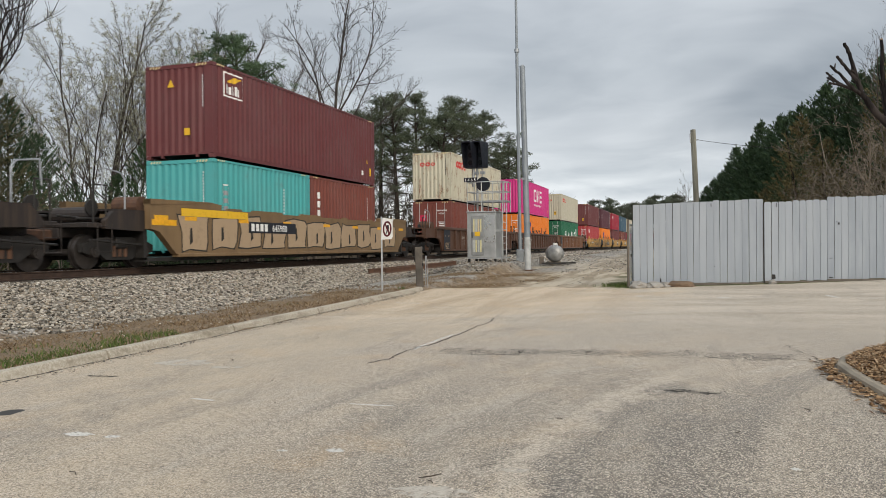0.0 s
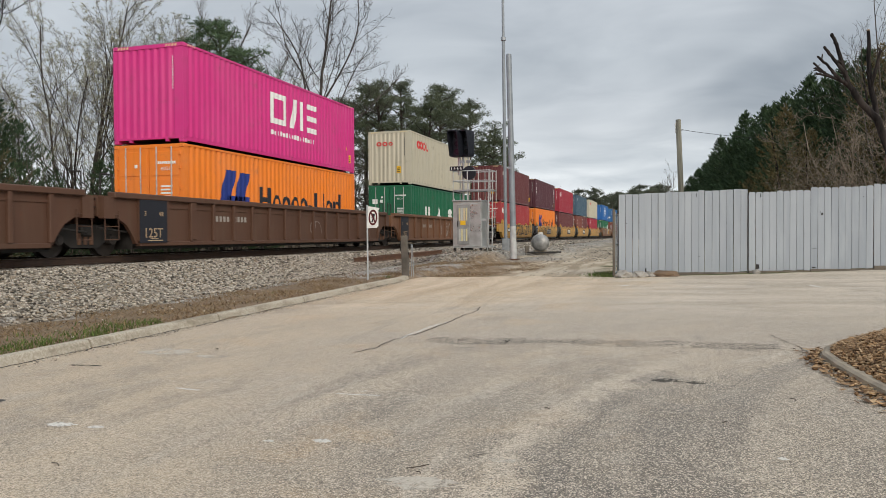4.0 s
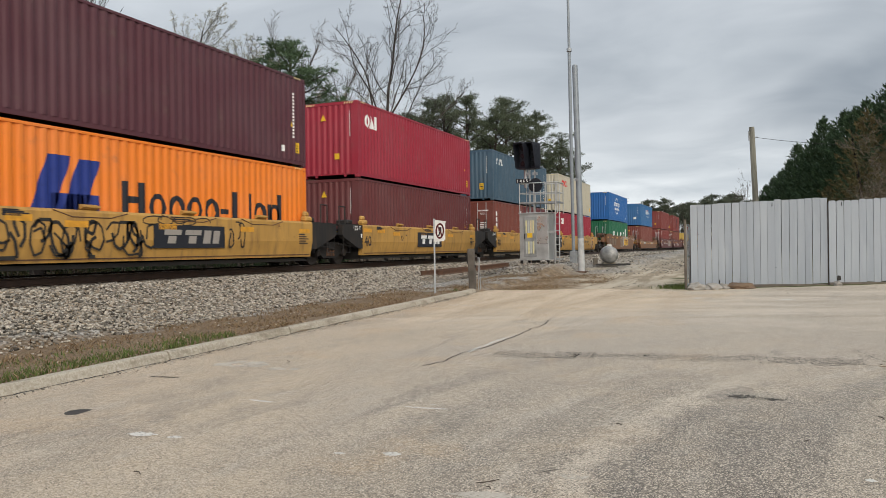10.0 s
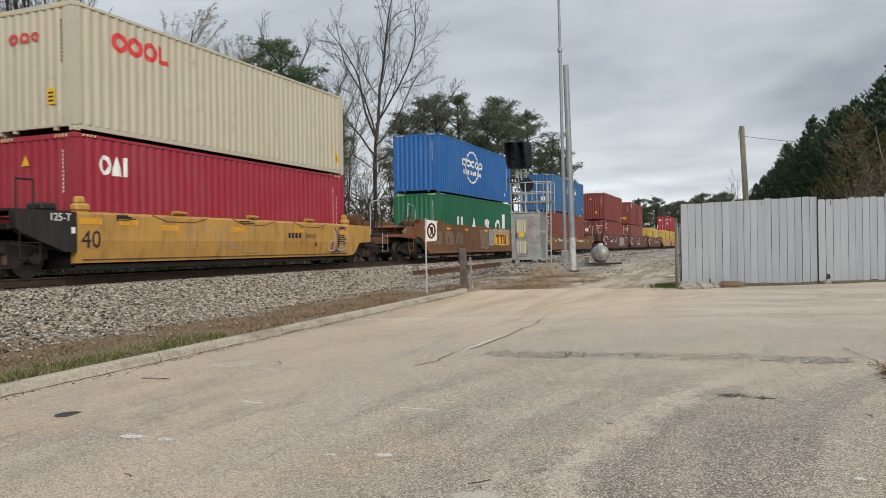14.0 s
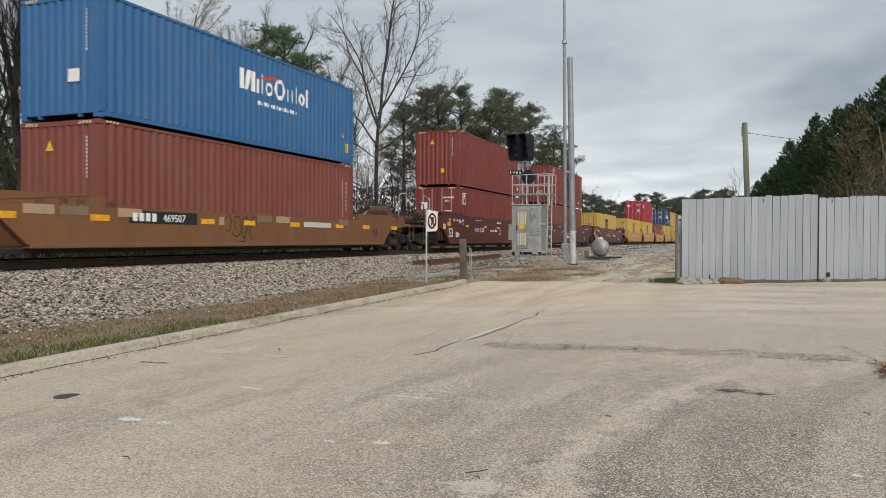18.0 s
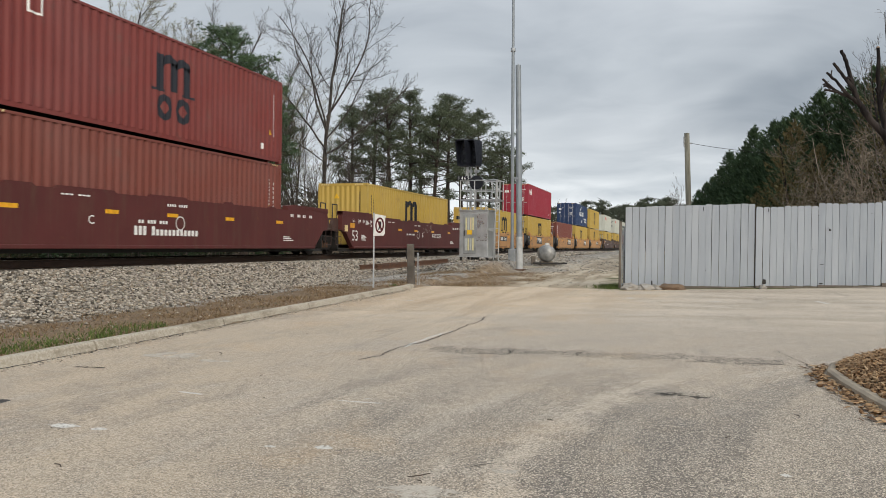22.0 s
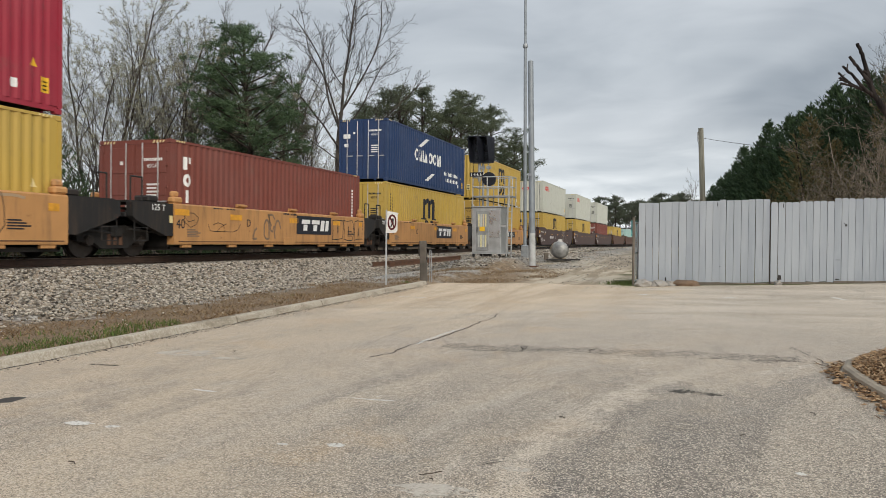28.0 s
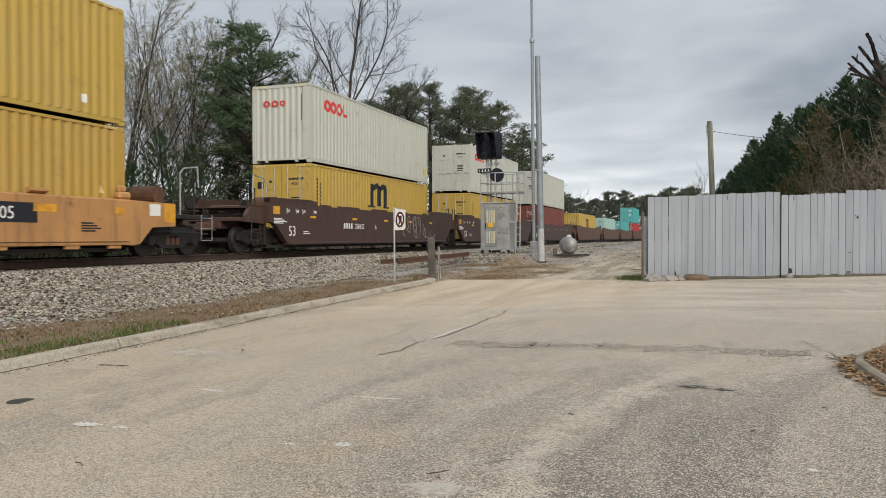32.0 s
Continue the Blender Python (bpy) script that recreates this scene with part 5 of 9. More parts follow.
def build_track():
    ob = tagged(new("railway_track"), "single railway track with rusty rails on wooden sleepers", "track", kind="structure")
    ob.matrix_basis = train_pose(0, 0)
    prof = ((-0.075, -0.18), (0.075, -0.18), (0.075, -0.165), (0.012, -0.15), (0.012, -0.045), (0.036, -0.035), (0.036, -0.004), (-0.036, -0.004), (-0.036, -0.035), (-0.012, -0.045), (-0.012, -0.15), (-0.075, -0.165))
    for sx in (-0.755, 0.755):
        part("rail", prism(bmesh.new(), [(a + sx, b) for a, b in prof], -220, 420, axis=1), M_RAIL, ob, "rust-brown steel rail")
        part("rail_head", boxes((sx - 0.03, sx + 0.03, -220, 420, -0.004, 0.0)), M_RAILTOP, ob, "polished running surface")
    me = cached(("sleeper",), lambda: (boxes((-1.3, 1.3, -0.115, 0.115, -0.35, -0.185), bevel=0.012), M_TIE))
    rng = random.Random(4)
    for k in range(190):
        piece("sleeper", me, ob, pose(rng.uniform(-0.04, 0.04), -8 + k * 0.53, rng.uniform(-0.01, 0.005), 0, 0, rng.uniform(-1.2, 1.2)))
    return ob


build_track()


def stones_mesh(name, places, rng):
    """Many small broken stones in one mesh: places are (x, y, z, size)."""
    n = len(places)
    cube = np.array([(-1, -1, -1), (1, -1, -1), (1, 1, -1), (-1, 1, -1), (-1, -1, 1), (1, -1, 1), (1, 1, 1), (-1, 1, 1)], float)
    quads = np.array([(0, 3, 2, 1), (4, 5, 6, 7), (0, 1, 5, 4), (1, 2, 6, 5), (2, 3, 7, 6), (3, 0, 4, 7)])
    p = np.array(places)
    v = cube[None] * rng.uniform(0.45, 1.0, (n, 8, 3)) * np.array([1.0, 0.76, 0.52]) * (p[:, 3] / 2)[:, None, None]
    a, b = rng.uniform(0, 6.28, n), rng.uniform(-0.7, 0.7, n)
    ca, sa, cb, sb = np.cos(a), np.sin(a), np.cos(b), np.sin(b)
    y = v[..., 1] * cb[:, None] - v[..., 2] * sb[:, None]
    z = v[..., 1] * sb[:, None] + v[..., 2] * cb[:, None]
    x = v[..., 0]
    v = np.stack([x * ca[:, None] - y * sa[:, None], x * sa[:, None] + y * ca[:, None], z], 2) + p[:, None, :3]
    f = quads[None] + (np.arange(n) * 8)[:, None, None]
    me = bpy.data.meshes.new(name)
    me.vertices.add(n * 8)
    me.vertices.foreach_set("co", v.reshape(-1))
    me.loops.add(n * 24)
    me.loops.foreach_set("vertex_index", f.reshape(-1))
    me.polygons.add(n * 6)
    me.polygons.foreach_set("loop_start", np.arange(n * 6) * 4)
    me.update(calc_edges=True)
    return me


def stone_mat(name, lo, hi, warm, stain_shade=False):
    n = Nodes(name, 0.9, 0.0, 0.25)
    r = n.random(island=True)
    col = n.mix(r, lo, hi)
    col = n.mix(n.span(n.math("FRACT", n.math("MULTIPLY", r, 7.3)), 0.6, 1.0, 0.0, 0.7), col, warm)
    if stain_shade:
        # oil, brake dust and the cars' shade are painted into stones beside the rails
        col = n.mix(n.span(n.math("ADD", n.axis(0), n.span(n.noise(1.5, 4), 0.3, 0.7, -0.25, 0.25)), -13.25, -13.85, 0.0, 0.75), col, (0.055, 0.04, 0.03))
    n.color(n.mix(n.span(n.noise(40, 3), 0.35, 0.7, 0.0, 0.4), col, dim(lo, 0.8)))
    return n.m


M_BALLAST = stone_mat("ballast_stone", (0.045, 0.038, 0.031), (0.66, 0.60, 0.515), (0.36, 0.28, 0.195), True)
M_CHIPS = stone_mat("mulch_chips", (0.10, 0.055, 0.03), (0.50, 0.31, 0.16), (0.62, 0.46, 0.28))
M_DRY = stone_mat("dead_grass", (0.10, 0.066, 0.036), (0.37, 0.265, 0.155), (0.22, 0.13, 0.07))
M_GREENS = stone_mat("green_grass", (0.045, 0.075, 0.018), (0.13, 0.18, 0.05), (0.20, 0.17, 0.07))


def build_ballast():
    rng = np.random.default_rng(7)
    out = []
    for x0, x1, y0, y1, n, s0, s1 in ((-13.75, -10.3, 5.5, 16.0, 26000, 0.036, 0.088), (-13.75, -10.4, 16.0, 27.0, 20000, 0.042, 0.095), (-13.75, -10.2, 27.0, 45.0, 10000, 0.065, 0.13),
                                      (-13.75, -8.0, 45.0, 90.0, 4000, 0.12, 0.25), (-18.4, -16.2, 6.0, 60.0, 3000, 0.07, 0.13), (-11.2, -8.2, 30.0, 46.0, 3500, 0.05, 0.11), (-10.6, -9.2, 6, 27, 900, 0.03, 0.07), (-14.1, -13.5, 5.5, 60, 3500, 0.05, 0.1)):
        for _ in range(n):
            x, y = rng.uniform(x0, x1), rng.uniform(y0, y1)
            if x > -10.45 - 0.75 * ramp(-y, -15, -7) + 0.6 * noise.noise((y * 0.5, 0, 2.0)) and y < 27 and rng.random() < 0.88:
                continue
            s = rng.uniform(s0, s1)
            out.append((x, y, ground_z(x, y) + s * 0.12 + rng.uniform(0, 0.03), s))
    me = stones_mesh("ballast_stones", out, rng)
    ob = hang("ballast_stones", me, M_BALLAST, None)
    return tagged(ob, "pale grey crushed-stone railway ballast bank", "ballast", kind="stuff")


build_ballast()


def blades(name, spots, mat, rng, label, category, h0=0.05, h1=0.16, lean=0.9):
    """Thin grass blades, three-cornered, at spots (x, y, z)."""
    verts, faces = [], []
    for x, y, z in spots:
        a, h = rng.uniform(0, 6.28), rng.uniform(h0, h1)
        w = rng.uniform(0.005, 0.015)
        dx, dy = math.cos(a) * w, math.sin(a) * w
        l, b = h * rng.uniform(0.1, lean), rng.uniform(0, 6.28)
        k = len(verts)
        verts += [(x - dx, y - dy, z - 0.01), (x + dx, y + dy, z - 0.01), (x + math.cos(b) * l, y + math.sin(b) * l, z + h * 0.8)]
        faces.append((k, k + 1, k + 2))
    ob = hang(name, raw_mesh(name, verts, faces), mat, None)
    return tagged(ob, label, category, kind="stuff")


def build_verge():
    rng = random.Random(11)
    dry, green = [], []
    for _ in range(19000):
        y = 5.5 + 17.5 * rng.random() ** 1.3
        x = -7.93 - 2.9 * rng.random() ** 1.3
        k = noise.noise((x * 1.1, y * 0.8, 5.0))
        if k + rng.uniform(-0.35, 0.35) < -0.05:
            continue
        near = y < 10.5 and x > -9.4
        (green if (near and rng.random() < (0.55 if x > -8.6 else 0.3)) or k > 0.6 else dry).append((x, y, ground_z(x, y)))
    for _ in range(16000):
        x, y = rng.uniform(-9.6, -4.6), rng.uniform(21.6, 31.0)
        if noise.noise((x * 0.7, y * 0.5, 8.0)) + rng.uniform(-0.3, 0.3) + 0.25 * ramp(-x, 5.0, 7.5) > 0.18:
            dry.append((x, y, ground_z(x, y)))
    for _ in range(1100):
        x, y = -7.95 - abs(rng.gauss(0, 0.35)), rng.uniform(5.0, 10.5)
        if noise.noise((x, y * 0.9, 3.0)) > -0.1:
            green.append((x, y, ground_z(x, y)))
    for _ in range(1500):
        x, y = -1.9 + rng.gauss(0, 0.35), 22.4 + rng.gauss(0, 0.7)
        green.append((x, y, ground_z(x, y)))
    blades("dry_grass", dry, M_DRY, rng, "dead straw-coloured grass and leaf litter along the kerb", "grass", 0.02, 0.09, 2.2)
    blades("green_grass", green, M_GREENS, rng, "sparse fresh green grass tufts", "grass", 0.04, 0.12)
    out = [(rng.uniform(-10.6, -8.0), rng.uniform(5.5, 23), 0, rng.uniform(0.02, 0.05)) for _ in range(320)]
    out += [(rng.uniform(-8.0, -3.0), rng.uniform(31, 50), 0, rng.uniform(0.03, 0.1)) for _ in range(1300)]
    out += [(rng.uniform(-8.0, -3.0), rng.uniform(22, 31), 0, rng.uniform(0.02, 0.06)) for _ in range(350)]
    out = [(x, y, ground_z(x, y) + s * 0.1, s) for x, y, _, s in out]
    ob = hang("scattered_stones", stones_mesh("scattered_stones", out, np.random.default_rng(3)), M_BALLAST, None)
    tagged(ob, "loose stones scattered over the soil", "stones", kind="stuff")


build_verge()

# ---- kerb and marks on the lot ----


def kerb_mat():
    n = Nodes("kerb_concrete", 0.92, 0.0, 0.25)
    w, f = n.noise(1.1, 6, 0.7, stretch=(2, 0.6, 2)), n.noise(28, 5, 0.7)
    col = n.mix(n.span(f, 0.3, 0.7), (0.31, 0.272, 0.212), (0.50, 0.452, 0.378))
    col = n.mix(n.span(w, 0.48, 0.64, 0.0, 0.75), col, (0.20, 0.168, 0.122))
    col = n.mix(n.span(n.noise(3.1, 6, 0.75), 0.60, 0.72, 0.0, 0.6), col, (0.13, 0.115, 0.09))
    n.color(col)
    return n.bump(f, 0.5, 0.01).m


M_CONCRETE = kerb_mat()
M_KERB2 = plain("island_kerb_concrete", (0.34, 0.285, 0.215), 0.9, 0.0, 0.35, 3.0)
M_CRACK = plain("crack_dark", (0.035, 0.032, 0.03), 0.95, 0.0, 0.3)


def build_kerb():
    ob = tagged(new("kerb"), "weathered pale concrete kerb with open joints", "kerb", kind="structure")
    rng = random.Random(2)
    edges = [-4.0, 0.4, 2.9, 5.6, 8.55, 11.6, 14.8, 18.3, 21.2, 22.6]
    for a, b in zip(edges[:-1], edges[1:]):
        bm = bmesh.new()
        n = max(int((b - a) / 0.3), 2)
        rings = []
        for k in range(n + 1):
            y = a + 0.018 + (b - a - 0.036) * k / n
            w = 0.012 * noise.noise((y * 1.7, 0, 9))
            turn = -0.9 * ramp(y, 21.4, 22.7)
            z = lot_z(-7.8, y)
            drop = 0.10 * ramp(y, 21.6, 22.6)
            prof = ((-7.70, -0.06), (-7.755, 0.095 - drop), (-7.775, 0.115 - drop), (-7.885, 0.118 - drop), (-7.91, 0.10 - drop), (-7.92, -0.06))
            rings.append([bm.verts.new((x + w + turn, y, z + h + w * 0.4)) for x, h in prof])
        for r, s in zip(rings[:-1], rings[1:]):
            for i in range(5):
                bm.faces.new((r[i], r[i + 1], s[i + 1], s[i]))
        bm.faces.new(rings[0])
        bm.faces.new(rings[-1])
        bmesh.ops.recalc_face_normals(bm, faces=bm.faces)
        part("kerb_stone", bm, M_CONCRETE, ob)
    return ob


build_kerb()


def strip(points, width, lift=0.006, seed=0, wobble=0.03):
    """An uneven strip that lies on the lot along points."""
    rng = random.Random(seed)
    fine = []
    for (a, b), (c, d) in zip(points[:-1], points[1:]):
        n = max(int(math.hypot(c - a, d - b) / 0.09), 1)
        fine += [(a + (c - a) * k / n, b + (d - b) * k / n) for k in range(n)]
    fine.append(points[-1])
    bm = bmesh.new()
    last = None
    for k, (x, y) in enumerate(fine):
        x2, y2 = fine[min(k + 1, len(fine) - 1)]
        x1, y1 = fine[max(k - 1, 0)]
        d = Vector((x2 - x1, y2 - y1)).normalized()
        ox, oy = rng.uniform(-wobble, wobble), rng.uniform(-wobble, wobble)
        w = width * rng.uniform(0.35, 1.0) / 2
        pair = []
        for s in (-1, 1):
            px, py = x + ox - d.y * w * s, y + oy + d.x * w * s
            pair.append(bm.verts.new((px, py, lot_z(px, py) + lift + 0.008 * noise.noise((px * 0.5, py * 0.5, 1.0)))))
        if last:
            bm.faces.new((last[0], last[1], pair[1], pair[0]))
        last = pair
    return bm


def blot(points, lift=0.006):
    bm = bmesh.new()
    bm.faces.new([bm.verts.new((x, y, lot_z(x, y) + lift + 0.008 * noise.noise((x * 0.5, y * 0.5, 1.0)))) for x, y in points])
    return bm


def oval(x, y, a, b, seed, n=22, rag=0.3):
    rng = random.Random(seed)
    return [(x + a * math.cos(k * 6.283 / n) * (1 - rag * rng.random()), y + b * math.sin(k * 6.283 / n) * (1 - rag * rng.random())) for k in range(n)]


def lot_mark(name, bm, mat, label, category):
    ob = part(name, bm, mat, None)
    return tagged(ob, label, category, kind="structure")


def worn_mat(name, color, scale, cut, cover=1.0):
    """Thin worn paint or dust: opaque flecks with bare gaps between them."""
    n = Nodes(name, 0.9, 0.0, 0.3)
    n.color(n.mix(n.span(n.noise(40, 4, 0.7), 0.3, 0.7), dim(color, 0.75), color))
    tr = n.n.new("ShaderNodeBsdfTransparent")
    mx = n.n.new("ShaderNodeMixShader")
    out = [k for k in n.n if k.bl_idname == "ShaderNodeOutputMaterial"][0]
    solid = out.inputs["Surface"].links[0].from_socket
    n.put(n.span(n.noise(scale, 6, 0.75), cut, cut + 0.14, 0.0, cover), mx.inputs[0])
    n.l.new(tr.outputs[0], mx.inputs[1])
    n.l.new(solid, mx.inputs[2])
    n.l.new(mx.outputs[0], out.inputs["Surface"])
    return n.m


M_WORN = worn_mat("worn_white_paint_flecks", (0.80, 0.77, 0.71), 26, 0.34, 0.85)
M_DUSTY = worn_mat("pale_dust_film", (0.70, 0.64, 0.55), 5, 0.36, 0.6)
M_SOAK = worn_mat("soaked_dark_stain", (0.085, 0.08, 0.07), 11, 0.40, 0.75)
M_OPEN = worn_mat("open_coarse_asphalt", (0.10, 0.092, 0.082), 34, 0.47, 0.65)
lot_mark("crack", strip(((-3.56, 13.83), (-3.45, 12.9), (-3.53, 12.56), (-3.49, 11.56), (-3.55, 11.08), (-3.56, 10.27), (-3.67, 9.98), (-3.7, 9.61), (-3.68, 8.98), (-3.8, 8.61)), 0.034, 0.004, 1, 0.03), M_CRACK, "long crooked crack in the asphalt", "crack")
lot_mark("crack", strip(((-1.32, 4.72), (-1.27, 4.77), (-1.22, 4.84), (-1.18, 4.86)), 0.012, 0.004, 2, 0.01), M_CRACK, "short crack in the asphalt", "crack")
lot_mark("crack_filler", strip(((-3.52, 11.6), (-3.60, 11.25), (-3.63, 10.85), (-3.66, 10.4), (-3.68, 9.95), (-3.66, 9.75)), 0.06, 0.003, 3, 0.025), M_WORN, "pale filler beside the crack", "crack filler")
lot_mark("asphalt_seam", strip(((-3.5, 9.5), (-2.9, 9.42), (-2.25, 9.45), (-1.52, 9.45), (-0.82, 9.38), (-0.17, 9.43), (0.45, 9.38), (1.06, 9.42), (1.3, 9.25), (1.39, 8.8)), 0.015, 0.004, 4, 0.02), M_CRACK, "dark rough seam between two layers of asphalt", "seam")
lot_mark("seam_band", strip(((-3.3, 9.7), (-2.5, 9.68), (-1.52, 9.74), (-0.82, 9.68), (-0.17, 9.7), (0.45, 9.62), (1.06, 9.6)), 0.62, 0.003, 15, 0.09), M_OPEN, "coarse dark band of open asphalt along the seam", "seam")
lot_mark("crack", strip(((1.11, 10.52), (1.28, 9.78), (1.39, 8.93)), 0.014, 0.004, 5, 0.02), M_CRACK, "thin crack by the planted island", "crack")
lot_mark("gutter_line", strip(((-7.675, 4.0), (-7.675, 21.0)), 0.05, 0.004, 14, 0.02), M_CRACK, "thin dark line along the foot of the kerb", "gutter")
for k, (x, y, a, b) in enumerate(((-0.12, 7.42, 0.2, 0.12), (0.1, 7.36, 0.18, 0.10), (-6.7, 7.3, 0.3, 0.06))):
    lot_mark("oil_stain", blot(oval(x, y, a, b, k + 5, 30, 0.6), 0.003 + 0.001 * k), M_SOAK, "dark oil stain soaked into the asphalt", "stain")
for k, (x, y, a, b) in enumerate(((-4.77, 4.92, 0.17, 0.09), (-4.42, 4.91, 0.09, 0.05), (-2.43, 4.89, 0.08, 0.06), (-2.81, 4.81, 0.06, 0.03), (0.61, 5.08, 0.04, 0.04), (0.62, 18.1, 0.22, 0.12), (-1.25, 18.6, 0.12, 0.2))):
    lot_mark("paint_mark", blot(oval(x, y, a, b, k + 30, 30, 0.5), 0.004), M_WORN, "worn white paint patch on the asphalt", "paint mark")
for k, (x, y, a, b) in enumerate(((-6.35, 8.35, 0.55, 0.33), (-5.5, 8.1, 0.3, 0.12), (-1.45, 4.2, 0.3, 0.14), (-1.08, 4.72, 0.13, 0.07))):
    lot_mark("dust_patch", blot(oval(x, y, a, b, k + 60, 40, 0.5), 0.003), M_DUSTY, "pale patch of dried dust on the asphalt", "dust patch")
lot_mark("paint_line", strip(((-3.01, 6.36), (-2.57, 6.34)), 0.055, 0.004, 8, 0.008), M_WORN, "worn white paint dash", "paint mark")
lot_mark("paint_line", strip(((-4.75, 6.37), (-4.44, 6.31)), 0.07, 0.004, 9, 0.008), M_WORN, "worn white paint dash", "paint mark")
lot_mark("paint_line", strip(((-2.78, 6.52), (-2.80, 6.46)), 0.025, 0.005, 10, 0.006), M_WORN, "thin worn white paint tick", "paint mark")
lot_mark("paint_line", strip(((2.74, 18.36), (2.87, 17.75)), 0.13, 0.004, 12, 0.01), M_WORN, "worn white bay line", "paint mark")
lot_mark("paint_line", strip(((-6.9, 17.2), (-6.2, 17.1)), 0.12, 0.004, 13, 0.01), M_WORN, "worn white bay line", "paint mark")
M_LID = plain("iron_lid", (0.06, 0.058, 0.055), 0.75, 0.4, 0.3)
lid = part("utility_cover", rod(bmesh.new(), (-6.11, 5.49, lot_z(-6.11, 5.49) - 0.03), (-6.11, 5.49, lot_z(-6.11, 5.49) + 0.004), 0.125, 24), M_LID, None)
tagged(lid, "small round dark iron utility cover set in asphalt", "utility cover")
M_TWIG = plain("dry_twig", (0.07, 0.05, 0.035), 0.9)
rng = random.Random(21)
for x, y, l in ((-1.62, 4.42, 0.16), (-1.5, 4.34, 0.05), (-5.73, 8.53, 0.18), (-5.67, 10.75, 0.14), (0.3, 5.9, 0.06), (-3.9, 4.0, 0.1), (-1.0, 6.1, 0.05), (-4.4, 7.3, 0.07), (0.9, 6.7, 0.1)):
    a = rng.uniform(0, 3.1)
    z = lot_z(x, y) + 0.009
    bm = rods([((x, y, z), (x + math.cos(a) * l / 2, y + math.sin(a) * l / 2, z + 0.004)), ((x + math.cos(a) * l / 2, y + math.sin(a) * l / 2, z + 0.004), (x + math.cos(a + 0.3) * l, y + math.sin(a + 0.3) * l, z))], 0.0035, 5)
    tagged(part("twig", bm, M_TWIG, None), "small dry brown twig lying on asphalt", "twig", "twigs on the lot")
grit = [(rng.uniform(-7.5, 3), 3.6 + 17 * rng.random() ** 1.6, 0, rng.uniform(0.005, 0.014)) for _ in range(1500)]
grit += [(-7.62 + abs(rng.gauss(0, 0.10)), rng.uniform(5, 21), 0, rng.uniform(0.008, 0.03)) for _ in range(900)]
ob = hang("grit", stones_mesh("grit", [(x, y, lot_z(x, y) + s * 0.25, s) for x, y, _, s in grit], np.random.default_rng(5)), M_BALLAST, None)
tagged(ob, "loose grit scattered over the asphalt", "grit", kind="stuff")

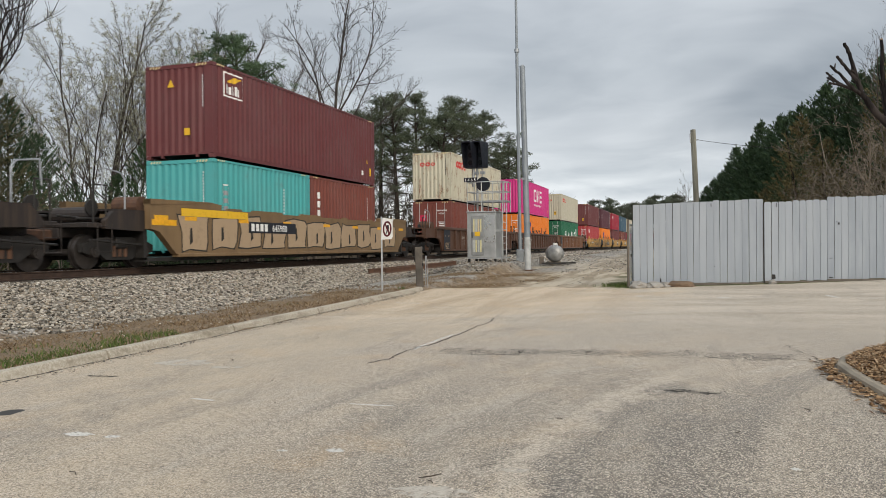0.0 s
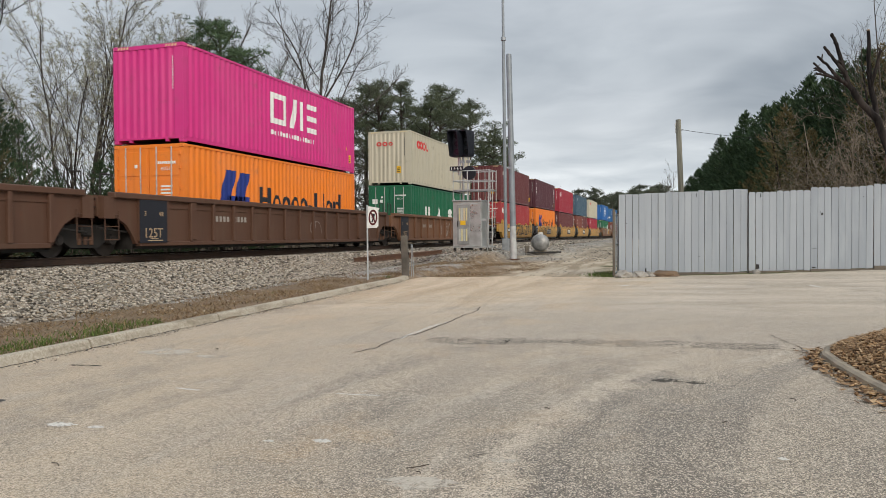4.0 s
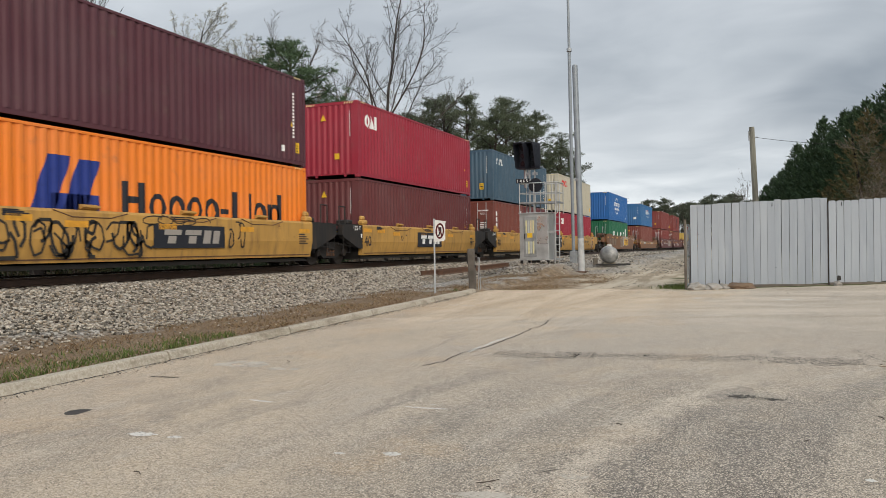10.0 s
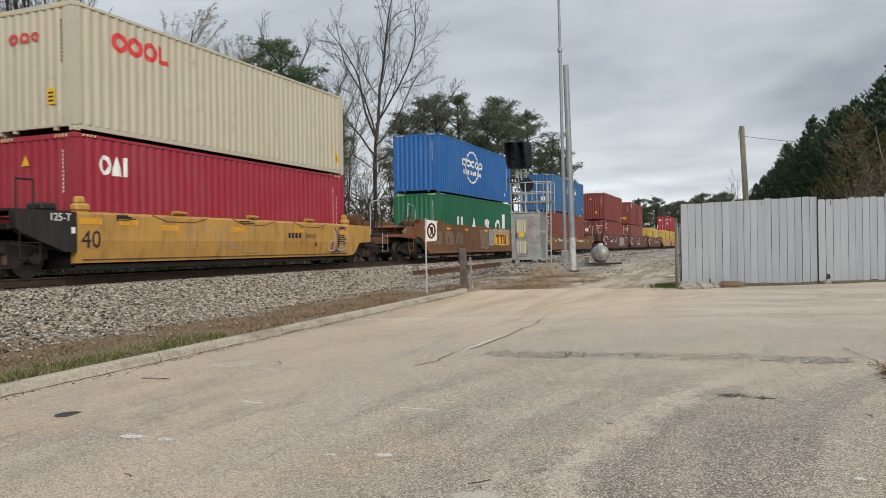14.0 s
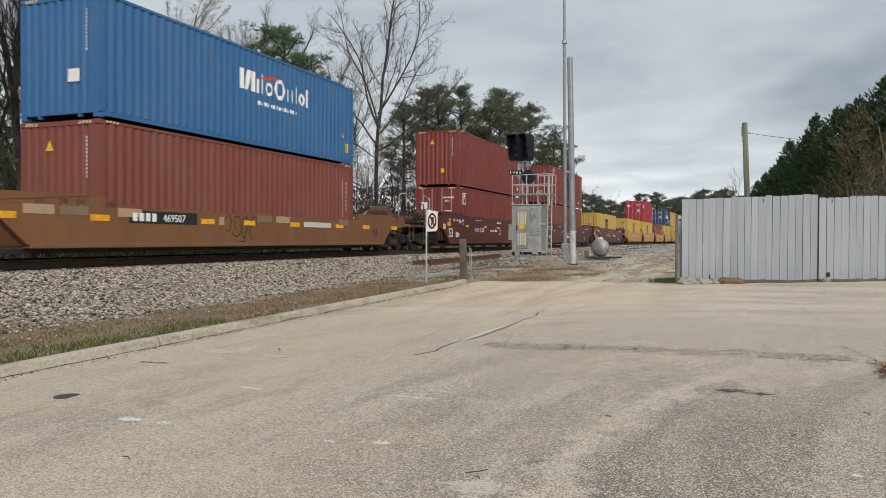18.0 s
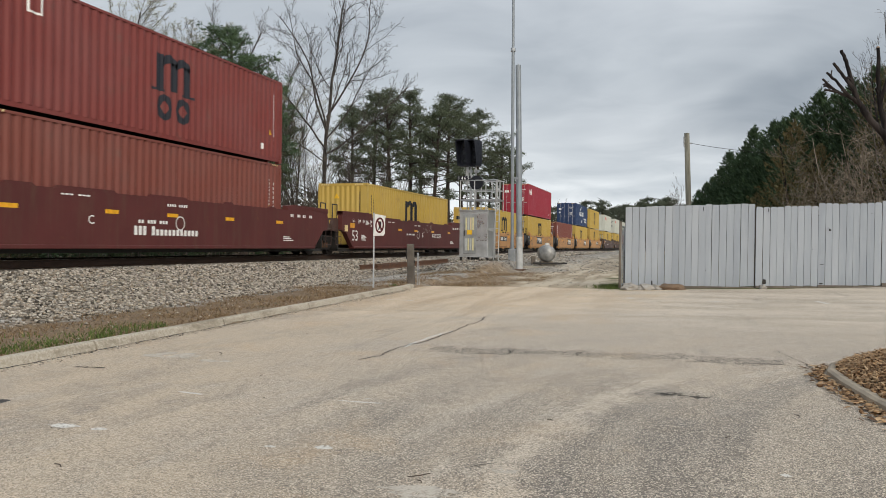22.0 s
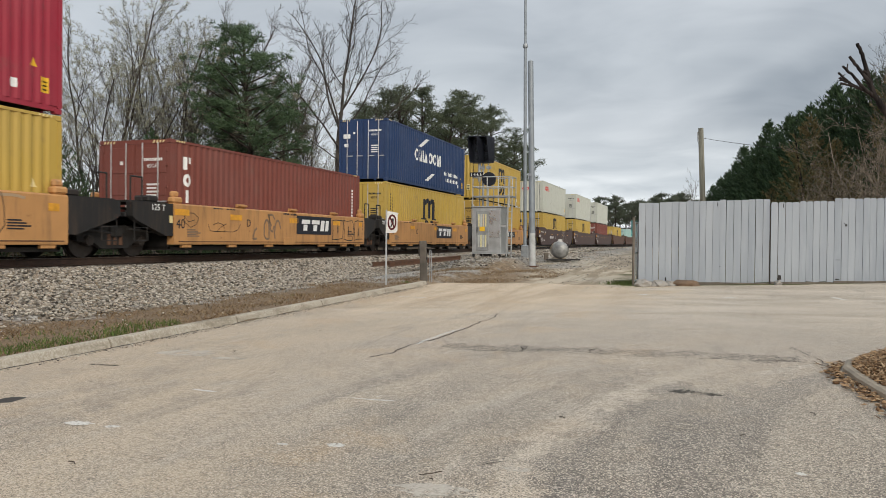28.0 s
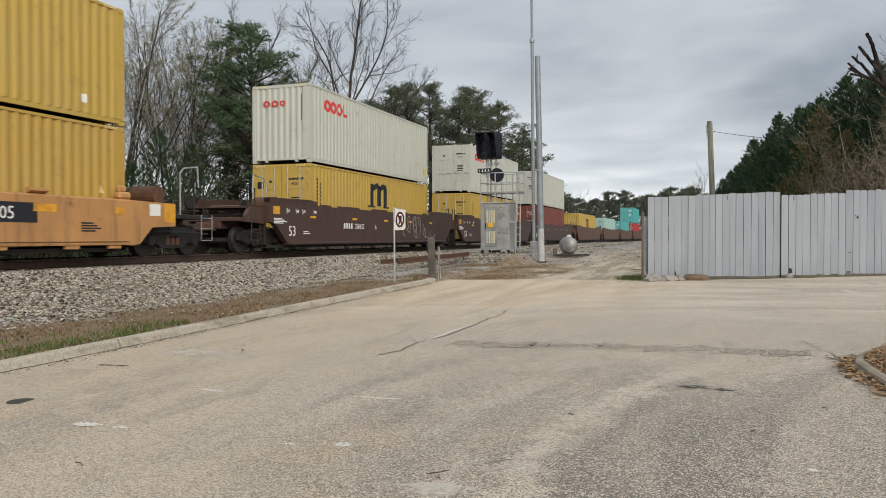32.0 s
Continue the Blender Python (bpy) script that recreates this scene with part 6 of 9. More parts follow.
# ---- planted island ----
def build_island():
    ob = tagged(new("planted_island"), "kerbed island heaped with brown wood-chip mulch", "planting bed", kind="structure")
    edge = [(1.95, 4.6), (1.80, 5.6), (1.66, 6.6), (1.54, 7.4), (1.45, 8.2), (1.42, 8.8), (1.52, 9.25), (1.72, 9.65), (1.98, 10.05), (2.4, 10.45), (3.0, 10.95), (3.9, 11.4), (5.2, 11.7), (6.6, 11.4), (7.4, 10.2), (7.4, 6.5), (6.6, 4.4), (4.4, 3.6), (2.6, 3.8)]
    cx, cy = 4.2, 7.8
    n = len(edge)

    def ring(k, h):
        return [(cx + (x - cx) * k, cy + (y - cy) * k, lot_z(x, y) + h) for x, y in edge]
    for i in range(n):
        j = (i + 1) % n
        bm = bmesh.new()
        a = [bm.verts.new(r[i]) for r in (ring(1, -0.05), ring(0.998, 0.055), ring(0.988, 0.075), ring(0.962, 0.075), ring(0.957, -0.05))]
        b = [bm.verts.new(r[j]) for r in (ring(1, -0.05), ring(0.998, 0.055), ring(0.988, 0.075), ring(0.962, 0.075), ring(0.957, -0.05))]
        for k in range(4):
            bm.faces.new((a[k], a[k + 1], b[k + 1], b[k]))
        bm.faces.new(a)
        bm.faces.new(b)
        bmesh.ops.recalc_face_normals(bm, faces=bm.faces)
        part("kerb_stone", bm, M_KERB2, ob)
    rings = [ring(0.962, 0.06), ring(0.86, 0.17), ring(0.7, 0.27), ring(0.4, 0.33), ring(0.1, 0.35)]
    verts = [v for r in rings for v in r]
    faces = [(r * n + i, r * n + (i + 1) % n, (r + 1) * n + (i + 1) % n, (r + 1) * n + i) for r in range(4) for i in range(n)] + [tuple(4 * n + i for i in range(n))]
    smooth(hang("soil", raw_mesh("soil", verts, faces), plain("mulch_soil", (0.11, 0.06, 0.03), 0.95), ob, "dark mulch bed"))
    rng = random.Random(8)
    out = []
    for _ in range(13000):
        k = min(rng.uniform(0.30, 0.97) ** 0.6, 0.962)
        i = rng.choice((2, 3, 4, 5, 5, 6, 6, 7, 7, 8, 8, 9, 10, 11))
        f = rng.random()
        x, y = [edge[i][m] + (edge[i + 1][m] - edge[i][m]) * f for m in (0, 1)]
        h = np.interp(k, (0.1, 0.4, 0.7, 0.86, 0.95), (0.35, 0.33, 0.27, 0.17, 0.06))
        px, py = cx + (x - cx) * k, cy + (y - cy) * k
        out.append((px, py, lot_z(x, y) + h + rng.uniform(0.0, 0.03), rng.uniform(0.02, 0.06)))
    for _ in range(110):
        y = rng.uniform(6.4, 9.3)
        x = np.interp(y, (6.4, 8.8, 9.3), (1.66, 1.38, 1.5)) - abs(rng.gauss(0, 0.06))
        out.append((x, y, lot_z(x, y) + 0.012, rng.uniform(0.025, 0.07)))
    hang("mulch", stones_mesh("mulch", out, np.random.default_rng(9)), M_CHIPS, ob, "brown wood-chip mulch")["kind"] = "stuff"
    # long splinters lying on the heap, and dead leaves spilled over the kerb
    verts, faces = [], []

    def flake(x, y, z, l, w, tip):
        a, c = rng.uniform(0, 6.28), len(verts)
        dx, dy = math.cos(a), math.sin(a)
        b = rng.uniform(-tip, tip) * l
        t = rng.uniform(-tip, tip) * w
        verts.extend(((x - dx * l - dy * w, y - dy * l + dx * w, z - b), (x + dx * l - dy * w, y + dy * l + dx * w, z + b + t), (x + dx * l * 1.2, y + dy * l * 1.2, z + b), (x + dx * l + dy * w, y + dy * l - dx * w, z + b - t), (x - dx * l + dy * w, y - dy * l - dx * w, z - b + t)))
        faces.append((c, c + 1, c + 2, c + 3, c + 4))
    for px, py, pz, size in rng.sample(out, 4200):
        flake(px, py, pz + 0.02, rng.uniform(0.02, 0.06), rng.uniform(0.004, 0.010), 0.35)
    for _ in range(260):
        y = rng.uniform(6.2, 9.5)
        x = np.interp(y, (6.2, 8.8, 9.5), (1.66, 1.36, 1.55)) - abs(rng.gauss(0, 0.10)) + 0.02
        flake(x, y, lot_z(x, y) + 0.018, rng.uniform(0.018, 0.045), rng.uniform(0.008, 0.022), 0.3)
    hang("splinters", raw_mesh("splinters", verts, faces), M_CHIPS, ob, "long splinters and dead leaves")["kind"] = "stuff"


build_island()

# ---- fence ----
def fence_mat():
    n = Nodes("fence_grey_paint", 0.75, 0.0, 0.3)
    r = n.random()
    w = n.noise(1.2, 5, 0.6, space="Object", stretch=(3, 3, 0.5))
    g = n.noise(9.0, 6, 0.7, stretch=(4, 4, 0.25))
    col = n.mix(r, (0.270, 0.298, 0.334), (0.335, 0.363, 0.398))
    col = n.mix(n.span(w, 0.4, 0.7, 0.0, 0.4), col, (0.39, 0.418, 0.45))
    col = n.mix(n.span(g, 0.58, 0.78, 0.0, 0.6), col, (0.20, 0.20, 0.195))
    n.color(col)
    return n.bump(g, 0.35, 0.006).m


M_FENCE = fence_mat()
M_OLDWOOD = plain("grey_old_wood", (0.16, 0.135, 0.11), 0.9, 0.0, 0.4, 3.0)
M_STONE = plain("field_stone", (0.33, 0.31, 0.28), 0.9, 0.0, 0.35, 3.0)
M_STONE2 = plain("brown_stone", (0.17, 0.115, 0.075), 0.9, 0.0, 0.4, 3.0)


def build_fence():
    rng = random.Random(12)
    along = Vector((1, 0.268, 0)).normalized()
    ang = math.degrees(math.atan(0.268))
    # panels: start, end along x, height, dog-eared tops, set-back
    for x0, x1, h, eared, back in ((-1.62, 1.80, 2.29, False, 0.0), (1.83, 3.45, 2.25, True, -0.05), (3.455, 5.12, 2.315, True, -0.05), (5.125, 8.42, 2.36, True, 0.0), (8.425, 11.82, 2.36, True, 0.03), (11.825, 15.22, 2.4, True, 0.0), (15.225, 22, 2.4, True, 0.02)):
        base = Vector((x0, fence_y(x0) + back, 0))
        ob = thing("fence_panel", Matrix.Translation(base) @ Matrix.Rotation(radians(ang), 4, "Z"), "tall wooden fence panel of light grey painted vertical boards", "fence", "fence panels")
        run = (x1 - x0) / along.x
        g = lambda s: lot_z(x0 + s * along.x, base.y + s * along.y)
        s, k = 0.0, 0
        while s < run - 0.05:
            w = rng.uniform(0.170, 0.195) if eared else rng.uniform(0.165, 0.20)
            w = min(w, run - s)
            lo = g(s) + rng.uniform(0.03, 0.07) + (0.12 if eared and x0 > 5 and rng.random() < 0.05 else 0)
            hi = g(s) + h + rng.uniform(-0.014, 0.012) + (0.06 * s / run if not eared else 0)
            c = 0.03 if eared else 0.004
            y0 = rng.uniform(-0.006, 0.006)
            bm = bmesh.new()
            prism(bm, ((s + 0.002, lo), (s + w - 0.003, lo + rng.uniform(-0.015, 0.015)), (s + w - 0.003, hi - c), (s + w - 0.003 - c, hi), (s + 0.002 + c, hi), (s + 0.002, hi - c)), y0, y0 + 0.019, axis=1)
            part("board", bm, M_FENCE, ob).rotation_euler = (0, radians(rng.uniform(-0.12, 0.12)), 0)
            s += w + (rng.uniform(0.002, 0.007) if rng.random() < 0.8 else rng.uniform(0.008, 0.014))
        for z in (0.45, 1.25, 2.0):
            part("rail", boxes((0, run, 0.028, 0.066, z + g(0), z + 0.09 + g(0))), M_OLDWOOD, ob)
        part("base_plank", boxes((0, run, -0.03, 0.02, g(0) - 0.06, g(run) + 0.03)), M_OLDWOOD, ob, "dark weathered plank along the foot")
        for s in (0.0, run / 2):
            part("post", boxes((s + 0.02, s + 0.11, 0.067, 0.157, g(s) - 0.3, g(s) + h - 0.08)), M_OLDWOOD, ob)
    # knots, splits and broken board feet
    for x, z, w, hh in ((3.75, 1.80, 0.05, 0.07), (3.70, 1.87, 0.02, 0.03), (3.55, 0.88, 0.11, 0.014), (2.06, 0.32, 0.11, 0.14), (3.54, 0.34, 0.11, 0.035), (0.44, 2.33, 0.02, 0.11), (2.14, 2.30, 0.02, 0.12), (3.45, 2.21, 0.025, 0.02), (0.52, 0.67, 0.02, 0.02), (4.83, 2.28, 0.02, 0.025), (3.30, 1.28, 0.016, 0.02), (-1.41, 1.60, 0.025, 0.015), (-0.9, 0.25, 0.04, 0.12)):
        ob = part("knot_hole", prism(bmesh.new(), ((-w / 2, 0), (w / 2, 0.1 * hh), (w * 0.4, hh * 0.9), (-w * 0.3, hh)), -0.004, 0.0, axis=1), M_DARK, None)
        ob.matrix_basis = Matrix.Translation((x, fence_y(x) - 0.010 + (-0.05 if 1.8 < x < 5.12 else 0.0), z)) @ Matrix.Rotation(radians(ang), 4, "Z")
        tagged(ob, "small dark hole broken through a fence board", "hole", "holes in the fence")
    # narrow wire gate folded against the fence's free end
    gx, gy = -1.74, fence_y(-1.7) + 0.1
    gate = thing("wire_gate", Matrix.Translation((gx, gy, lot_z(gx, gy))), "narrow wire-mesh gate on a steel frame", "gate")
    part("gate_frame", rods([((0, 0, 0.1), (0, 0, 1.75)), ((0.02, 0.9, 0.1), (0.02, 0.9, 1.75)), ((0, 0, 1.75), (0.02, 0.9, 1.75)), ((0, 0, 0.1), (0.02, 0.9, 0.1)), ((0, 0, 0.9), (0.02, 0.9, 0.9))], 0.025, 8), M_STEEL, gate)
    mesh_rods = []
    for k in range(14):
        z = 0.1 + k * 0.12
        mesh_rods += [((0.005, 0, z), (0.015, 0.9, min(z + 0.5, 1.75))), ((0.005, 0, min(z + 0.5, 1.75)), (0.015, 0.9, z))]
    part("wire_mesh", rods(mesh_rods, 0.004, 4), M_STEEL, gate)
    part("gate_post", rods([((-0.02, -0.06, -0.2), (-0.02, -0.06, 1.9))], 0.035, 8), M_OLDWOOD, gate)


build_fence()


def boulder(name, x, y, s, mat, seed, label, flat=0.55, turn=0):
    bm = bmesh.new()
    bmesh.ops.create_icosphere(bm, subdivisions=3, radius=1.0)
    for v in bm.verts:
        c = v.co + Vector((seed * 3.1, 0, 0))
        k = 0.95 + 0.5 * noise.noise(c * 1.3) + 0.28 * abs(noise.noise(c * 2.6)) + 0.14 * noise.noise(c * 6)
        v.co = Vector((v.co.x * s[0], v.co.y * s[1], v.co.z * s[2])) * k
    ob = part(name, bm, mat, None)
    ob.matrix_basis = pose(x, y, lot_z(x, y) + s[2] * 0.45, 0, 0, turn)
    return tagged(ob, label, "rock", "rocks at the fence foot")


boulder("rock", -1.47, 21.45, (0.22, 0.16, 0.13), M_STONE, 1, "rounded pale grey rock at the fence foot")
boulder("rock", -1.06, 21.52, (0.22, 0.14, 0.11), M_STONE, 2, "rounded pale grey rock at the fence foot")
boulder("rock", -0.76, 21.62, (0.17, 0.10, 0.10), M_STONE, 3, "angular grey rock at the fence foot", turn=-20)
boulder("rock", -0.36, 21.70, (0.37, 0.16, 0.11), M_STONE2, 4, "long brown rock at the fence foot", turn=8)
boulder("rock", 2.0, 22.4, (0.09, 0.08, 0.08), M_STONE, 5, "small grey rock at the fence foot")

# ---- warning sign and wooden post by the kerb ----
def build_sign():
    x, y = -8.32, 19.7
    z = ground_z(x, y)
    ob = thing("warning_sign", pose(x, y, z, 0, 0, 23), "white warning sign with red barred ring on steel post", "sign")
    part("post", boxes((-0.022, 0.022, -0.012, 0.012, -0.25, 2.10)), M_STEEL, ob)
    face = pose(0.0, -0.02, 1.45, 0, 3, -12)
    panel = part("panel", prism(bmesh.new(), ((-0.02, 0.0), (0.27, 0.03), (0.31, 0.09), (0.29, 0.52), (0.32, 0.58), (0.0, 0.62)), -0.004, 0.0, axis=1), plain("sign_white", (0.72, 0.72, 0.70), 0.5, 0.0, 0.12), ob, "bent white sheet-metal panel")
    panel.matrix_basis = face
    bm = bmesh.new()
    n = 28
    a = [bm.verts.new((0.145 + 0.125 * math.cos(k * 6.2832 / n), -0.008, 0.31 + 0.22 * math.sin(k * 6.2832 / n))) for k in range(n)]
    b = [bm.verts.new((0.145 + 0.083 * math.cos(k * 6.2832 / n), -0.008, 0.31 + 0.165 * math.sin(k * 6.2832 / n))) for k in range(n)]
    for k in range(n):
        bm.faces.new((a[k], a[(k + 1) % n], b[(k + 1) % n], b[k]))
    ring_red = decal("weathered_dark_red", (0.085, 0.012, 0.014))
    part("ring", bm, ring_red, panel, "weathered dark red ring")
    bm = prism(bmesh.new(), ((0.055, 0.45), (0.085, 0.48), (0.24, 0.17), (0.21, 0.14)), -0.010, -0.008, axis=1)
    part("bar", bm, ring_red, panel, "dark red slash bar")
    bm = prism(bmesh.new(), ((0.10, 0.17), (0.14, 0.31), (0.10, 0.30), (0.13, 0.42), (0.19, 0.42), (0.19, 0.29), (0.215, 0.18), (0.175, 0.18), (0.165, 0.26), (0.135, 0.17)), -0.0075, -0.0045, axis=1)
    part("pictogram", bm, D_BLACK, panel, "black pictogram shape")


build_sign()


def build_post():
    x, y = -8.0, 21.9
    z = ground_z(x, y)
    ob = thing("wooden_post", pose(x, y, z, 1, -1.5, 10), "weathered grey square wooden post", "post")
    part("timber", boxes((-0.1, 0.1, -0.1, 0.1, -0.3, 1.2), bevel=0.015), plain("weathered_timber", (0.115, 0.10, 0.085), 0.9, 0.0, 0.45, 3.0), ob)
    part("cable_guard", rods([((0.19, -0.03, -0.05), (0.21, -0.03, 0.92)), ((0.25, -0.03, -0.05), (0.25, -0.03, 0.90)), ((0.21, -0.03, 0.92), (0.25, -0.03, 0.90))], 0.012, 6), M_STEEL, ob, "bent galvanised rods beside the post")
    part("hasp", boxes((0.1, 0.13, -0.06, 0.06, 0.62, 0.7), (-0.14, -0.1, -0.05, 0.03, 0.75, 1.05)), M_DARK, ob)


build_post()


def build_scrap_rails():
    prof = ((-0.07, 0), (0.07, 0), (0.07, 0.015), (0.012, 0.03), (0.012, 0.12), (0.036, 0.13), (0.036, 0.165), (-0.036, 0.165), (-0.036, 0.13), (-0.012, 0.12), (-0.012, 0.03), (-0.07, 0.015))
    for k, (x0, y0, x1, y1) in enumerate(((-10.95, 24.7, -9.75, 31.2), (-10.68, 25.6, -9.65, 30.2))):
        d = math.hypot(x1 - x0, y1 - y0)
        z0, z1 = 0.34 - 0.03 * k, 0.44
        ob = part("scrap_rail", prism(bmesh.new(), prof, 0, d, axis=1), M_RUSTY, None)
        ob.matrix_basis = Matrix.Translation((x0, y0, z0)) @ Matrix.Rotation(-math.atan2(x1 - x0, y1 - y0), 4, "Z") @ Matrix.Rotation(math.atan2(z1 - z0, d), 4, "X")
        tagged(ob, "rust-brown length of rail lying on the ballast", "rail", "spare rails")


build_scrap_rails()

# ---- signal ----
M_ALU = plain("signal_aluminium", (0.50, 0.51, 0.51), 0.42, 0.55, 0.22, 2.5)
M_BLACKPAINT = plain("signal_black", (0.009, 0.011, 0.018), 0.5, 0.0, 0.2)
M_LENS = plain("unlit_lens", (0.02, 0.022, 0.025), 0.12, 0.0, 0.1)
M_ALUBRIGHT = plain("bright_aluminium", (0.62, 0.63, 0.63), 0.30, 0.75, 0.12, 2.0)
M_LBLUE, M_LPINK = plain("label_grey", (0.50, 0.52, 0.50), 0.6, 0.0, 0.1), plain("label_tan", (0.66, 0.55, 0.36), 0.6, 0.0, 0.1)
M_CREAM = plain("label_cream", (0.66, 0.60, 0.34), 0.6, 0.0, 0.1)


def build_signal():
    x0, y0 = -9.62, 32.5
    z = 0.54
    ob = thing("railway_signal", pose(x0, y0, z, 0, 0, -2), "aluminium signal cabinet with railed platform and black signal heads", "railway signal")
    W, Dp, B, T = 1.32, 1.25, 0.17, 2.17
    part("cabinet", boxes((0, W, 0, Dp, B, T), bevel=0.015), M_ALU, ob, "brushed aluminium cabinet body")
    part("roof", boxes((-0.03, W + 0.03, -0.05, Dp + 0.03, T, T + 0.05), bevel=0.01), M_ALU, ob)
    d = part("door", boxes((0.2, 0.78, -0.028, -0.002, B + 0.1, T - 0.15), bevel=0.01), plain("door_aluminium", (0.36, 0.37, 0.37), 0.5, 0.5, 0.25, 3.0), ob, "grey aluminium cabinet door")
    for z0, z1 in ((B + 0.25, B + 0.78), (T - 0.85, T - 0.3)):
        for k in range(4):
            part("label_strip", boxes((0.29 + k * 0.105, 0.36 + k * 0.105, -0.036, -0.026, z0, z1)), (M_CREAM, M_LBLUE, M_LPINK, M_CREAM)[k] if z0 > 1 else (M_LBLUE, M_CREAM, M_LBLUE, M_CREAM)[k], d, "pale label strip")
    part("label_plate", boxes((0.36, 0.60, -0.038, -0.026, 1.12, 1.32)), D_YELLOW, d, "yellow notice plate")
    part("door_handle", boxes((0.225, 0.265, -0.06, -0.026, 1.05, 1.3), bevel=0.01), M_DARK, d)
    part("side_plate", boxes((0.80, 1.28, -0.012, -0.002, 0.85, T - 0.12), bevel=0.005), M_ALUBRIGHT, ob, "bright bare aluminium sheet")
    for x in (0.06, W - 0.06):
        for y in (0.08, Dp - 0.08):
            part("leg", boxes((x - 0.05, x + 0.05, y - 0.05, y + 0.05, -0.15, B)), M_DARK, ob)
    part("cable_box", boxes((0.5, 0.8, 0.1, 0.4, -0.1, B)), M_DARK, ob)
    part("plinth", boxes((-0.06, W + 0.3, 0.0, Dp + 0.1, B - 0.05, B - 0.001)), M_ALU, ob)
    # platform with railings and ladder
    deck = 2.62
    part("platform", boxes((-0.02, 1.72, 0.05, 1.1, deck, deck + 0.07)), M_STEEL, ob, "steel grating platform")
    xs, ys = (0.0, 0.66, 1.18, 1.7), (0.07, 1.08)
    posts = [((x, y, T), (x, y, 3.53)) for x in xs for y in ys]
    for p, q in posts:
        part("rail_post", rods([(p, q)], 0.024, 8), M_ALU, ob)
    for zz in (3.08, 3.52):
        for y in ys:
            part("hand_rail", rods([((0, y, zz), (1.7, y, zz))], 0.022, 8), M_ALU, ob)
        for x in (0.0, 1.7):
            part("hand_rail", rods([((x, ys[0], zz), (x, ys[1], zz))], 0.022, 8), M_ALU, ob)
    part("ladder_side", rods([((1.58, 0.02, -0.1), (1.66, 0.05, 3.5))], 0.03, 8), M_ALU, ob)
    part("ladder_side", rods([((1.66, 0.5, -0.1), (1.70, 0.5, 3.5))], 0.03, 8), M_ALU, ob)
    for k in range(9):
        zz = 0.2 + 0.3 * k
        part("rung", rods([((1.6, 0.03, zz), (1.67, 0.5, zz))], 0.014, 6), M_ALU, ob)
    part("brace", boxes((W, 1.6, 0.1, 0.16, 1.3, 1.4)), M_ALU, ob)
    # mast and heads
    for x, w in ((0.34, 0.05), (0.58, 0.035)):
        part("mast", rods([((x, 0.5, T), (x, 0.5, 4.3))], w, 10), M_ALU, ob)
    part("mast", rods([((0.18, 0.45, 3.35), (0.18, 0.45, 4.35))], 0.07, 10), M_ALU, ob)
    for x in (0.3, 0.6):
        part("clamp", boxes((x - 0.09, x + 0.09, 0.38, 0.6, 3.9, 4.02)), M_STEEL, ob)
    lo, hi = 4.16, 5.34
    for x, y, turn in ((0.0, 0.30, -16), (0.42, 0.40, -16)):
        c, d = math.cos(radians(turn)), math.sin(radians(turn))

        def swung(a, b, z):
            return (x + 0.1 + a * c - b * d, y + a * d + b * c, z)
        bm = bmesh.new()
        n = 28
        outline = [(0.27 * max(min(1.5 * math.cos(q * 6.2832 / n), 1), -1), 0.60 * max(min(1.22 * math.sin(q * 6.2832 / n), 1), -1)) for q in range(n)]
        back = [[bm.verts.new(swung(a * k, b, (lo + hi) / 2 + e * k)) for a, e in outline] for b, k in ((0.30, 0.80), (0.24, 0.98), (0.0, 1.0))]
        bm.faces.new(back[0])
        for p, r in zip(back[:-1], back[1:]):
            for q in range(n):
                bm.faces.new((p[q], p[(q + 1) % n], r[(q + 1) % n], r[q]))
        bm.faces.new(back[-1])
        bmesh.ops.recalc_face_normals(bm, faces=bm.faces)
        h = part("signal_head", bm, M_BLACKPAINT, ob, "black rounded colour-light signal head")
        # hood: the outline drawn forwards, longer at the top than below
        bm = bmesh.new()
        loops = []
        for f, k in ((0.0, 1.0), (1.0, 0.97), (1.0, 0.90), (0.0, 0.92)):
            loops.append([bm.verts.new(swung(a * k, -f * (0.30 + 0.10 * e / 0.6), (lo + hi) / 2 + e * k)) for a, e in outline])
        for p, r in zip(loops[:-1], loops[1:]):
            for q in range(n):
                bm.faces.new((p[q], p[(q + 1) % n], r[(q + 1) % n], r[q]))
        bmesh.ops.recalc_face_normals(bm, faces=bm.faces)
        part("hood", bm, M_BLACKPAINT, h, "deep black hood over the lenses")
        for k in range(3):
            z = lo + 0.25 + 0.34 * k
            bm = bmesh.new()
            rod(bm, swung(0, -0.004, z), swung(0, -0.03, z), 0.11, 16)
            part("lens", bm, M_LENS, h, "dark unlit lens")
    part("lower_head", rods([((0.66, 0.30, 3.44), (0.66, 0.42, 3.44))], 0.31, 28), M_BLACKPAINT, ob, "round black lower signal target")
    pl = part("signal_board", boxes((-0.12, 0.50, -0.03, -0.01, 3.53, 3.72)), M_BLACKPAINT, ob, "black number board")
    for k, ch in enumerate("1465"):
        me = text_mesh(ch, 0.14)
        me.materials.append(D_WHITE)
        o = new("digit", me)
        o.parent = pl
        o.matrix_basis = Matrix.Translation((-0.09 + k * 0.145, -0.034, 3.555)) @ Matrix(((1, 0, 0, 0), (0, 0, -1, 0), (0, 1, 0, 0), (0, 0, 0, 1)))
        o["label"] = "white painted digit"
    for x in (0.04, W - 0.06):
        part("lifting_eye", rods([((x, 0.06, T + 0.05), (x, 0.06, T + 0.13))], 0.035, 8), M_ALUBRIGHT, ob)


build_signal()


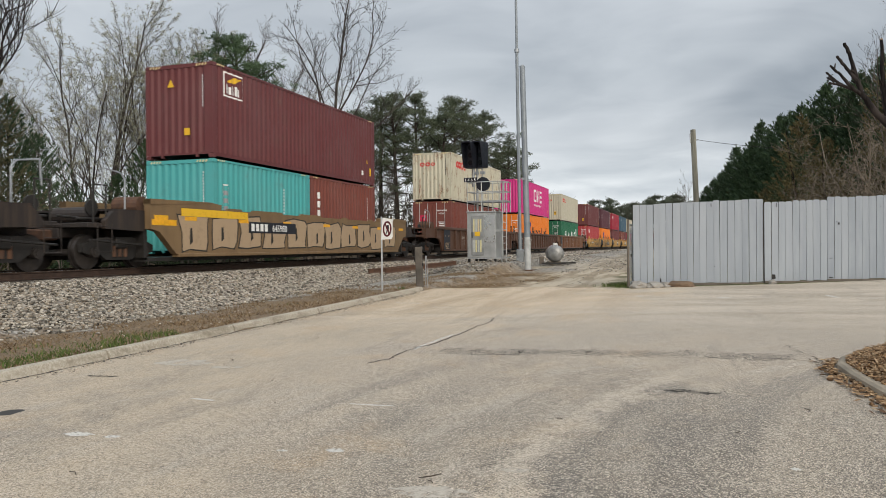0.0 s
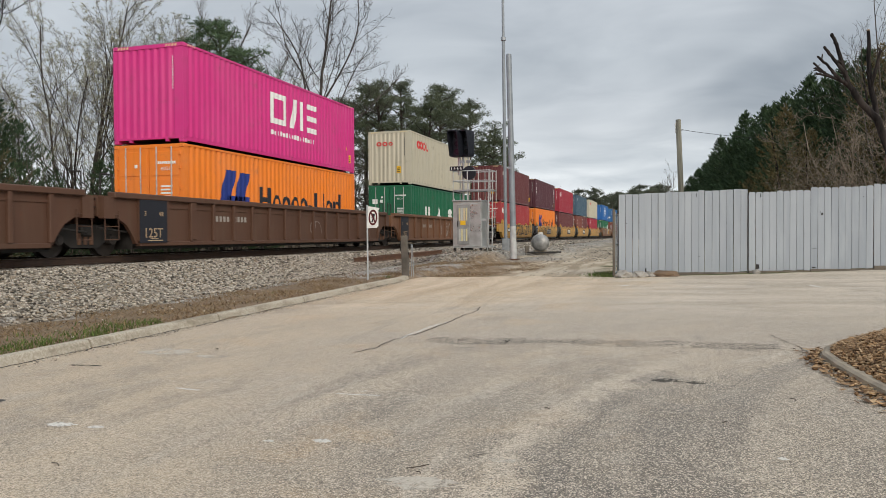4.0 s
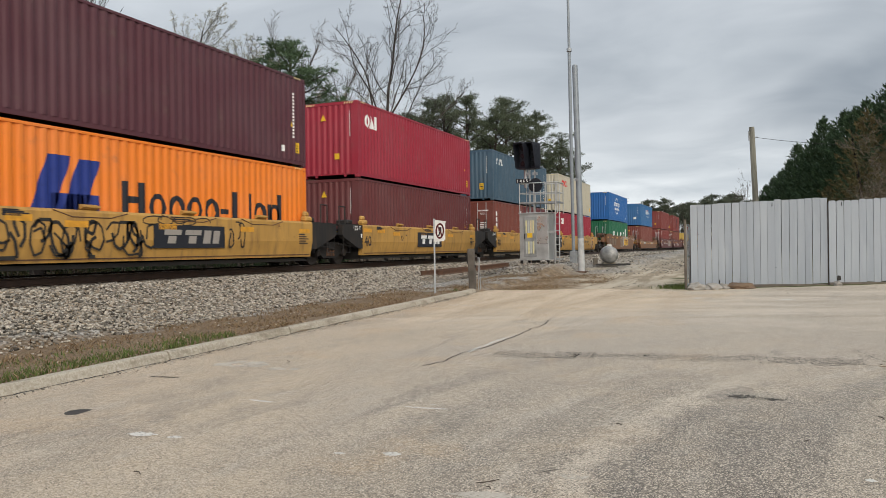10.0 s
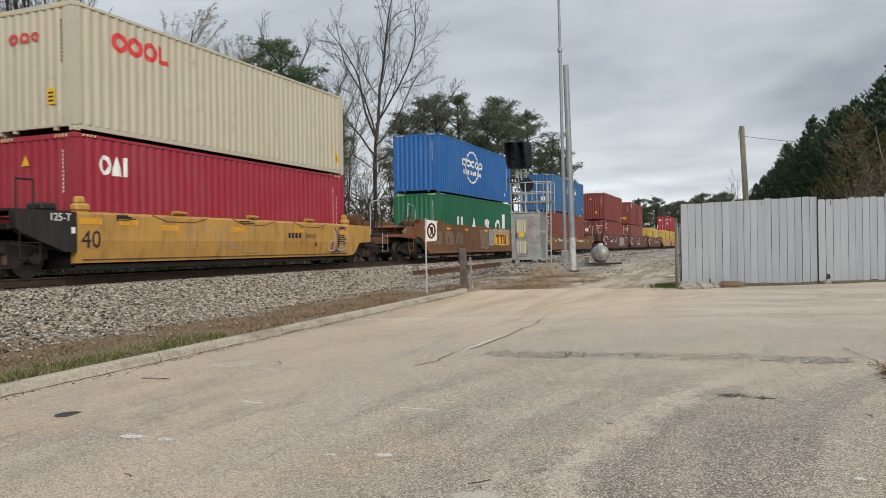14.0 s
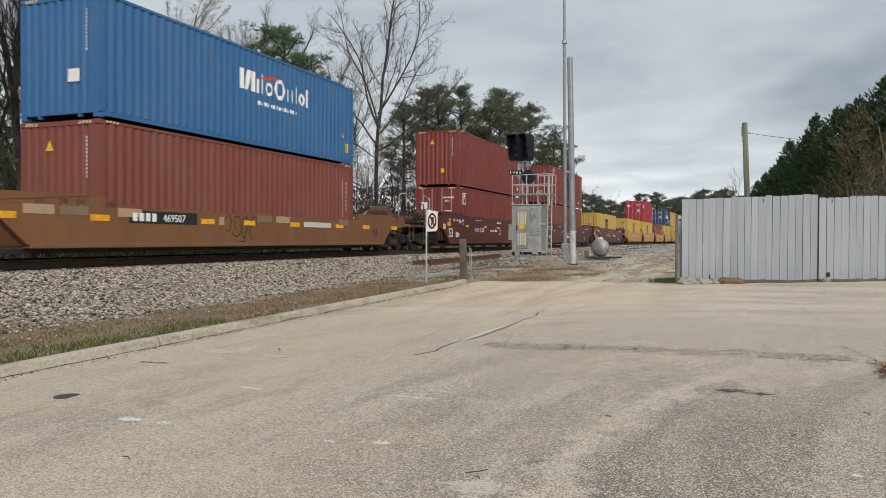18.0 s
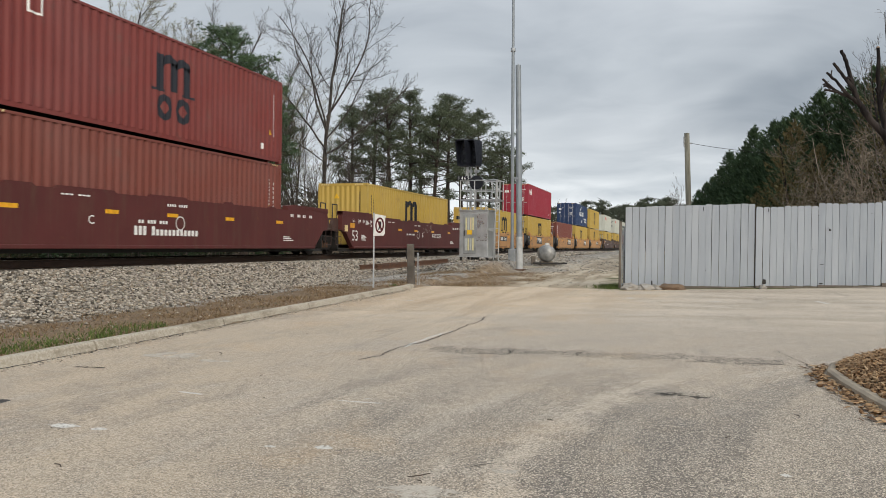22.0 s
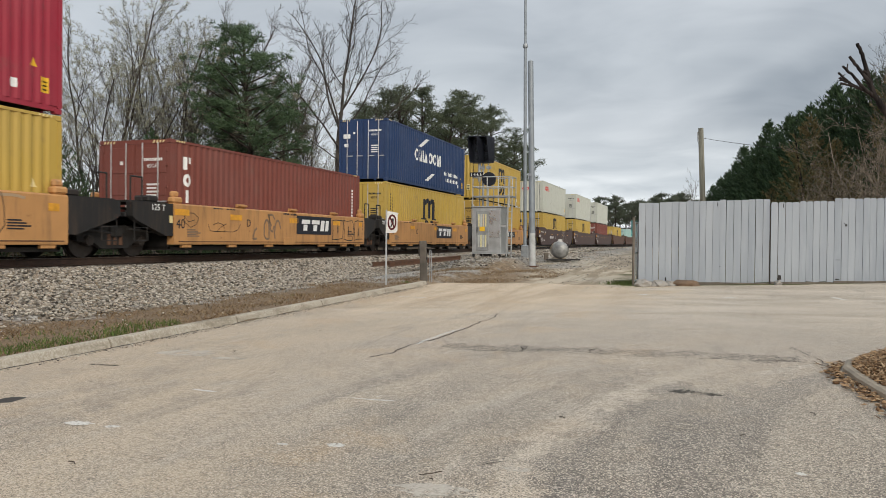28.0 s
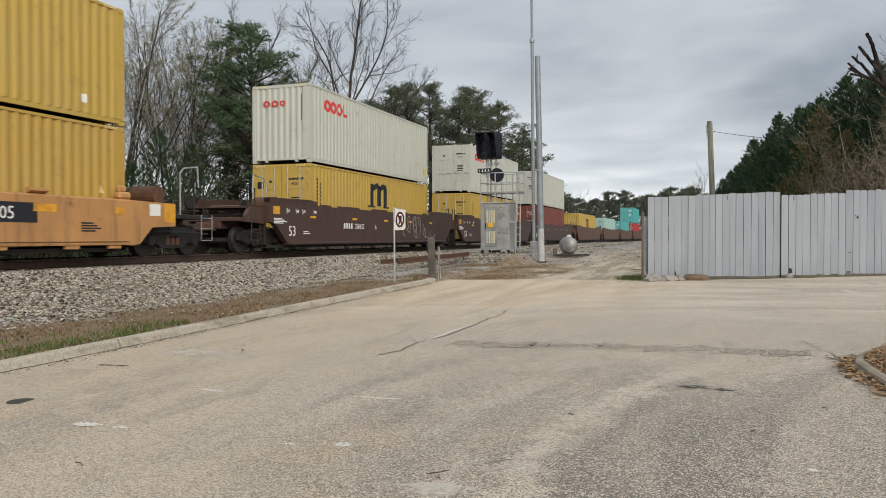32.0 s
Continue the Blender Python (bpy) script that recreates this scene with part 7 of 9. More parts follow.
M_MAST = plain("mast_grey_paint", (0.27, 0.30, 0.33), 0.5, 0.2, 0.2, 3.0)


def build_masts():
    a, b = Vector((-6.99, 33.05, ground_z(-6.99, 33.05))), Vector((-7.16, 33.0, 9.12))
    ob = thing("steel_mast", Matrix(), "tall grey steel mast with a white-painted foot", "mast")
    part("pole", rod(bmesh.new(), a + (b - a) * 0.165, b, 0.135, 16, 0.12), M_MAST, ob)
    part("painted_foot", rod(bmesh.new(), a - Vector((0, 0, 0.2)), a + (b - a) * 0.165, 0.145, 16, 0.137), plain("chalky_white_paint", (0.48, 0.49, 0.49), 0.7, 0.0, 0.25, 4), ob, "white-painted mast foot")
    part("base_plate", boxes((a.x - 0.24, a.x + 0.24, a.y - 0.24, a.y + 0.24, a.z - 0.03, a.z + 0.06), bevel=0.01), M_RUSTY, ob, "rusty base plate")
    part("cap", rod(bmesh.new(), b, b + Vector((0, 0, 0.06)), 0.10, 16, 0.05), M_STEEL, ob)
    part("bracket", boxes((-7.20, -7.05, 32.9, 33.05, 6.2, 6.3), (-7.22, -7.05, 32.9, 33.05, 4.1, 4.2)), M_STEEL, ob)
    a, b = Vector((-7.80, 35.12, ground_z(-7.80, 35.12))), Vector((-7.90, 35.05, 15.5))
    ob = thing("antenna_mast", Matrix(), "slender tall grey steel antenna mast with a collar joint", "mast")
    j = a + (b - a) * 0.655
    part("lower_pole", rod(bmesh.new(), a, j, 0.078, 14, 0.073), M_MAST, ob)
    part("upper_pole", rod(bmesh.new(), j, b, 0.062, 14, 0.055), M_MAST, ob)
    part("collar", rod(bmesh.new(), j - Vector((0, 0, 0.05)), j + Vector((0, 0, 0.1)), 0.115, 14), M_STEEL, ob)
    part("footing", boxes((a.x - 0.16, a.x + 0.16, a.y - 0.16, a.y + 0.16, a.z - 0.05, a.z + 0.55), bevel=0.02), M_STEEL, ob, "grey steel box footing")


build_masts()


def build_tank():
    x, y = -6.25, 35.5
    gz = ground_z(x, y)
    ob = thing("propane_tank", pose(x, y, gz, 0, 0, 14) @ Matrix.Scale(0.86, 4), "silver-grey domed propane tank on low supports", "gas tank")
    bm = bmesh.new()
    R, n = 0.455, 28
    rings = []
    prof = [(-0.95, 0.0)] + [(-0.95 + 0.28 * (1 - math.cos(k * math.pi / 16)), R * math.sin(k * math.pi / 16)) for k in range(1, 9)]
    prof += [(-a, r) for a, r in reversed(prof)]
    for a, r in prof:
        rings.append([bm.verts.new((r * math.cos(k * 6.2832 / n), a, 0.56 + r * math.sin(k * 6.2832 / n))) for k in range(n)])
    for r, s in zip(rings[:-1], rings[1:]):
        for k in range(n):
            bm.faces.new((r[k], r[(k + 1) % n], s[(k + 1) % n], s[k]))
    bmesh.ops.remove_doubles(bm, verts=bm.verts, dist=1e-4)
    bmesh.ops.recalc_face_normals(bm, faces=bm.faces)
    smooth(part("vessel", bm, plain("tank_silver", (0.30, 0.30, 0.295), 0.42, 0.35, 0.5, 3.0), ob, "silver tank shell"))
    part("valve_dome", rod(bmesh.new(), (0, -0.5, 0.98), (0, -0.5, 1.13), 0.15, 18, 0.11), plain("dome_pale", (0.6, 0.58, 0.54), 0.6), ob, "pale valve cover")
    for yy in (-0.55, 0.55):
        part("saddle", boxes((-0.3, 0.3, yy - 0.1, yy + 0.1, -0.06, 0.16)), M_CONCRETE, ob)
    part("skid", boxes((-0.75, 0.55, -0.95, -0.8, 0.0, 0.09), (-0.5, 1.1, -0.4, -0.25, 0.0, 0.08)), M_DARK, ob, "dark timber skid")
    part("regulator_box", boxes((-0.85, -0.62, -0.7, -0.45, 0.0, 0.42), bevel=0.02), M_OLDWOOD, ob)
    s = part("concrete_slab", boxes((-7.0, -6.1, 33.9, 34.2, ground_z(-6.5, 34) - 0.02, ground_z(-6.5, 34) + 0.05)), M_CONCRETE, None)
    tagged(s, "pale concrete slab lying in gravel", "slab")


build_tank()


def build_pole():
    x, y = 0.2, 45.0
    ob = thing("utility_pole", pose(x, y, ground_z(x, y), 0, -2.2, 0), "weathered wooden utility pole", "utility pole")
    h = 7.25
    n = Nodes("pole_wood", 0.9, 0.0, 0.2)
    g = n.noise(6, 5, 0.6, stretch=(1, 1, 0.06))
    n.color(n.mix(n.span(g, 0.35, 0.65), (0.15, 0.145, 0.12), (0.33, 0.32, 0.27)))
    part("shaft", rod(bmesh.new(), (0, 0, -0.4), (0, 0, h), 0.165, 16, 0.14), n.m, ob)
    part("insulator", rods([((-0.16, -0.05, h - 0.75), (-0.16, -0.05, h - 0.2))], 0.03, 8), M_STEEL, ob)
    part("bracket", boxes((0.12, 0.26, -0.03, 0.03, h - 0.62, h - 0.55)), M_STEEL, ob)
    a, b = Vector((0.2, 45.0, 6.95)), Vector((13.5, 36.0, 5.6))
    pts = []
    for k in range(25):
        f = k / 24
        p = a + (b - a) * f
        p.z -= 1.3 * 4 * f * (1 - f) * 0.5
        pts.append(p)
    w = part("overhead_wire", rods(list(zip(pts[:-1], pts[1:])), 0.012, 5), M_DARK, None)
    tagged(w, "thin sagging overhead wire", "wire")


build_pole()

# ---- trees ----
def bark(name, lo, hi):
    n = Nodes(name, 0.95, 0.0, 0.2)
    g = n.noise(9, 5, 0.65, stretch=(1, 1, 0.2))
    n.color(n.mix(n.span(g, 0.35, 0.65), lo, hi))
    return n.bump(g, 0.5, 0.02).m


def leaf(name, lo, hi, rough=0.75):
    n = Nodes(name, rough, 0.0, 0.25)
    r = n.random(island=True)
    w = n.noise(0.35, 3)
    n.color(n.mix(n.span(w, 0.3, 0.7, 0.0, 0.4), n.mix(r, lo, hi), dim(lo, 0.6)))
    return n.m


M_BARK = bark("grey_bark", (0.048, 0.041, 0.036), (0.145, 0.125, 0.108))
M_DARKBARK = bark("brown_grey_bark", (0.028, 0.024, 0.022), (0.095, 0.082, 0.072))
M_BRUSH = bark("pale_brush_bark", (0.10, 0.080, 0.062), (0.27, 0.225, 0.18))
M_BARKDARK = bark("dark_bark", (0.014, 0.012, 0.012), (0.050, 0.042, 0.039))
M_TANGLE = bark("brown_twig_bark", (0.045, 0.034, 0.026), (0.13, 0.10, 0.078))
M_PINEBARK = bark("pine_bark", (0.022, 0.018, 0.016), (0.075, 0.060, 0.050))
M_NEEDLE = leaf("pine_needles", (0.050, 0.066, 0.040), (0.14, 0.165, 0.098))
M_NEEDLE2 = leaf("bright_pine_needles", (0.042, 0.074, 0.040), (0.125, 0.190, 0.092))
M_CEDAR = leaf("cypress_leaves", (0.026, 0.050, 0.026), (0.082, 0.130, 0.060))
M_RUSTLEAF = leaf("brown_cypress_leaves", (0.085, 0.070, 0.032), (0.205, 0.165, 0.075))
M_OLIVE_LEAF = leaf("olive_cypress_leaves", (0.075, 0.078, 0.030), (0.21, 0.20, 0.075))
M_DULLCEDAR = leaf("dull_cedar_leaves", (0.045, 0.050, 0.026), (0.135, 0.125, 0.062))
M_BUD = leaf("pale_buds", (0.21, 0.21, 0.135), (0.45, 0.43, 0.30))
# needles for the far pines, greyed to put distance haze into the colour
M_HAZEGREEN = leaf("hazed_pine_needles", (0.060, 0.074, 0.052), (0.125, 0.142, 0.095))


class Tubes:
    """Tapered branch tubes gathered in plain lists."""

    def __init__(self):
        self.v, self.f = [], []

    def add(self, pts, r0, r1, sides):
        last, u = None, None
        n = len(pts)
        for k, p in enumerate(pts):
            d = (pts[min(k + 1, n - 1)] - pts[max(k - 1, 0)]).normalized()
            u = d.orthogonal() if u is None else u - d * u.dot(d)
            u = u.normalized()
            w = d.cross(u)
            r = r0 + (r1 - r0) * k / max(n - 1, 1)
            i = len(self.v)
            for s in range(sides):
                a = 6.28319 * s / sides
                self.v.append(tuple(p + (u * math.cos(a) + w * math.sin(a)) * r))
            if last is not None:
                self.f += [(last + s, last + (s + 1) % sides, i + (s + 1) % sides, i + s) for s in range(sides)]
            last = i

    def mesh(self, name):
        return raw_mesh(name, self.v, self.f)


def limb(rng, start, way, length, r0, r1, tubes, sides, wander=0.16, lift=0.05, steps=5):
    pts, p, d = [start], start.copy(), way.normalized()
    for _ in range(steps):
        d = (d + Vector((rng.gauss(0, wander), rng.gauss(0, wander), rng.gauss(0, wander) + lift))).normalized()
        p = p + d * length / steps
        pts.append(p.copy())
    tubes.add(pts, r0, r1, sides)
    return pts, d


def bare_tree(seed, height, spread=0.5, trunk=0.2, fork=0.35, levels=5, twigs=1.0, stems=1, rise=0.09):
    """A leafless tree: trunk and limb meshes, and a list of twig ends."""
    rng = random.Random(seed)
    wood, fine, tips = Tubes(), Tubes(), []

    def grow(p, d, length, r, level):
        last = level >= levels
        t = fine if level >= levels - 1 else wood
        sides = 7 if level == 0 else 5 if level < levels - 1 else 3
        r = max(r, 0.0095)
        pts, d2 = limb(rng, p, d, length, r, max(r * (0.35 if last else 0.62), 0.0055), t, sides, 0.03 if level == 0 else 0.07 + 0.02 * level, 0.0 if level == 0 else rise, 6 if level < 2 else 2 if last else 3)
        if last:
            tips.append(pts[-1])
            tips.append(pts[-2])
            return
        kids = rng.randint(3, 4) if level < 2 else rng.randint(3, 5)
        if level >= levels - 2:
            kids = max(2, round(kids * twigs))
        for k in range(kids):
            f = 1.0 if k == 0 else rng.uniform(0.55 if level == 0 else 0.3, 0.98)
            j = f * (len(pts) - 1)
            i = min(int(j), len(pts) - 2)
            q = pts[i].lerp(pts[i + 1], j - i)
            turn = k * 2.4 + rng.uniform(0, 6.28) * (k == 0)
            side = Vector((math.cos(turn + seed) + rng.gauss(0, 0.3), math.sin(turn + seed) + rng.gauss(0, 0.3), rng.gauss(0.25, 0.3))).normalized()
            nd = (d2 + side * spread * (0.45 if k == 0 else 1.1)).normalized()
            grow(q, nd, length * rng.uniform(0.58, 0.82), r * (0.66 if k == 0 else rng.uniform(0.42, 0.58)), level + 1)
    for s in range(stems):
        lean = Vector((rng.gauss(0, 0.05 + 0.12 * (stems > 1)), rng.gauss(0, 0.05 + 0.12 * (stems > 1)), 1))
        grow(Vector((rng.gauss(0, 0.15) * (stems > 1), rng.gauss(0, 0.15) * (stems > 1), -0.1)), lean, height * fork, trunk, 0)
    top = max(v[2] for v in fine.v)
    k = height / top
    for t in (wood, fine):
        t.v = [(a * k, b * k, c * k) for a, b, c in t.v]
    return wood.mesh("trunk"), fine.mesh("crown"), [p * k for p in tips]


def branchy(seed, height, stems=7, lean=0.45, fork=0.2, counts=(9, 6, 4), angle=0.55, ratio=0.46, trunk=0.18, lift=0.06, fine_r=0.006, limbs=(), wave=1.0, ratios=None):
    """A leafless tree of long rising stems with side branches and fine twigs: trunk mesh, twig mesh, twig ends."""
    rng = random.Random(seed)
    wood, fine, tips = Tubes(), Tubes(), []

    def grow(p, d, length, r, level):
        t = wood if level < 2 else fine
        end = max(r * (0.28 if level < 2 else 0.5), fine_r * 0.7)
        pts, _ = limb(rng, p, d, length, max(r, fine_r), end, t, (6, 4, 3, 3)[level], (0.06, 0.09, 0.11, 0.13)[level] * wave, (lift, lift * 0.9, 0.05, 0.03)[level], (9, 6, 4, 2)[level])
        if level == len(counts):
            tips.append(pts[-1])
            return
        n = counts[level]
        f0 = (0.22, 0.18, 0.15)[level]
        for k in range(n):
            f = f0 + (0.99 - f0) * (k + rng.random()) / n
            j = f * (len(pts) - 1)
            i = min(int(j), len(pts) - 2)
            q = pts[i].lerp(pts[i + 1], j - i)
            way = (pts[i + 1] - pts[i]).normalized()
            u = way.orthogonal().normalized()
            u = Matrix.Rotation(rng.uniform(0, 6.2832), 3, way) @ u
            c = angle * rng.uniform(0.65, 1.35)
            grow(q, way * math.cos(c) + u * math.sin(c), length * (ratios[level] if ratios else ratio) * (1.2 - 0.78 * f) * rng.uniform(0.7, 1.2), r * 0.42 * (1.15 - 0.75 * f), level + 1)
    base = Vector((0, 0, -0.1))
    if fork:
        pts, _ = limb(rng, base, Vector((rng.gauss(0, 0.03), rng.gauss(0, 0.03), 1)), height * fork, trunk, trunk * 0.72, wood, 8, 0.02, 0.0, 6)
        wood.add([Vector((0, 0, -0.25)), Vector((0, 0, 0.25))], trunk * 1.35, trunk * 1.02, 8)
        base = pts[-1]
    for z0, lx, ly, length, r in limbs:
        grow(Vector((0, 0, z0)), Vector((lx, ly, 1)), length, r, 0)
    for s in range(0 if limbs else stems):
        a = s * 2.4 + rng.uniform(-0.4, 0.4)
        l = lean * (0.15 + 0.85 * s / max(stems - 1, 1)) * rng.uniform(0.8, 1.2)
        d = Vector((math.cos(a) * l, math.sin(a) * l, 1))
        q = base + Vector((math.cos(a), math.sin(a), 0)) * 0.12 * (fork == 0) - Vector((0, 0, rng.uniform(0, 0.12) * height * (fork > 0) * (s > 0)))
        grow(q, d, (height - base.z) * (1.0 - 0.22 * s / stems) * rng.uniform(0.9, 1.05), trunk * (0.6 if fork else 0.75) * (1.0 if s == 0 else rng.uniform(0.45, 0.8)), 0)
    top = max(v[2] for v in fine.v)
    k = height / top
    for t in (wood, fine):
        t.v = [(a * k, b * k, c * k) for a, b, c in t.v]
    return wood.mesh("trunk"), fine.mesh("crown"), [p * k for p in tips]


def tufts(name, spots, size, rng, per=7, flat=1.0, up=0.3):
    """Needle sprays: small thin three-cornered leaves fanned round each spot (point, scale)."""
    verts, faces = [], []
    for p, s in spots:
        for _ in range(per):
            d = Vector((rng.gauss(0, 1), rng.gauss(0, 1), rng.gauss(up, 0.75) * flat)).normalized()
            l = size * s * rng.uniform(0.6, 1.2)
            w = d.cross(Vector((rng.gauss(0, 1), rng.gauss(0, 1), rng.gauss(0, 1)))).normalized() * l * rng.uniform(0.05, 0.10)
            k = len(verts)
            q = p + Vector((rng.gauss(0, 0.25), rng.gauss(0, 0.25), rng.gauss(0, 0.2))) * size * s
            verts += [tuple(q + w), tuple(q + d * l), tuple(q - w)]
            faces.append((k, k + 1, k + 2))
    return raw_mesh(name, verts, faces)


def pine(seed, height, crown=0.62, width=0.24, density=1.0, size=0.42, ragged=0.5, per=8, pads=False, thin=0.0, dome=2.4):
    """A pine: straight trunk, whorled limbs, needle tufts gathered in clumps along the limbs."""
    rng = random.Random(seed)
    wood = Tubes()
    lean = Vector((rng.gauss(0, 0.02), rng.gauss(0, 0.02), 1))
    pts, _ = limb(rng, Vector((0, 0, -0.1)), lean, height * 0.97, height * 0.018, height * 0.004, wood, 7, 0.015, 0.0, 12)
    spots = []
    n = int(40 * density)
    for k in range(n):
        f = 1 - crown * (k / n) ** 0.85 * 0.98
        j = min(f, 0.995) * (len(pts) - 1)
        i = min(int(j), len(pts) - 2)
        p = pts[i].lerp(pts[i + 1], j - i)
        a = k * 2.4 + rng.uniform(-0.5, 0.5)
        g = (1 - f) / crown
        reach = height * width * (0.16 + 0.84 * min(1, g * dome) ** 0.75 * (1 - 0.35 * max(0, g - 0.6))) * rng.uniform(1 - ragged, 1.15)
        d = Vector((math.cos(a), math.sin(a), 0.55 - 0.55 * g + rng.uniform(-0.1, 0.15)))
        if g > 0.75 and rng.random() < 0.35:
            limb(rng, p, d, reach * 0.7, height * 0.003, height * 0.001, wood, 3, 0.15, 0.0)
            continue
        lp, _ = limb(rng, p, d, reach, height * 0.0042, height * 0.0012, wood, 4, 0.12, 0.03)
        if pads:
            for h in (0.62, 0.82, 1.0):
                c = lp[0].lerp(lp[-1], h) if h < 1 else lp[-1].copy()
                R = rng.uniform(0.3, 0.66) * (1.2 if h > 0.9 else 0.9)
                for _ in range(int(36 * R)):
                    a2, r2 = rng.uniform(0, 6.2832), R * math.sqrt(rng.random())
                    spots.append((c + Vector((math.cos(a2) * r2, math.sin(a2) * r2, rng.gauss(0.14, 0.11) - 0.15 * r2)), rng.uniform(0.7, 1.2)))
            continue
        m = max(int(reach / 0.30), 3)
        for s in range(m):
            h = 0.45 + 0.55 * (s + rng.random()) / m
            jj = min(h, 0.999) * (len(lp) - 1)
            ii = min(int(jj), len(lp) - 2)
            c = lp[ii].lerp(lp[ii + 1], jj - ii)
            o = Vector((rng.gauss(0, 1), rng.gauss(0, 1), rng.gauss(0.1, 0.45))) * 0.16 * reach ** 0.6
            if rng.random() < thin * max(0.0, g - 0.35) / 0.65:
                continue
            for _ in range(5):
                spots.append((c + o + Vector((rng.gauss(0, 0.22), rng.gauss(0, 0.22), rng.gauss(0.05, 0.09))), rng.uniform(0.7, 1.2)))
    for _ in range(26):
        spots.append((pts[-1] + Vector((rng.gauss(0, 0.2), rng.gauss(0, 0.2), rng.uniform(-0.8, 0.35))), 0.8))
    return wood.mesh("trunk"), tufts("crown", spots, size, rng, per)


def cypress(seed, height, width, fronds=150, leaves=34, size=0.30, gap=0.0, point=1.0):
    """A pointed evergreen: rising fronds of small sprays round a trunk, with a jagged outline and a thin leader."""
    rng = random.Random(seed)
    wood = Tubes()
    limb(rng, Vector((0, 0, -0.1)), Vector((0, 0, 1)), height * 0.92, 0.14, 0.012, wood, 6, 0.02, 0, 8)
    verts, faces = [], []

    def spray_leaf(p, d, l, k):
        w = d.cross(Vector((rng.gauss(0, 1), rng.gauss(0, 1), rng.gauss(0, 1)))).normalized() * l * k
        n = len(verts)
        verts.extend((tuple(p + w), tuple(p + d * l), tuple(p - w)))
        faces.append((n, n + 1, n + 2))
    for n in range(fronds):
        f = ((n + rng.random()) / fronds) ** 1.1
        if rng.random() < gap:
            continue
        a = n * 2.4 + rng.uniform(-0.6, 0.6)
        reach = width * ((1 - f) ** point * rng.uniform(0.55, 1.25) + 0.035)
        out = Vector((math.cos(a), math.sin(a), 0))
        rise = 0.35 + 0.5 * f + rng.uniform(-0.15, 0.25)
        p0 = Vector((0, 0, 0.15 + f * height * 0.95))
        side = Vector((-out.y, out.x, 0))
        for _ in range(int(leaves * (0.16 + 1.1 * (1 - f)))):
            h = 0.25 + 0.75 * rng.random() ** 0.6
            spread = reach * 0.20 * (1.08 - h) + 0.035
            p = p0 + (out + Vector((0, 0, rise * h))) * reach * h + side * rng.gauss(0, spread) + Vector((0, 0, rng.gauss(0, spread * 0.6)))
            d = (out + Vector((rng.gauss(0, 0.45), rng.gauss(0, 0.45), rise + 0.35 + rng.gauss(0, 0.4)))).normalized()
            spray_leaf(p, d, size * rng.uniform(0.6, 1.4), rng.uniform(0.10, 0.22))
    for k in range(60):
        f = rng.uniform(0.9, 1.0)
        d = Vector((rng.gauss(0, 0.6), rng.gauss(0, 0.6), 1)).normalized()
        spray_leaf(Vector((rng.gauss(0, 0.03), rng.gauss(0, 0.03), height * f)), d, size * rng.uniform(0.8, 1.4), 0.12)
    return wood.mesh("trunk"), raw_mesh("crown", verts, faces)


def plant(name, meshes, bearing, dist, label, category, turn=0.0, scale=(1, 1, 1), group="", sink=0.1):
    """A tree at a bearing (degrees left of the track's line) and distance from the standpoint. meshes: (part name, mesh, material)."""
    a = radians(bearing)
    x, y = -math.sin(a) * dist, math.cos(a) * dist
    ob = thing(name, Matrix.Translation((x, y, ground_z(x, y) - sink)) @ Matrix.Rotation(radians(turn), 4, "Z"), label, category, group)
    for pn, me, mat in meshes:
        o = hang(pn, me, mat, ob)
        o.matrix_basis = Matrix.Diagonal((*scale, 1))
    return ob


def buds(name, tips, rng, share, size):
    spots = [(p, rng.uniform(0.6, 1.2)) for p in tips if rng.random() < share]
    return tufts(name, spots, size, rng, 6)


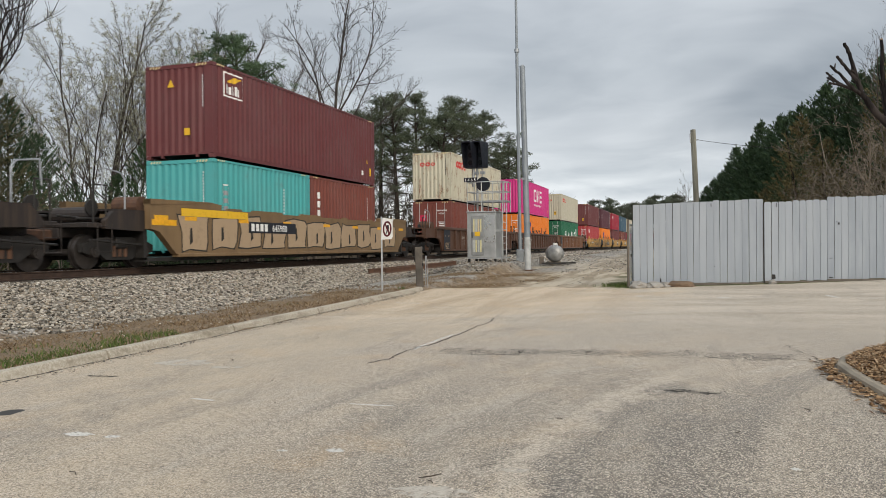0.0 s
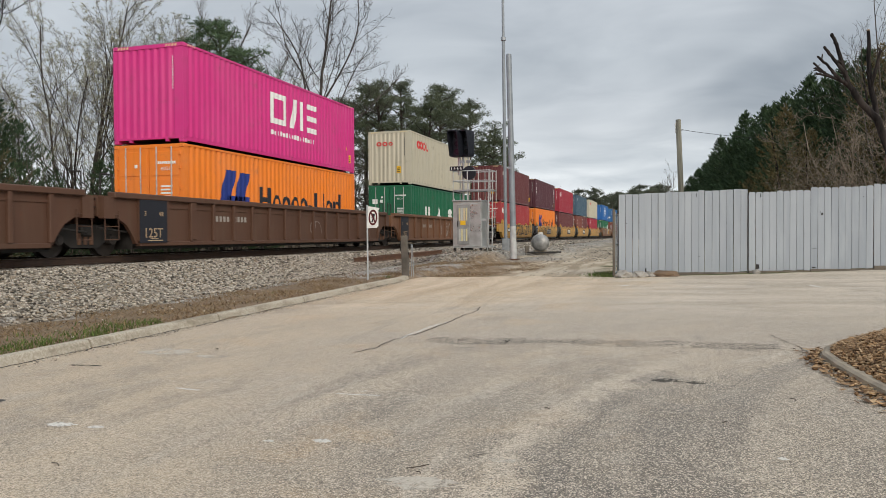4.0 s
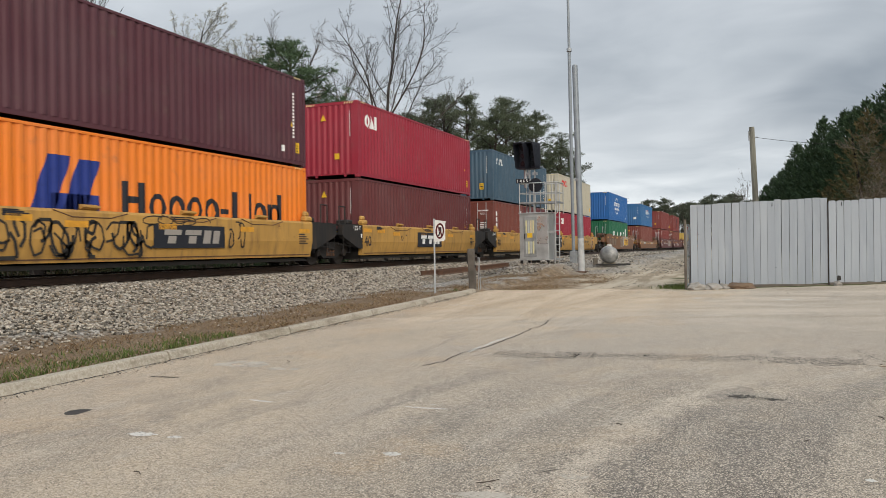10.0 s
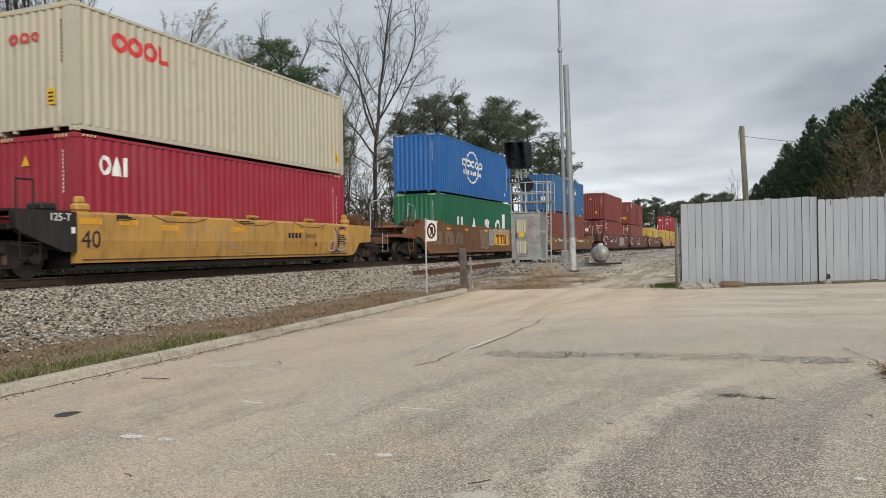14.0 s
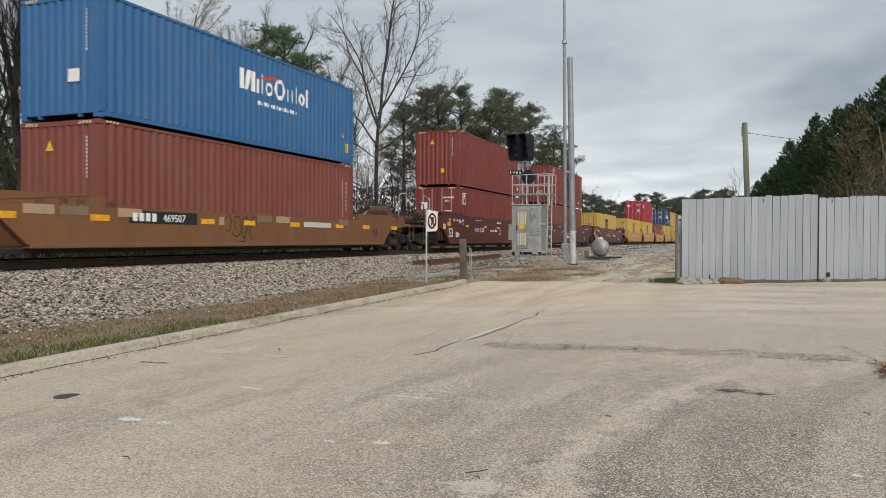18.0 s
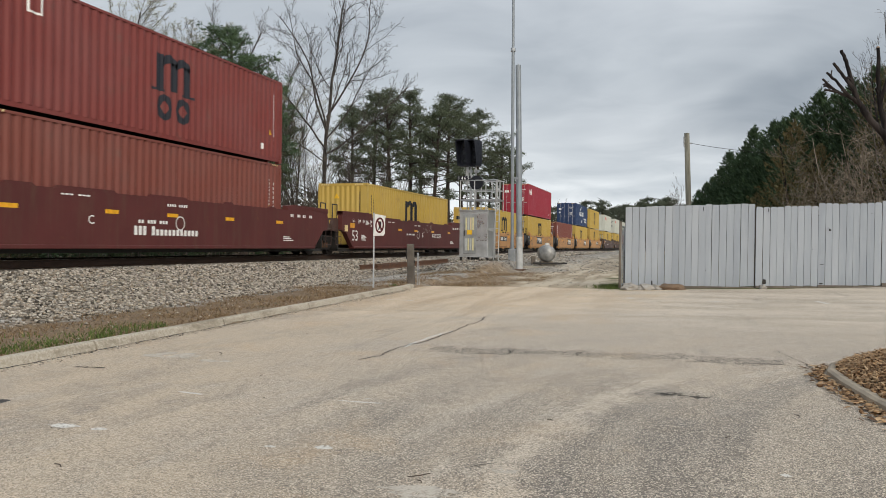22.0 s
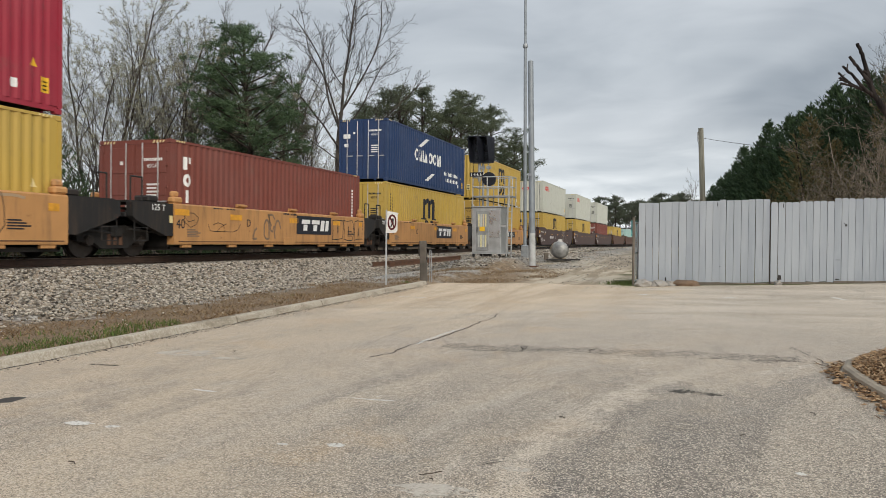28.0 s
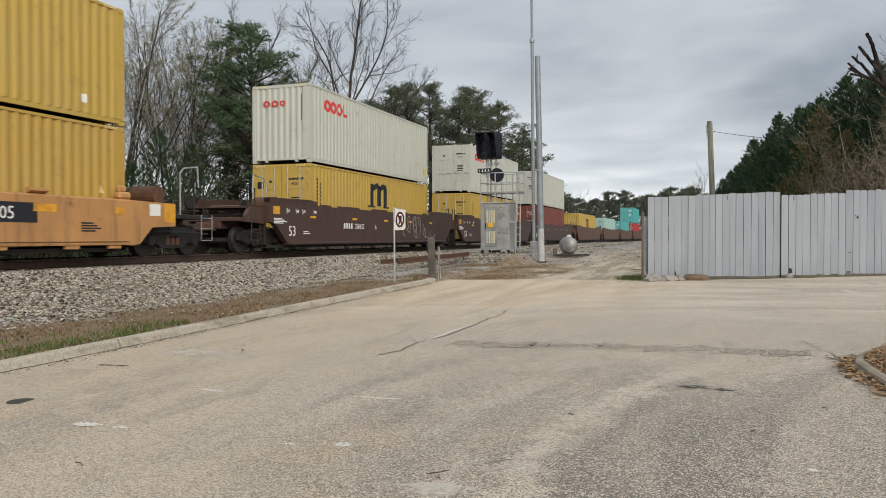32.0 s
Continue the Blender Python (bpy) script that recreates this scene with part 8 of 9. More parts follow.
def build_woods():
    rng = random.Random(77)
    # budding, many-stemmed trees behind the track: broad domes of rising, curving stems
    kinds = []
    for s, h, n, ln, fk, wv in ((1, 15.0, 13, 1.35, 0.12, 1.3), (2, 13.0, 9, 1.0, 0.18, 1.5), (3, 15.0, 7, 0.75, 0.26, 1.9)):
        w, t, tips = branchy(s, h, n, ln, fk, (13, 8, 5), 0.46, 0.46, 0.15, 0.10, 0.0055, (), wv, (0.42, 0.44, 0.42))
        kinds.append((w, t, buds("buds", tips, rng, 0.95, 0.15), h))
    for k, (b, d, kind, h, bud) in enumerate(((42.4, 45, 0, 15.0, 1), (38.4, 48, 0, 15.0, 1), (36.6, 51, 2, 16.2, 0), (34.2, 52, 2, 16.6, 0), (30.6, 58, 2, 16.4, 0), (28.6, 62, 1, 14.0, 1), (53.5, 44, 1, 11.0, 1), (58.5, 46, 0, 12.0, 1))):
        w, t, bd, h0 = kinds[kind]
        s = h / h0
        ms = [("trunk", w, M_DARKBARK), ("crown", t, M_BARK)] + ([("foliage", bd, M_BUD)] if bud else [])
        plant("budding_tree", ms, b, d, "many-stemmed spring tree with tiny pale buds" if bud else "leafless grey tree with fine rising twigs", "tree", 40 * k, (s * 1.25, s * 1.25, s) if kind == 0 else (s, s, s), "trees behind the track")
    # the tall leafless tree and the dark one at the edge of the wood
    w, t, _ = branchy(16, 19.2, 6, 0.95, 0.44, (13, 8, 5), 0.62, 0.40, 0.155, 0.06, 0.0062,
                      ((8.3, 0.03, 0.02, 11.0, 0.115), (8.6, -0.50, 0.25, 9.2, 0.080), (9.4, 0.50, -0.2, 8.6, 0.075), (7.3, -1.35, -0.1, 7.6, 0.070), (7.0, 1.55, 0.1, 8.2, 0.078), (8.8, -0.2, -0.7, 7.6, 0.065), (8.9, 0.25, 0.7, 7.8, 0.065), (6.4, -1.6, -0.3, 4.4, 0.040), (8.0, 0.95, 0.5, 7.6, 0.060), (6.2, 1.5, 0.2, 3.8, 0.035)), 1.75, (0.44, 0.42, 0.40))
    plant("tall_bare_tree", [("trunk", w, M_DARKBARK), ("crown", t, M_DARKBARK)], 26.5, 48, "tall leafless tree with a wide forked crown", "tree", 26.5, (1, 1, 1), "trees behind the track")
    w, t, _ = bare_tree(23, 13.5, 0.62, 0.26, 0.36, 6, 0.75, 1, 0.07)
    plant("dark_bare_tree", [("trunk", w, M_BARKDARK), ("crown", t, M_BARKDARK)], 50.3, 31, "old leafless tree with dark crooked limbs", "tree", 200, (1, 1, 1), "trees behind the track")
    # pines
    p1, p2, p3 = pine(5, 13.2, 0.90, 0.24, 2.6, 0.26, 0.3, 15, False, 0.95, 2.6), pine(6, 13.0, 0.66, 0.22, 1.15, 0.26, 0.5, 8, True), pine(7, 13.0, 0.56, 0.23, 1.05, 0.26, 0.55, 8, True)
    plant("green_pine", [("trunk", p1[0], M_PINEBARK), ("crown", p1[1], M_NEEDLE2)], 32.3, 42.5, "full bright-green pine behind the track", "pine tree", 0, (1.08, 1.08, 0.965), "pines behind the track")
    for k, (b, d, kind, h) in enumerate(((34.3, 50, p2, 10.5), (30.4, 49, p3, 9.8), (33.4, 46, p3, 9.0), (24.6, 58, p2, 11.5), (23.0, 62, p3, 13.3), (21.6, 60, p2, 13.0), (20.2, 66, p3, 14.4), (18.6, 64, p2, 12.8), (17.4, 72, p3, 15.2), (16.3, 74, p2, 14.6), (15.2, 78, p3, 14.7), (13.4, 92, p2, 13.6), (12.7, 97, p3, 13.0), (14.4, 96, p2, 12.6), (19.4, 80, p2, 14.5))):
        s = h / 13.0
        plant("pine", [("trunk", kind[0], M_PINEBARK), ("crown", kind[1], M_NEEDLE)], b, d, "dark green pine with a ragged open crown", "pine tree", 67 * k, (s, s, s), "pines behind the track")
    # evergreens low at the edge of the wood
    c1, c2, c3 = cypress(1, 7.0, 2.5, 190, 80, 0.17, 0.1, 0.75), cypress(2, 8.0, 2.5, 190, 80, 0.17, 0.08, 0.75), cypress(3, 9.0, 2.6, 210, 80, 0.18, 0.08, 0.75)
    for k, (b, d, kind, s, mat) in enumerate(((50.0, 33, c3, 1.02, M_DULLCEDAR), (52.2, 34, c2, 0.98, M_CEDAR), (54.6, 35, c3, 0.9, M_CEDAR), (48.0, 35, c2, 0.95, M_DULLCEDAR), (46.2, 38, c1, 0.92, M_CEDAR), (57, 36, c2, 0.95, M_CEDAR), (44.2, 41, c1, 0.66, M_DULLCEDAR), (41.4, 41, c1, 0.72, M_CEDAR), (39.6, 41, c2, 0.84, M_DULLCEDAR), (37.4, 42, c1, 0.88, M_CEDAR), (35.0, 45, c2, 0.7, M_CEDAR), (30.6, 47, c1, 0.62, M_CEDAR))):
        plant("red_cedar", [("trunk", kind[0], M_BARKDARK), ("crown", kind[1], mat)], b, d, "dark scruffy cedar at the wood's edge", "cedar tree", 50 * k, (s, s, s), "cedars behind the track")
    # undergrowth: leafless saplings in front of the wood
    w1, t1, tips = branchy(31, 5.0, 4, 0.5, 0.0, (6, 4, 2), 0.55, 0.5, 0.05)
    w2, t2, tips2 = branchy(32, 6.5, 3, 0.4, 0.0, (8, 5, 3), 0.55, 0.46, 0.06)
    bd = buds("buds", tips, rng, 0.4, 0.10)
    for k in range(26):
        b = 12.2 + 46 * (k + rng.random()) / 26
        a = radians(b)
        d = min((19.5 + rng.uniform(0.3, 5)) / math.sin(a), 110)
        s = rng.uniform(0.5, 0.85) * (1.35 if b < 30 else 1.0)
        ms = [("trunk", w1, M_BARK), ("crown", t1, M_BARK), ("foliage", bd, M_BUD)] if k % 2 else [("trunk", w2, M_BARK), ("crown", t2, M_BARK)]
        plant("sapling", ms, b, d, "thin leafless sapling in the undergrowth", "sapling", rng.uniform(0, 360), (s, s, s), "saplings behind the track")
    # brown leafless tangle in front of the pines
    for k, (b, d, h) in enumerate(((25.4, 54, 8.2), (23.6, 57, 9.4), (21.8, 60, 9.0), (29.6, 50, 7.2))):
        w, t, _, h0 = kinds[1 + k % 2]
        s = h / h0
        plant("tangled_tree", [("trunk", w, M_TANGLE), ("crown", t, M_TANGLE)], b, d, "brown leafless tangled tree before the pines", "tree", 63 * k, (s * 0.9, s * 0.9, s), "tangled trees behind the track")
    # far woods at the end of the view
    f1 = pine(41, 12.0, 0.5, 0.26, 0.5, 0.6, 0.5, 4, True)
    f2 = pine(42, 12.0, 0.62, 0.28, 0.55, 0.6, 0.4, 4, True)
    for k in range(58):
        b = -3.0 + 14.2 * (k + rng.random()) / 46 if k < 46 else 0.8 + 3.5 * (k - 45.5) / 12
        d = rng.uniform(185, 250)
        h = (8.8 + 0.5 * math.sin(b * 1.3) + rng.uniform(-1.6, 1.6) + (0.9 if k >= 46 else 0)) * d / 165
        s = h / 12.0
        kind = f1 if k % 2 else f2
        plant("far_pine", [("trunk", kind[0], M_PINEBARK), ("crown", kind[1], M_HAZEGREEN)], b, d, "distant pine at the edge of far woods", "pine tree", rng.uniform(0, 360), (s * 1.05, s * 1.05, s), "far pines")
    for k, (b, d, h) in enumerate(((10.9, 120, 9.5), (9.2, 150, 10.5), (7.1, 175, 10.0), (4.6, 185, 10.5), (3.2, 190, 9.5))):
        w, t, h0 = ((w1, t1, 5.0), (w2, t2, 6.5))[k % 2]
        s = h / h0
        plant("far_bare_tree", [("trunk", w, M_BARK), ("crown", t, M_BARK)], b, d, "distant leafless grey tree beyond the track", "tree", 40 * k, (s, s, s), "far bare trees")
    wood_rows = Tubes()
    for k in range(70):
        b = radians(rng.uniform(-4, 60))
        d = min(max((27 + rng.uniform(0, 26)) / max(math.sin(b), 0.02), 45), 260)
        p = Vector((-math.sin(b) * d, math.cos(b) * d, 0))
        p.z = ground_z(p.x, p.y) - 0.2
        limb(rng, p, Vector((rng.gauss(0, 0.06), rng.gauss(0, 0.06), 1)), rng.uniform(5, 10), 0.08, 0.02, wood_rows, 4, 0.05, 0.0, 4)
    ob = hang("wood_stems", wood_rows.mesh("wood_stems"), M_BARK, None)
    tagged(ob, "bare grey stems deep in the wood", "woods", kind="stuff")
    spots = []
    for k in range(4400):
        b = radians(rng.uniform(-3.5, 60))
        d = min(max((30 + rng.uniform(0, 22)) / max(math.sin(b), 0.02), 55), 265)
        p = Vector((-math.sin(b) * d, math.cos(b) * d, 0))
        deep = 1 - ramp(math.degrees(b), 27, 33)
        p.z = ground_z(p.x, p.y) + rng.random() ** 1.2 * (3.3 + d * 0.012 + 2.0 * deep) * (1.0 if b > 0.2 else 0.5)
        spots.append((p, rng.uniform(0.7, 1.4) * (1 + d / 130)))
    # fuller woods across the end of the line
    for k in range(1500):
        b = radians(rng.uniform(-4.0, 11))
        d = rng.uniform(225, 262)
        p = Vector((-math.sin(b) * d, math.cos(b) * d, 0))
        if abs(p.x + 15) > 4.5:
            p.z = ground_z(p.x, p.y) + rng.random() * (7.2 + 1.6 * math.sin(b * 55))
            spots.append((p, rng.uniform(1.4, 2.6)))
    ob = hang("wood_thicket", tufts("wood_thicket", spots, 0.6, rng, 6), leaf("thicket_leaves", (0.032, 0.034, 0.019), (0.105, 0.088, 0.052)), None)
    tagged(ob, "tangled brown-green thicket at the back of the wood", "thicket", kind="stuff")
    # evergreen hedge row behind the fence
    hedge = [cypress(60 + k, 8.0, 2.1 + 0.15 * k, 300, 100, 0.17, 0.0, 0.8) for k in range(4)]
    dead = [cypress(80 + k, 8.0, 2.3, 210, 90, 0.13, 0.12, 0.8) for k in range(2)]
    for k, (b, d, h) in enumerate(((-0.4, 74, 4.9), (-0.9, 72.5, 5.8), (-1.4, 71, 6.0), (-1.9, 69, 7.0), (-2.4, 67, 7.2), (-2.9, 65, 7.9), (-3.4, 63, 7.7), (-3.9, 61, 8.2), (-4.5, 59, 8.8), (-5.1, 57, 8.5), (-5.8, 55, 9.0), (-6.4, 53, 8.4), (-7.05, 51, 9.4), (-7.8, 49, 8.4), (-8.6, 47, 8.9), (-9.5, 45, 9.2), (-10.6, 43, 9.0), (-11.9, 41, 8.8), (-13.4, 39, 9.0), (-15.0, 37.5, 8.8), (-16.8, 36, 8.8), (-19, 34.5, 8.8), (-21.5, 33, 8.6))):
        kind = hedge[k % 4]
        s = h / 8.0
        plant("cypress", [("trunk", kind[0], M_BARKDARK), ("crown", kind[1], M_CEDAR)], b + 0.12, d, "dense dark green cypress in a tall hedge row", "cypress tree", 77 * k, (s * 1.12, s * 1.12, s * (0.98 + 0.05 * ((k * 7) % 3))), "cypress hedge")
    for k, (b, d, h) in enumerate(((-6.9, 39, 6.9), (-8.6, 38, 5.6), (-12.6, 37, 8.8), (-4.6, 46, 4.0), (-14.4, 36, 8.4))):
        kind = dead[k % 2]
        s = h / 8.0
        olive = k > 1
        plant("brown_cedar", [("trunk", kind[0], M_BARKDARK), ("crown", kind[1], M_OLIVE_LEAF if olive else M_RUSTLEAF)], b, d, "yellowish olive cedar behind the fence" if olive else "half-dead brown cedar behind the fence", "cedar tree", 31 * k, (s * 1.15, s * 1.15, s), "brown cedars")
    bush = [branchy(52 + k, 4.6, 7, 1.1, 0.0, (7, 5, 3), 0.85, 0.55, 0.04, -0.04, 0.006, (), 1.6) for k in range(2)]
    for k, (b, d, s) in enumerate(((-8.3, 33, 0.75), (-9.6, 32, 1.0), (-11.0, 31, 1.25), (-12.4, 31, 1.3), (-14.0, 30, 1.1), (-15.8, 30, 1.1), (-17.5, 29.5, 1.1))):
        kind = bush[k % 2]
        plant("bare_bush", [("trunk", kind[0], M_BRUSH), ("crown", kind[1], M_BRUSH)], b, d, "tangled leafless grey-brown bush behind the fence", "bush", 57 * k, (s, s, s), "bushes behind the fence")
    w, t, tips = branchy(63, 11.0, 5, 0.5, 0.2, (9, 6, 4), 0.6, 0.46, 0.09, 0.06, 0.0055, (), 1.5)
    plant("bare_tree", [("trunk", w, M_BARK), ("crown", t, M_BARK)], -13.2, 34, "leafless tree behind the fence", "tree", 10)
    w, t, tips = branchy(64, 6.5, 5, 0.5, 0.1, (7, 4, 3), 0.5, 0.46, 0.06)
    plant("bare_sapling", [("trunk", w, M_BARK), ("crown", t, M_BARK)], 0.55, 60, "thin leafless sapling beyond the fence", "sapling", 10)


build_woods()


def build_pollard():
    """The cut-back tree on the planted island."""
    rng = random.Random(3)
    t = Tubes()
    V = Vector
    ob = thing("pollarded_tree", Matrix(), "hard-pruned dark tree with stubby cut branch ends", "tree")
    runs = [([(3.12, 10.1, 0.15), (2.95, 10.17, 0.47), (2.74, 10.23, 0.92), (2.52, 10.29, 1.5), (2.42, 10.31, 1.97), (2.40, 10.31, 2.34)], 0.085, 0.062),
            ([(2.40, 10.31, 2.34), (2.27, 10.3, 2.75), (2.08, 10.3, 2.98), (2.0, 10.3, 3.12)], 0.055, 0.042), ([(2.0, 10.3, 3.12), (1.95, 10.3, 3.2), (1.90, 10.32, 3.39), (1.82, 10.34, 3.70), (1.77, 10.35, 3.83)], 0.038, 0.024),
            ([(1.95, 10.3, 3.2), (1.92, 10.3, 3.31), (1.78, 10.3, 3.52), (1.68, 10.3, 3.67)], 0.032, 0.02), ([(1.97, 10.3, 3.17), (1.85, 10.28, 3.26), (1.71, 10.26, 3.44), (1.60, 10.25, 3.55)], 0.03, 0.017),
            ([(1.85, 10.28, 3.26), (1.76, 10.3, 3.30), (1.69, 10.32, 3.36), (1.57, 10.34, 3.49)], 0.026, 0.016), ([(1.69, 10.32, 3.36), (1.58, 10.36, 3.43)], 0.018, 0.013), ([(1.76, 10.3, 3.30), (1.69, 10.3, 3.33), (1.59, 10.3, 3.35)], 0.02, 0.014),
            ([(2.27, 10.34, 2.8), (2.20, 10.42, 3.29), (2.19, 10.46, 3.87)], 0.038, 0.024), ([(2.21, 10.4, 3.15), (2.30, 10.33, 3.59)], 0.028, 0.02),
            ([(2.40, 10.31, 2.34), (2.51, 10.2, 2.72), (2.59, 10.2, 3.05), (2.67, 10.25, 3.85)], 0.048, 0.024), ([(2.49, 10.29, 1.58), (2.62, 10.2, 2.03), (2.73, 10.2, 2.43), (2.95, 10.1, 3.1), (3.0, 10.1, 3.7)], 0.055, 0.026),
            ([(2.59, 10.2, 3.05), (2.76, 10.15, 3.24), (2.85, 10.1, 3.75)], 0.028, 0.02), ([(2.74, 10.23, 0.92), (3.05, 10.3, 1.6), (3.3, 10.4, 2.3), (3.4, 10.45, 3.2)], 0.06, 0.028)]
    for k, (pts, r0, r1) in enumerate(runs):
        tb = Tubes()
        fine = []
        for a, b in zip(pts[:-1], pts[1:]):
            a, b = V(a), V(b)
            for s in range(5):
                fine.append(a.lerp(b, s / 5) + V((rng.gauss(0, 1), rng.gauss(0, 1), rng.gauss(0, 1))) * 0.003)
        fine.append(V(pts[-1]))
        tb.add(fine, r0 * 0.86, r1 * 0.8, 9)
        # bark swells and pinches along the limb
        tb.v = [tuple(V(v) + (V(v) - fine[n // 9]) * (0.2 * noise.noise(V(v) * 17) + 0.16 * noise.noise(V(v) * 41))) for n, v in enumerate(tb.v)]
        name = "limb" if k else "trunk"
        smooth(hang(name, tb.mesh(name), M_POLLARD if k not in (0, 13) else M_PEELED, ob))
        if k:
            e = V(pts[-1])
            d = (e - V(pts[-2])).normalized()
            part("cut_end", rod(bmesh.new(), e - d * 0.008, e + d * 0.008, r1 * 0.82, 9, r1 * 0.6), M_SAWN if k in (8, 10, 11, 12) else M_POLLARD, ob, "splintered pale sawn end" if k in (8, 10, 11, 12) else "")
            # short side stubs left by pruning
            for _ in range(2 if k < 8 else 1):
                p = fine[rng.randrange(len(fine) // 3, len(fine))]
                o = (d + V((rng.gauss(0, 0.9), rng.gauss(0, 0.9), rng.gauss(0.2, 0.5)))).normalized()
                st = Tubes()
                st.add([p, p + o * rng.uniform(0.04, 0.11)], r1 * 0.55, r1 * 0.4, 6)
                hang("stub", st.mesh("stub"), M_POLLARD, ob)


M_POLLARD = bark("pruned_dark_bark", (0.011, 0.009, 0.009), (0.052, 0.042, 0.038))
M_PEELED = bark("peeled_reddish_bark", (0.05, 0.032, 0.026), (0.21, 0.135, 0.105))
M_SAWN = plain("sawn_wood", (0.42, 0.30, 0.21), 0.9)
build_pollard()

# ---- marks on the cars: plates, numbers, reflectors, spray paint ----
SPRAY_BLACK, SPRAY_WHITE = decal("spray_black", (0.03, 0.028, 0.026)), decal("spray_white", (0.55, 0.53, 0.50))
SPRAY_TAN, SPRAY_VIOLET = decal("spray_tan", (0.40, 0.29, 0.185)), decal("spray_violet", (0.10, 0.07, 0.16))
SPRAY_GREY = decal("spray_grey", (0.33, 0.30, 0.27))
SPRAY_DULL, D_MAROON = decal("spray_dull_brown", (0.22, 0.15, 0.10)), decal("decal_maroon", (0.16, 0.02, 0.02))
SIDE = 1.5


def spray(u, seed, y0, z0, w, h, n, mat, thick=0.05, x=SIDE + 0.004, name="graffiti", label="spray-painted scrawl"):
    o = part(name, scrawl(seed, y0, z0, w, h, n, thick), mat, u, label)
    o.matrix_basis = Matrix.Translation((x, 0, 0))


def bubble(u, seed, y, z, w, h, fill, edge, x=SIDE):
    """A fat painted letter-like blob with a dark outline."""
    rng = random.Random(seed)
    n = 9
    ring = []
    for k in range(n):
        c, d = math.cos(k * 6.2832 / n + 0.35), math.sin(k * 6.2832 / n + 0.35)
        ring.append((y + w / 2 + w / 2 * max(-1, min(1, 1.7 * c)) * rng.uniform(0.72, 1.08), z + h / 2 + h / 2 * max(-1, min(1, 1.7 * d)) * rng.uniform(0.8, 1.03)))
    for mat, k, dx, nm in ((edge, 1.0, 0.003, "graffiti_outline"), (fill, 0.92, 0.005, "graffiti_fill")):
        bm = bmesh.new()
        bm.faces.new([bm.verts.new((x + dx, y + w / 2 + (a - y - w / 2) * k, z + h / 2 + (b - z - h / 2) * k)) for a, b in ring])
        part(nm, bm, mat, u, "spray-painted block shape")
    bm = bmesh.new()
    a, b = y + w * rng.uniform(0.35, 0.6), z + h * rng.uniform(0.35, 0.55)
    bm.faces.new([bm.verts.new((x + 0.007, a + p * w * 0.07, b + q * h * 0.18)) for p, q in ((-0.6, -1.3), (0.7, -0.8), (0.3, 1.2), (-0.5, 1.0))])
    part("graffiti_eye", bm, edge, u, "spray-painted dark gap")


def panel(u, y, z, w, h, mat, x=SIDE, name="marking_panel", label=""):
    return plate(u, y, z, ((0, 0, w, h),), mat, x, name, label)


def owner_box(u, y, z, w, h, mat=D_WHITE, back=D_BLACK):
    """A black board with a slanted three-shape owner's mark."""
    p = panel(u, y, z, w, h, back, SIDE, "owner_board", "black painted board")
    for k in range(3):
        bm = bmesh.new()
        a, b, t, c = y + w * (0.10 + 0.28 * k), z + h * 0.2, h * 0.6, w * 0.24
        shapes = ((0.05, 0.62, 1.0, 1.0), (0.3, 0.0, 0.75, 0.55)) if k < 2 else ((0.0, 0.0, 0.45, 1.0), (0.6, 0.0, 1.0, 1.0))
        for m, (p0, q0, p1, q1) in enumerate(shapes):
            lean = 0.12 * c
            bm.faces.new([bm.verts.new((SIDE + 0.008 + 0.001 * m, a + c * p + lean * q, b + t * q)) for p, q in ((p0, q0), (p1, q0), (p1, q1), (p0, q1))])
        part("owner_mark", bm, mat, u, "slanted pale mark")


def reflectors(u, ys, z, w=0.5, h=0.09):
    for y in ys:
        panel(u, y, z, w, h, REFLECT, SIDE, "reflector", "yellow reflector strip")


def fine_print(u, y, z, w, rows, mat=D_WHITE, step=0.07):
    """Blocks of small unreadable lettering."""
    plate(u, y, z, tuple((0, -k * step, w * (0.6 + 0.4 * ((k * 37) % 5) / 4), 0.032) for k in range(rows)), mat, SIDE, "fine_print", "small painted data lines")


def number_board(u, y, z, w, h, digits, ink=D_WHITE, back=D_BLACK, x=SIDE):
    """A board with four bars for the owner's letters and the car's number."""
    panel(u, y, z, w, h, back, x, "number_board", "black number board")
    t = h * 0.66
    pitch = w * 0.088
    plate(u, y + w * 0.05, z + h * 0.17, tuple((k * pitch, 0, pitch * 0.66, t) for k in range(4)), ink, x + 0.006, "owner_mark", "white owner's letters as bars")
    lettering(u, digits, y + w * 0.47, z + h * 0.17, t, ink, x + 0.006)


def side_sizes(u, y, z, mat=D_WHITE):
    """Pairs of small size figures beside short uprights along a car's top."""
    for dy, body in ((-2.1, "53"), (-1.5, "48"), (-1.05, "45"), (-0.25, "40")):
        plate(u, y + dy, z - 0.04, ((0, 0, 0.022, 0.17),), mat, SIDE, "small_mark", "small white upright")
        lettering(u, body, y + dy + 0.05, z, 0.11, mat, SIDE)


U = UNITS
# lead car: fat tan letters over brown
for k in range(11):
    bubble(U[0], 100 + k, -2.1 + k * 1.45, 0.44 if k % 3 else 0.38, 1.6, 1.12 - 0.1 * (k % 2), SPRAY_TAN, SPRAY_BLACK)
number_board(U[0], 1.45, 0.98, 3.0, 0.36, "645980", x=SIDE + 0.009)
reflectors(U[0], (-3.0, -1.75, 0.9, 3.6, 6.6, 9.2, 11.8, 14.4), 1.28, 0.55, 0.11)
reflectors(U[0], (-3.1,), 1.12, 1.0, 0.16)
panel(U[0], -1.9, 1.40, 3.3, 0.22, D_YELLOW, SIDE + 0.009, "faded_panel", "faded yellow painted panel")
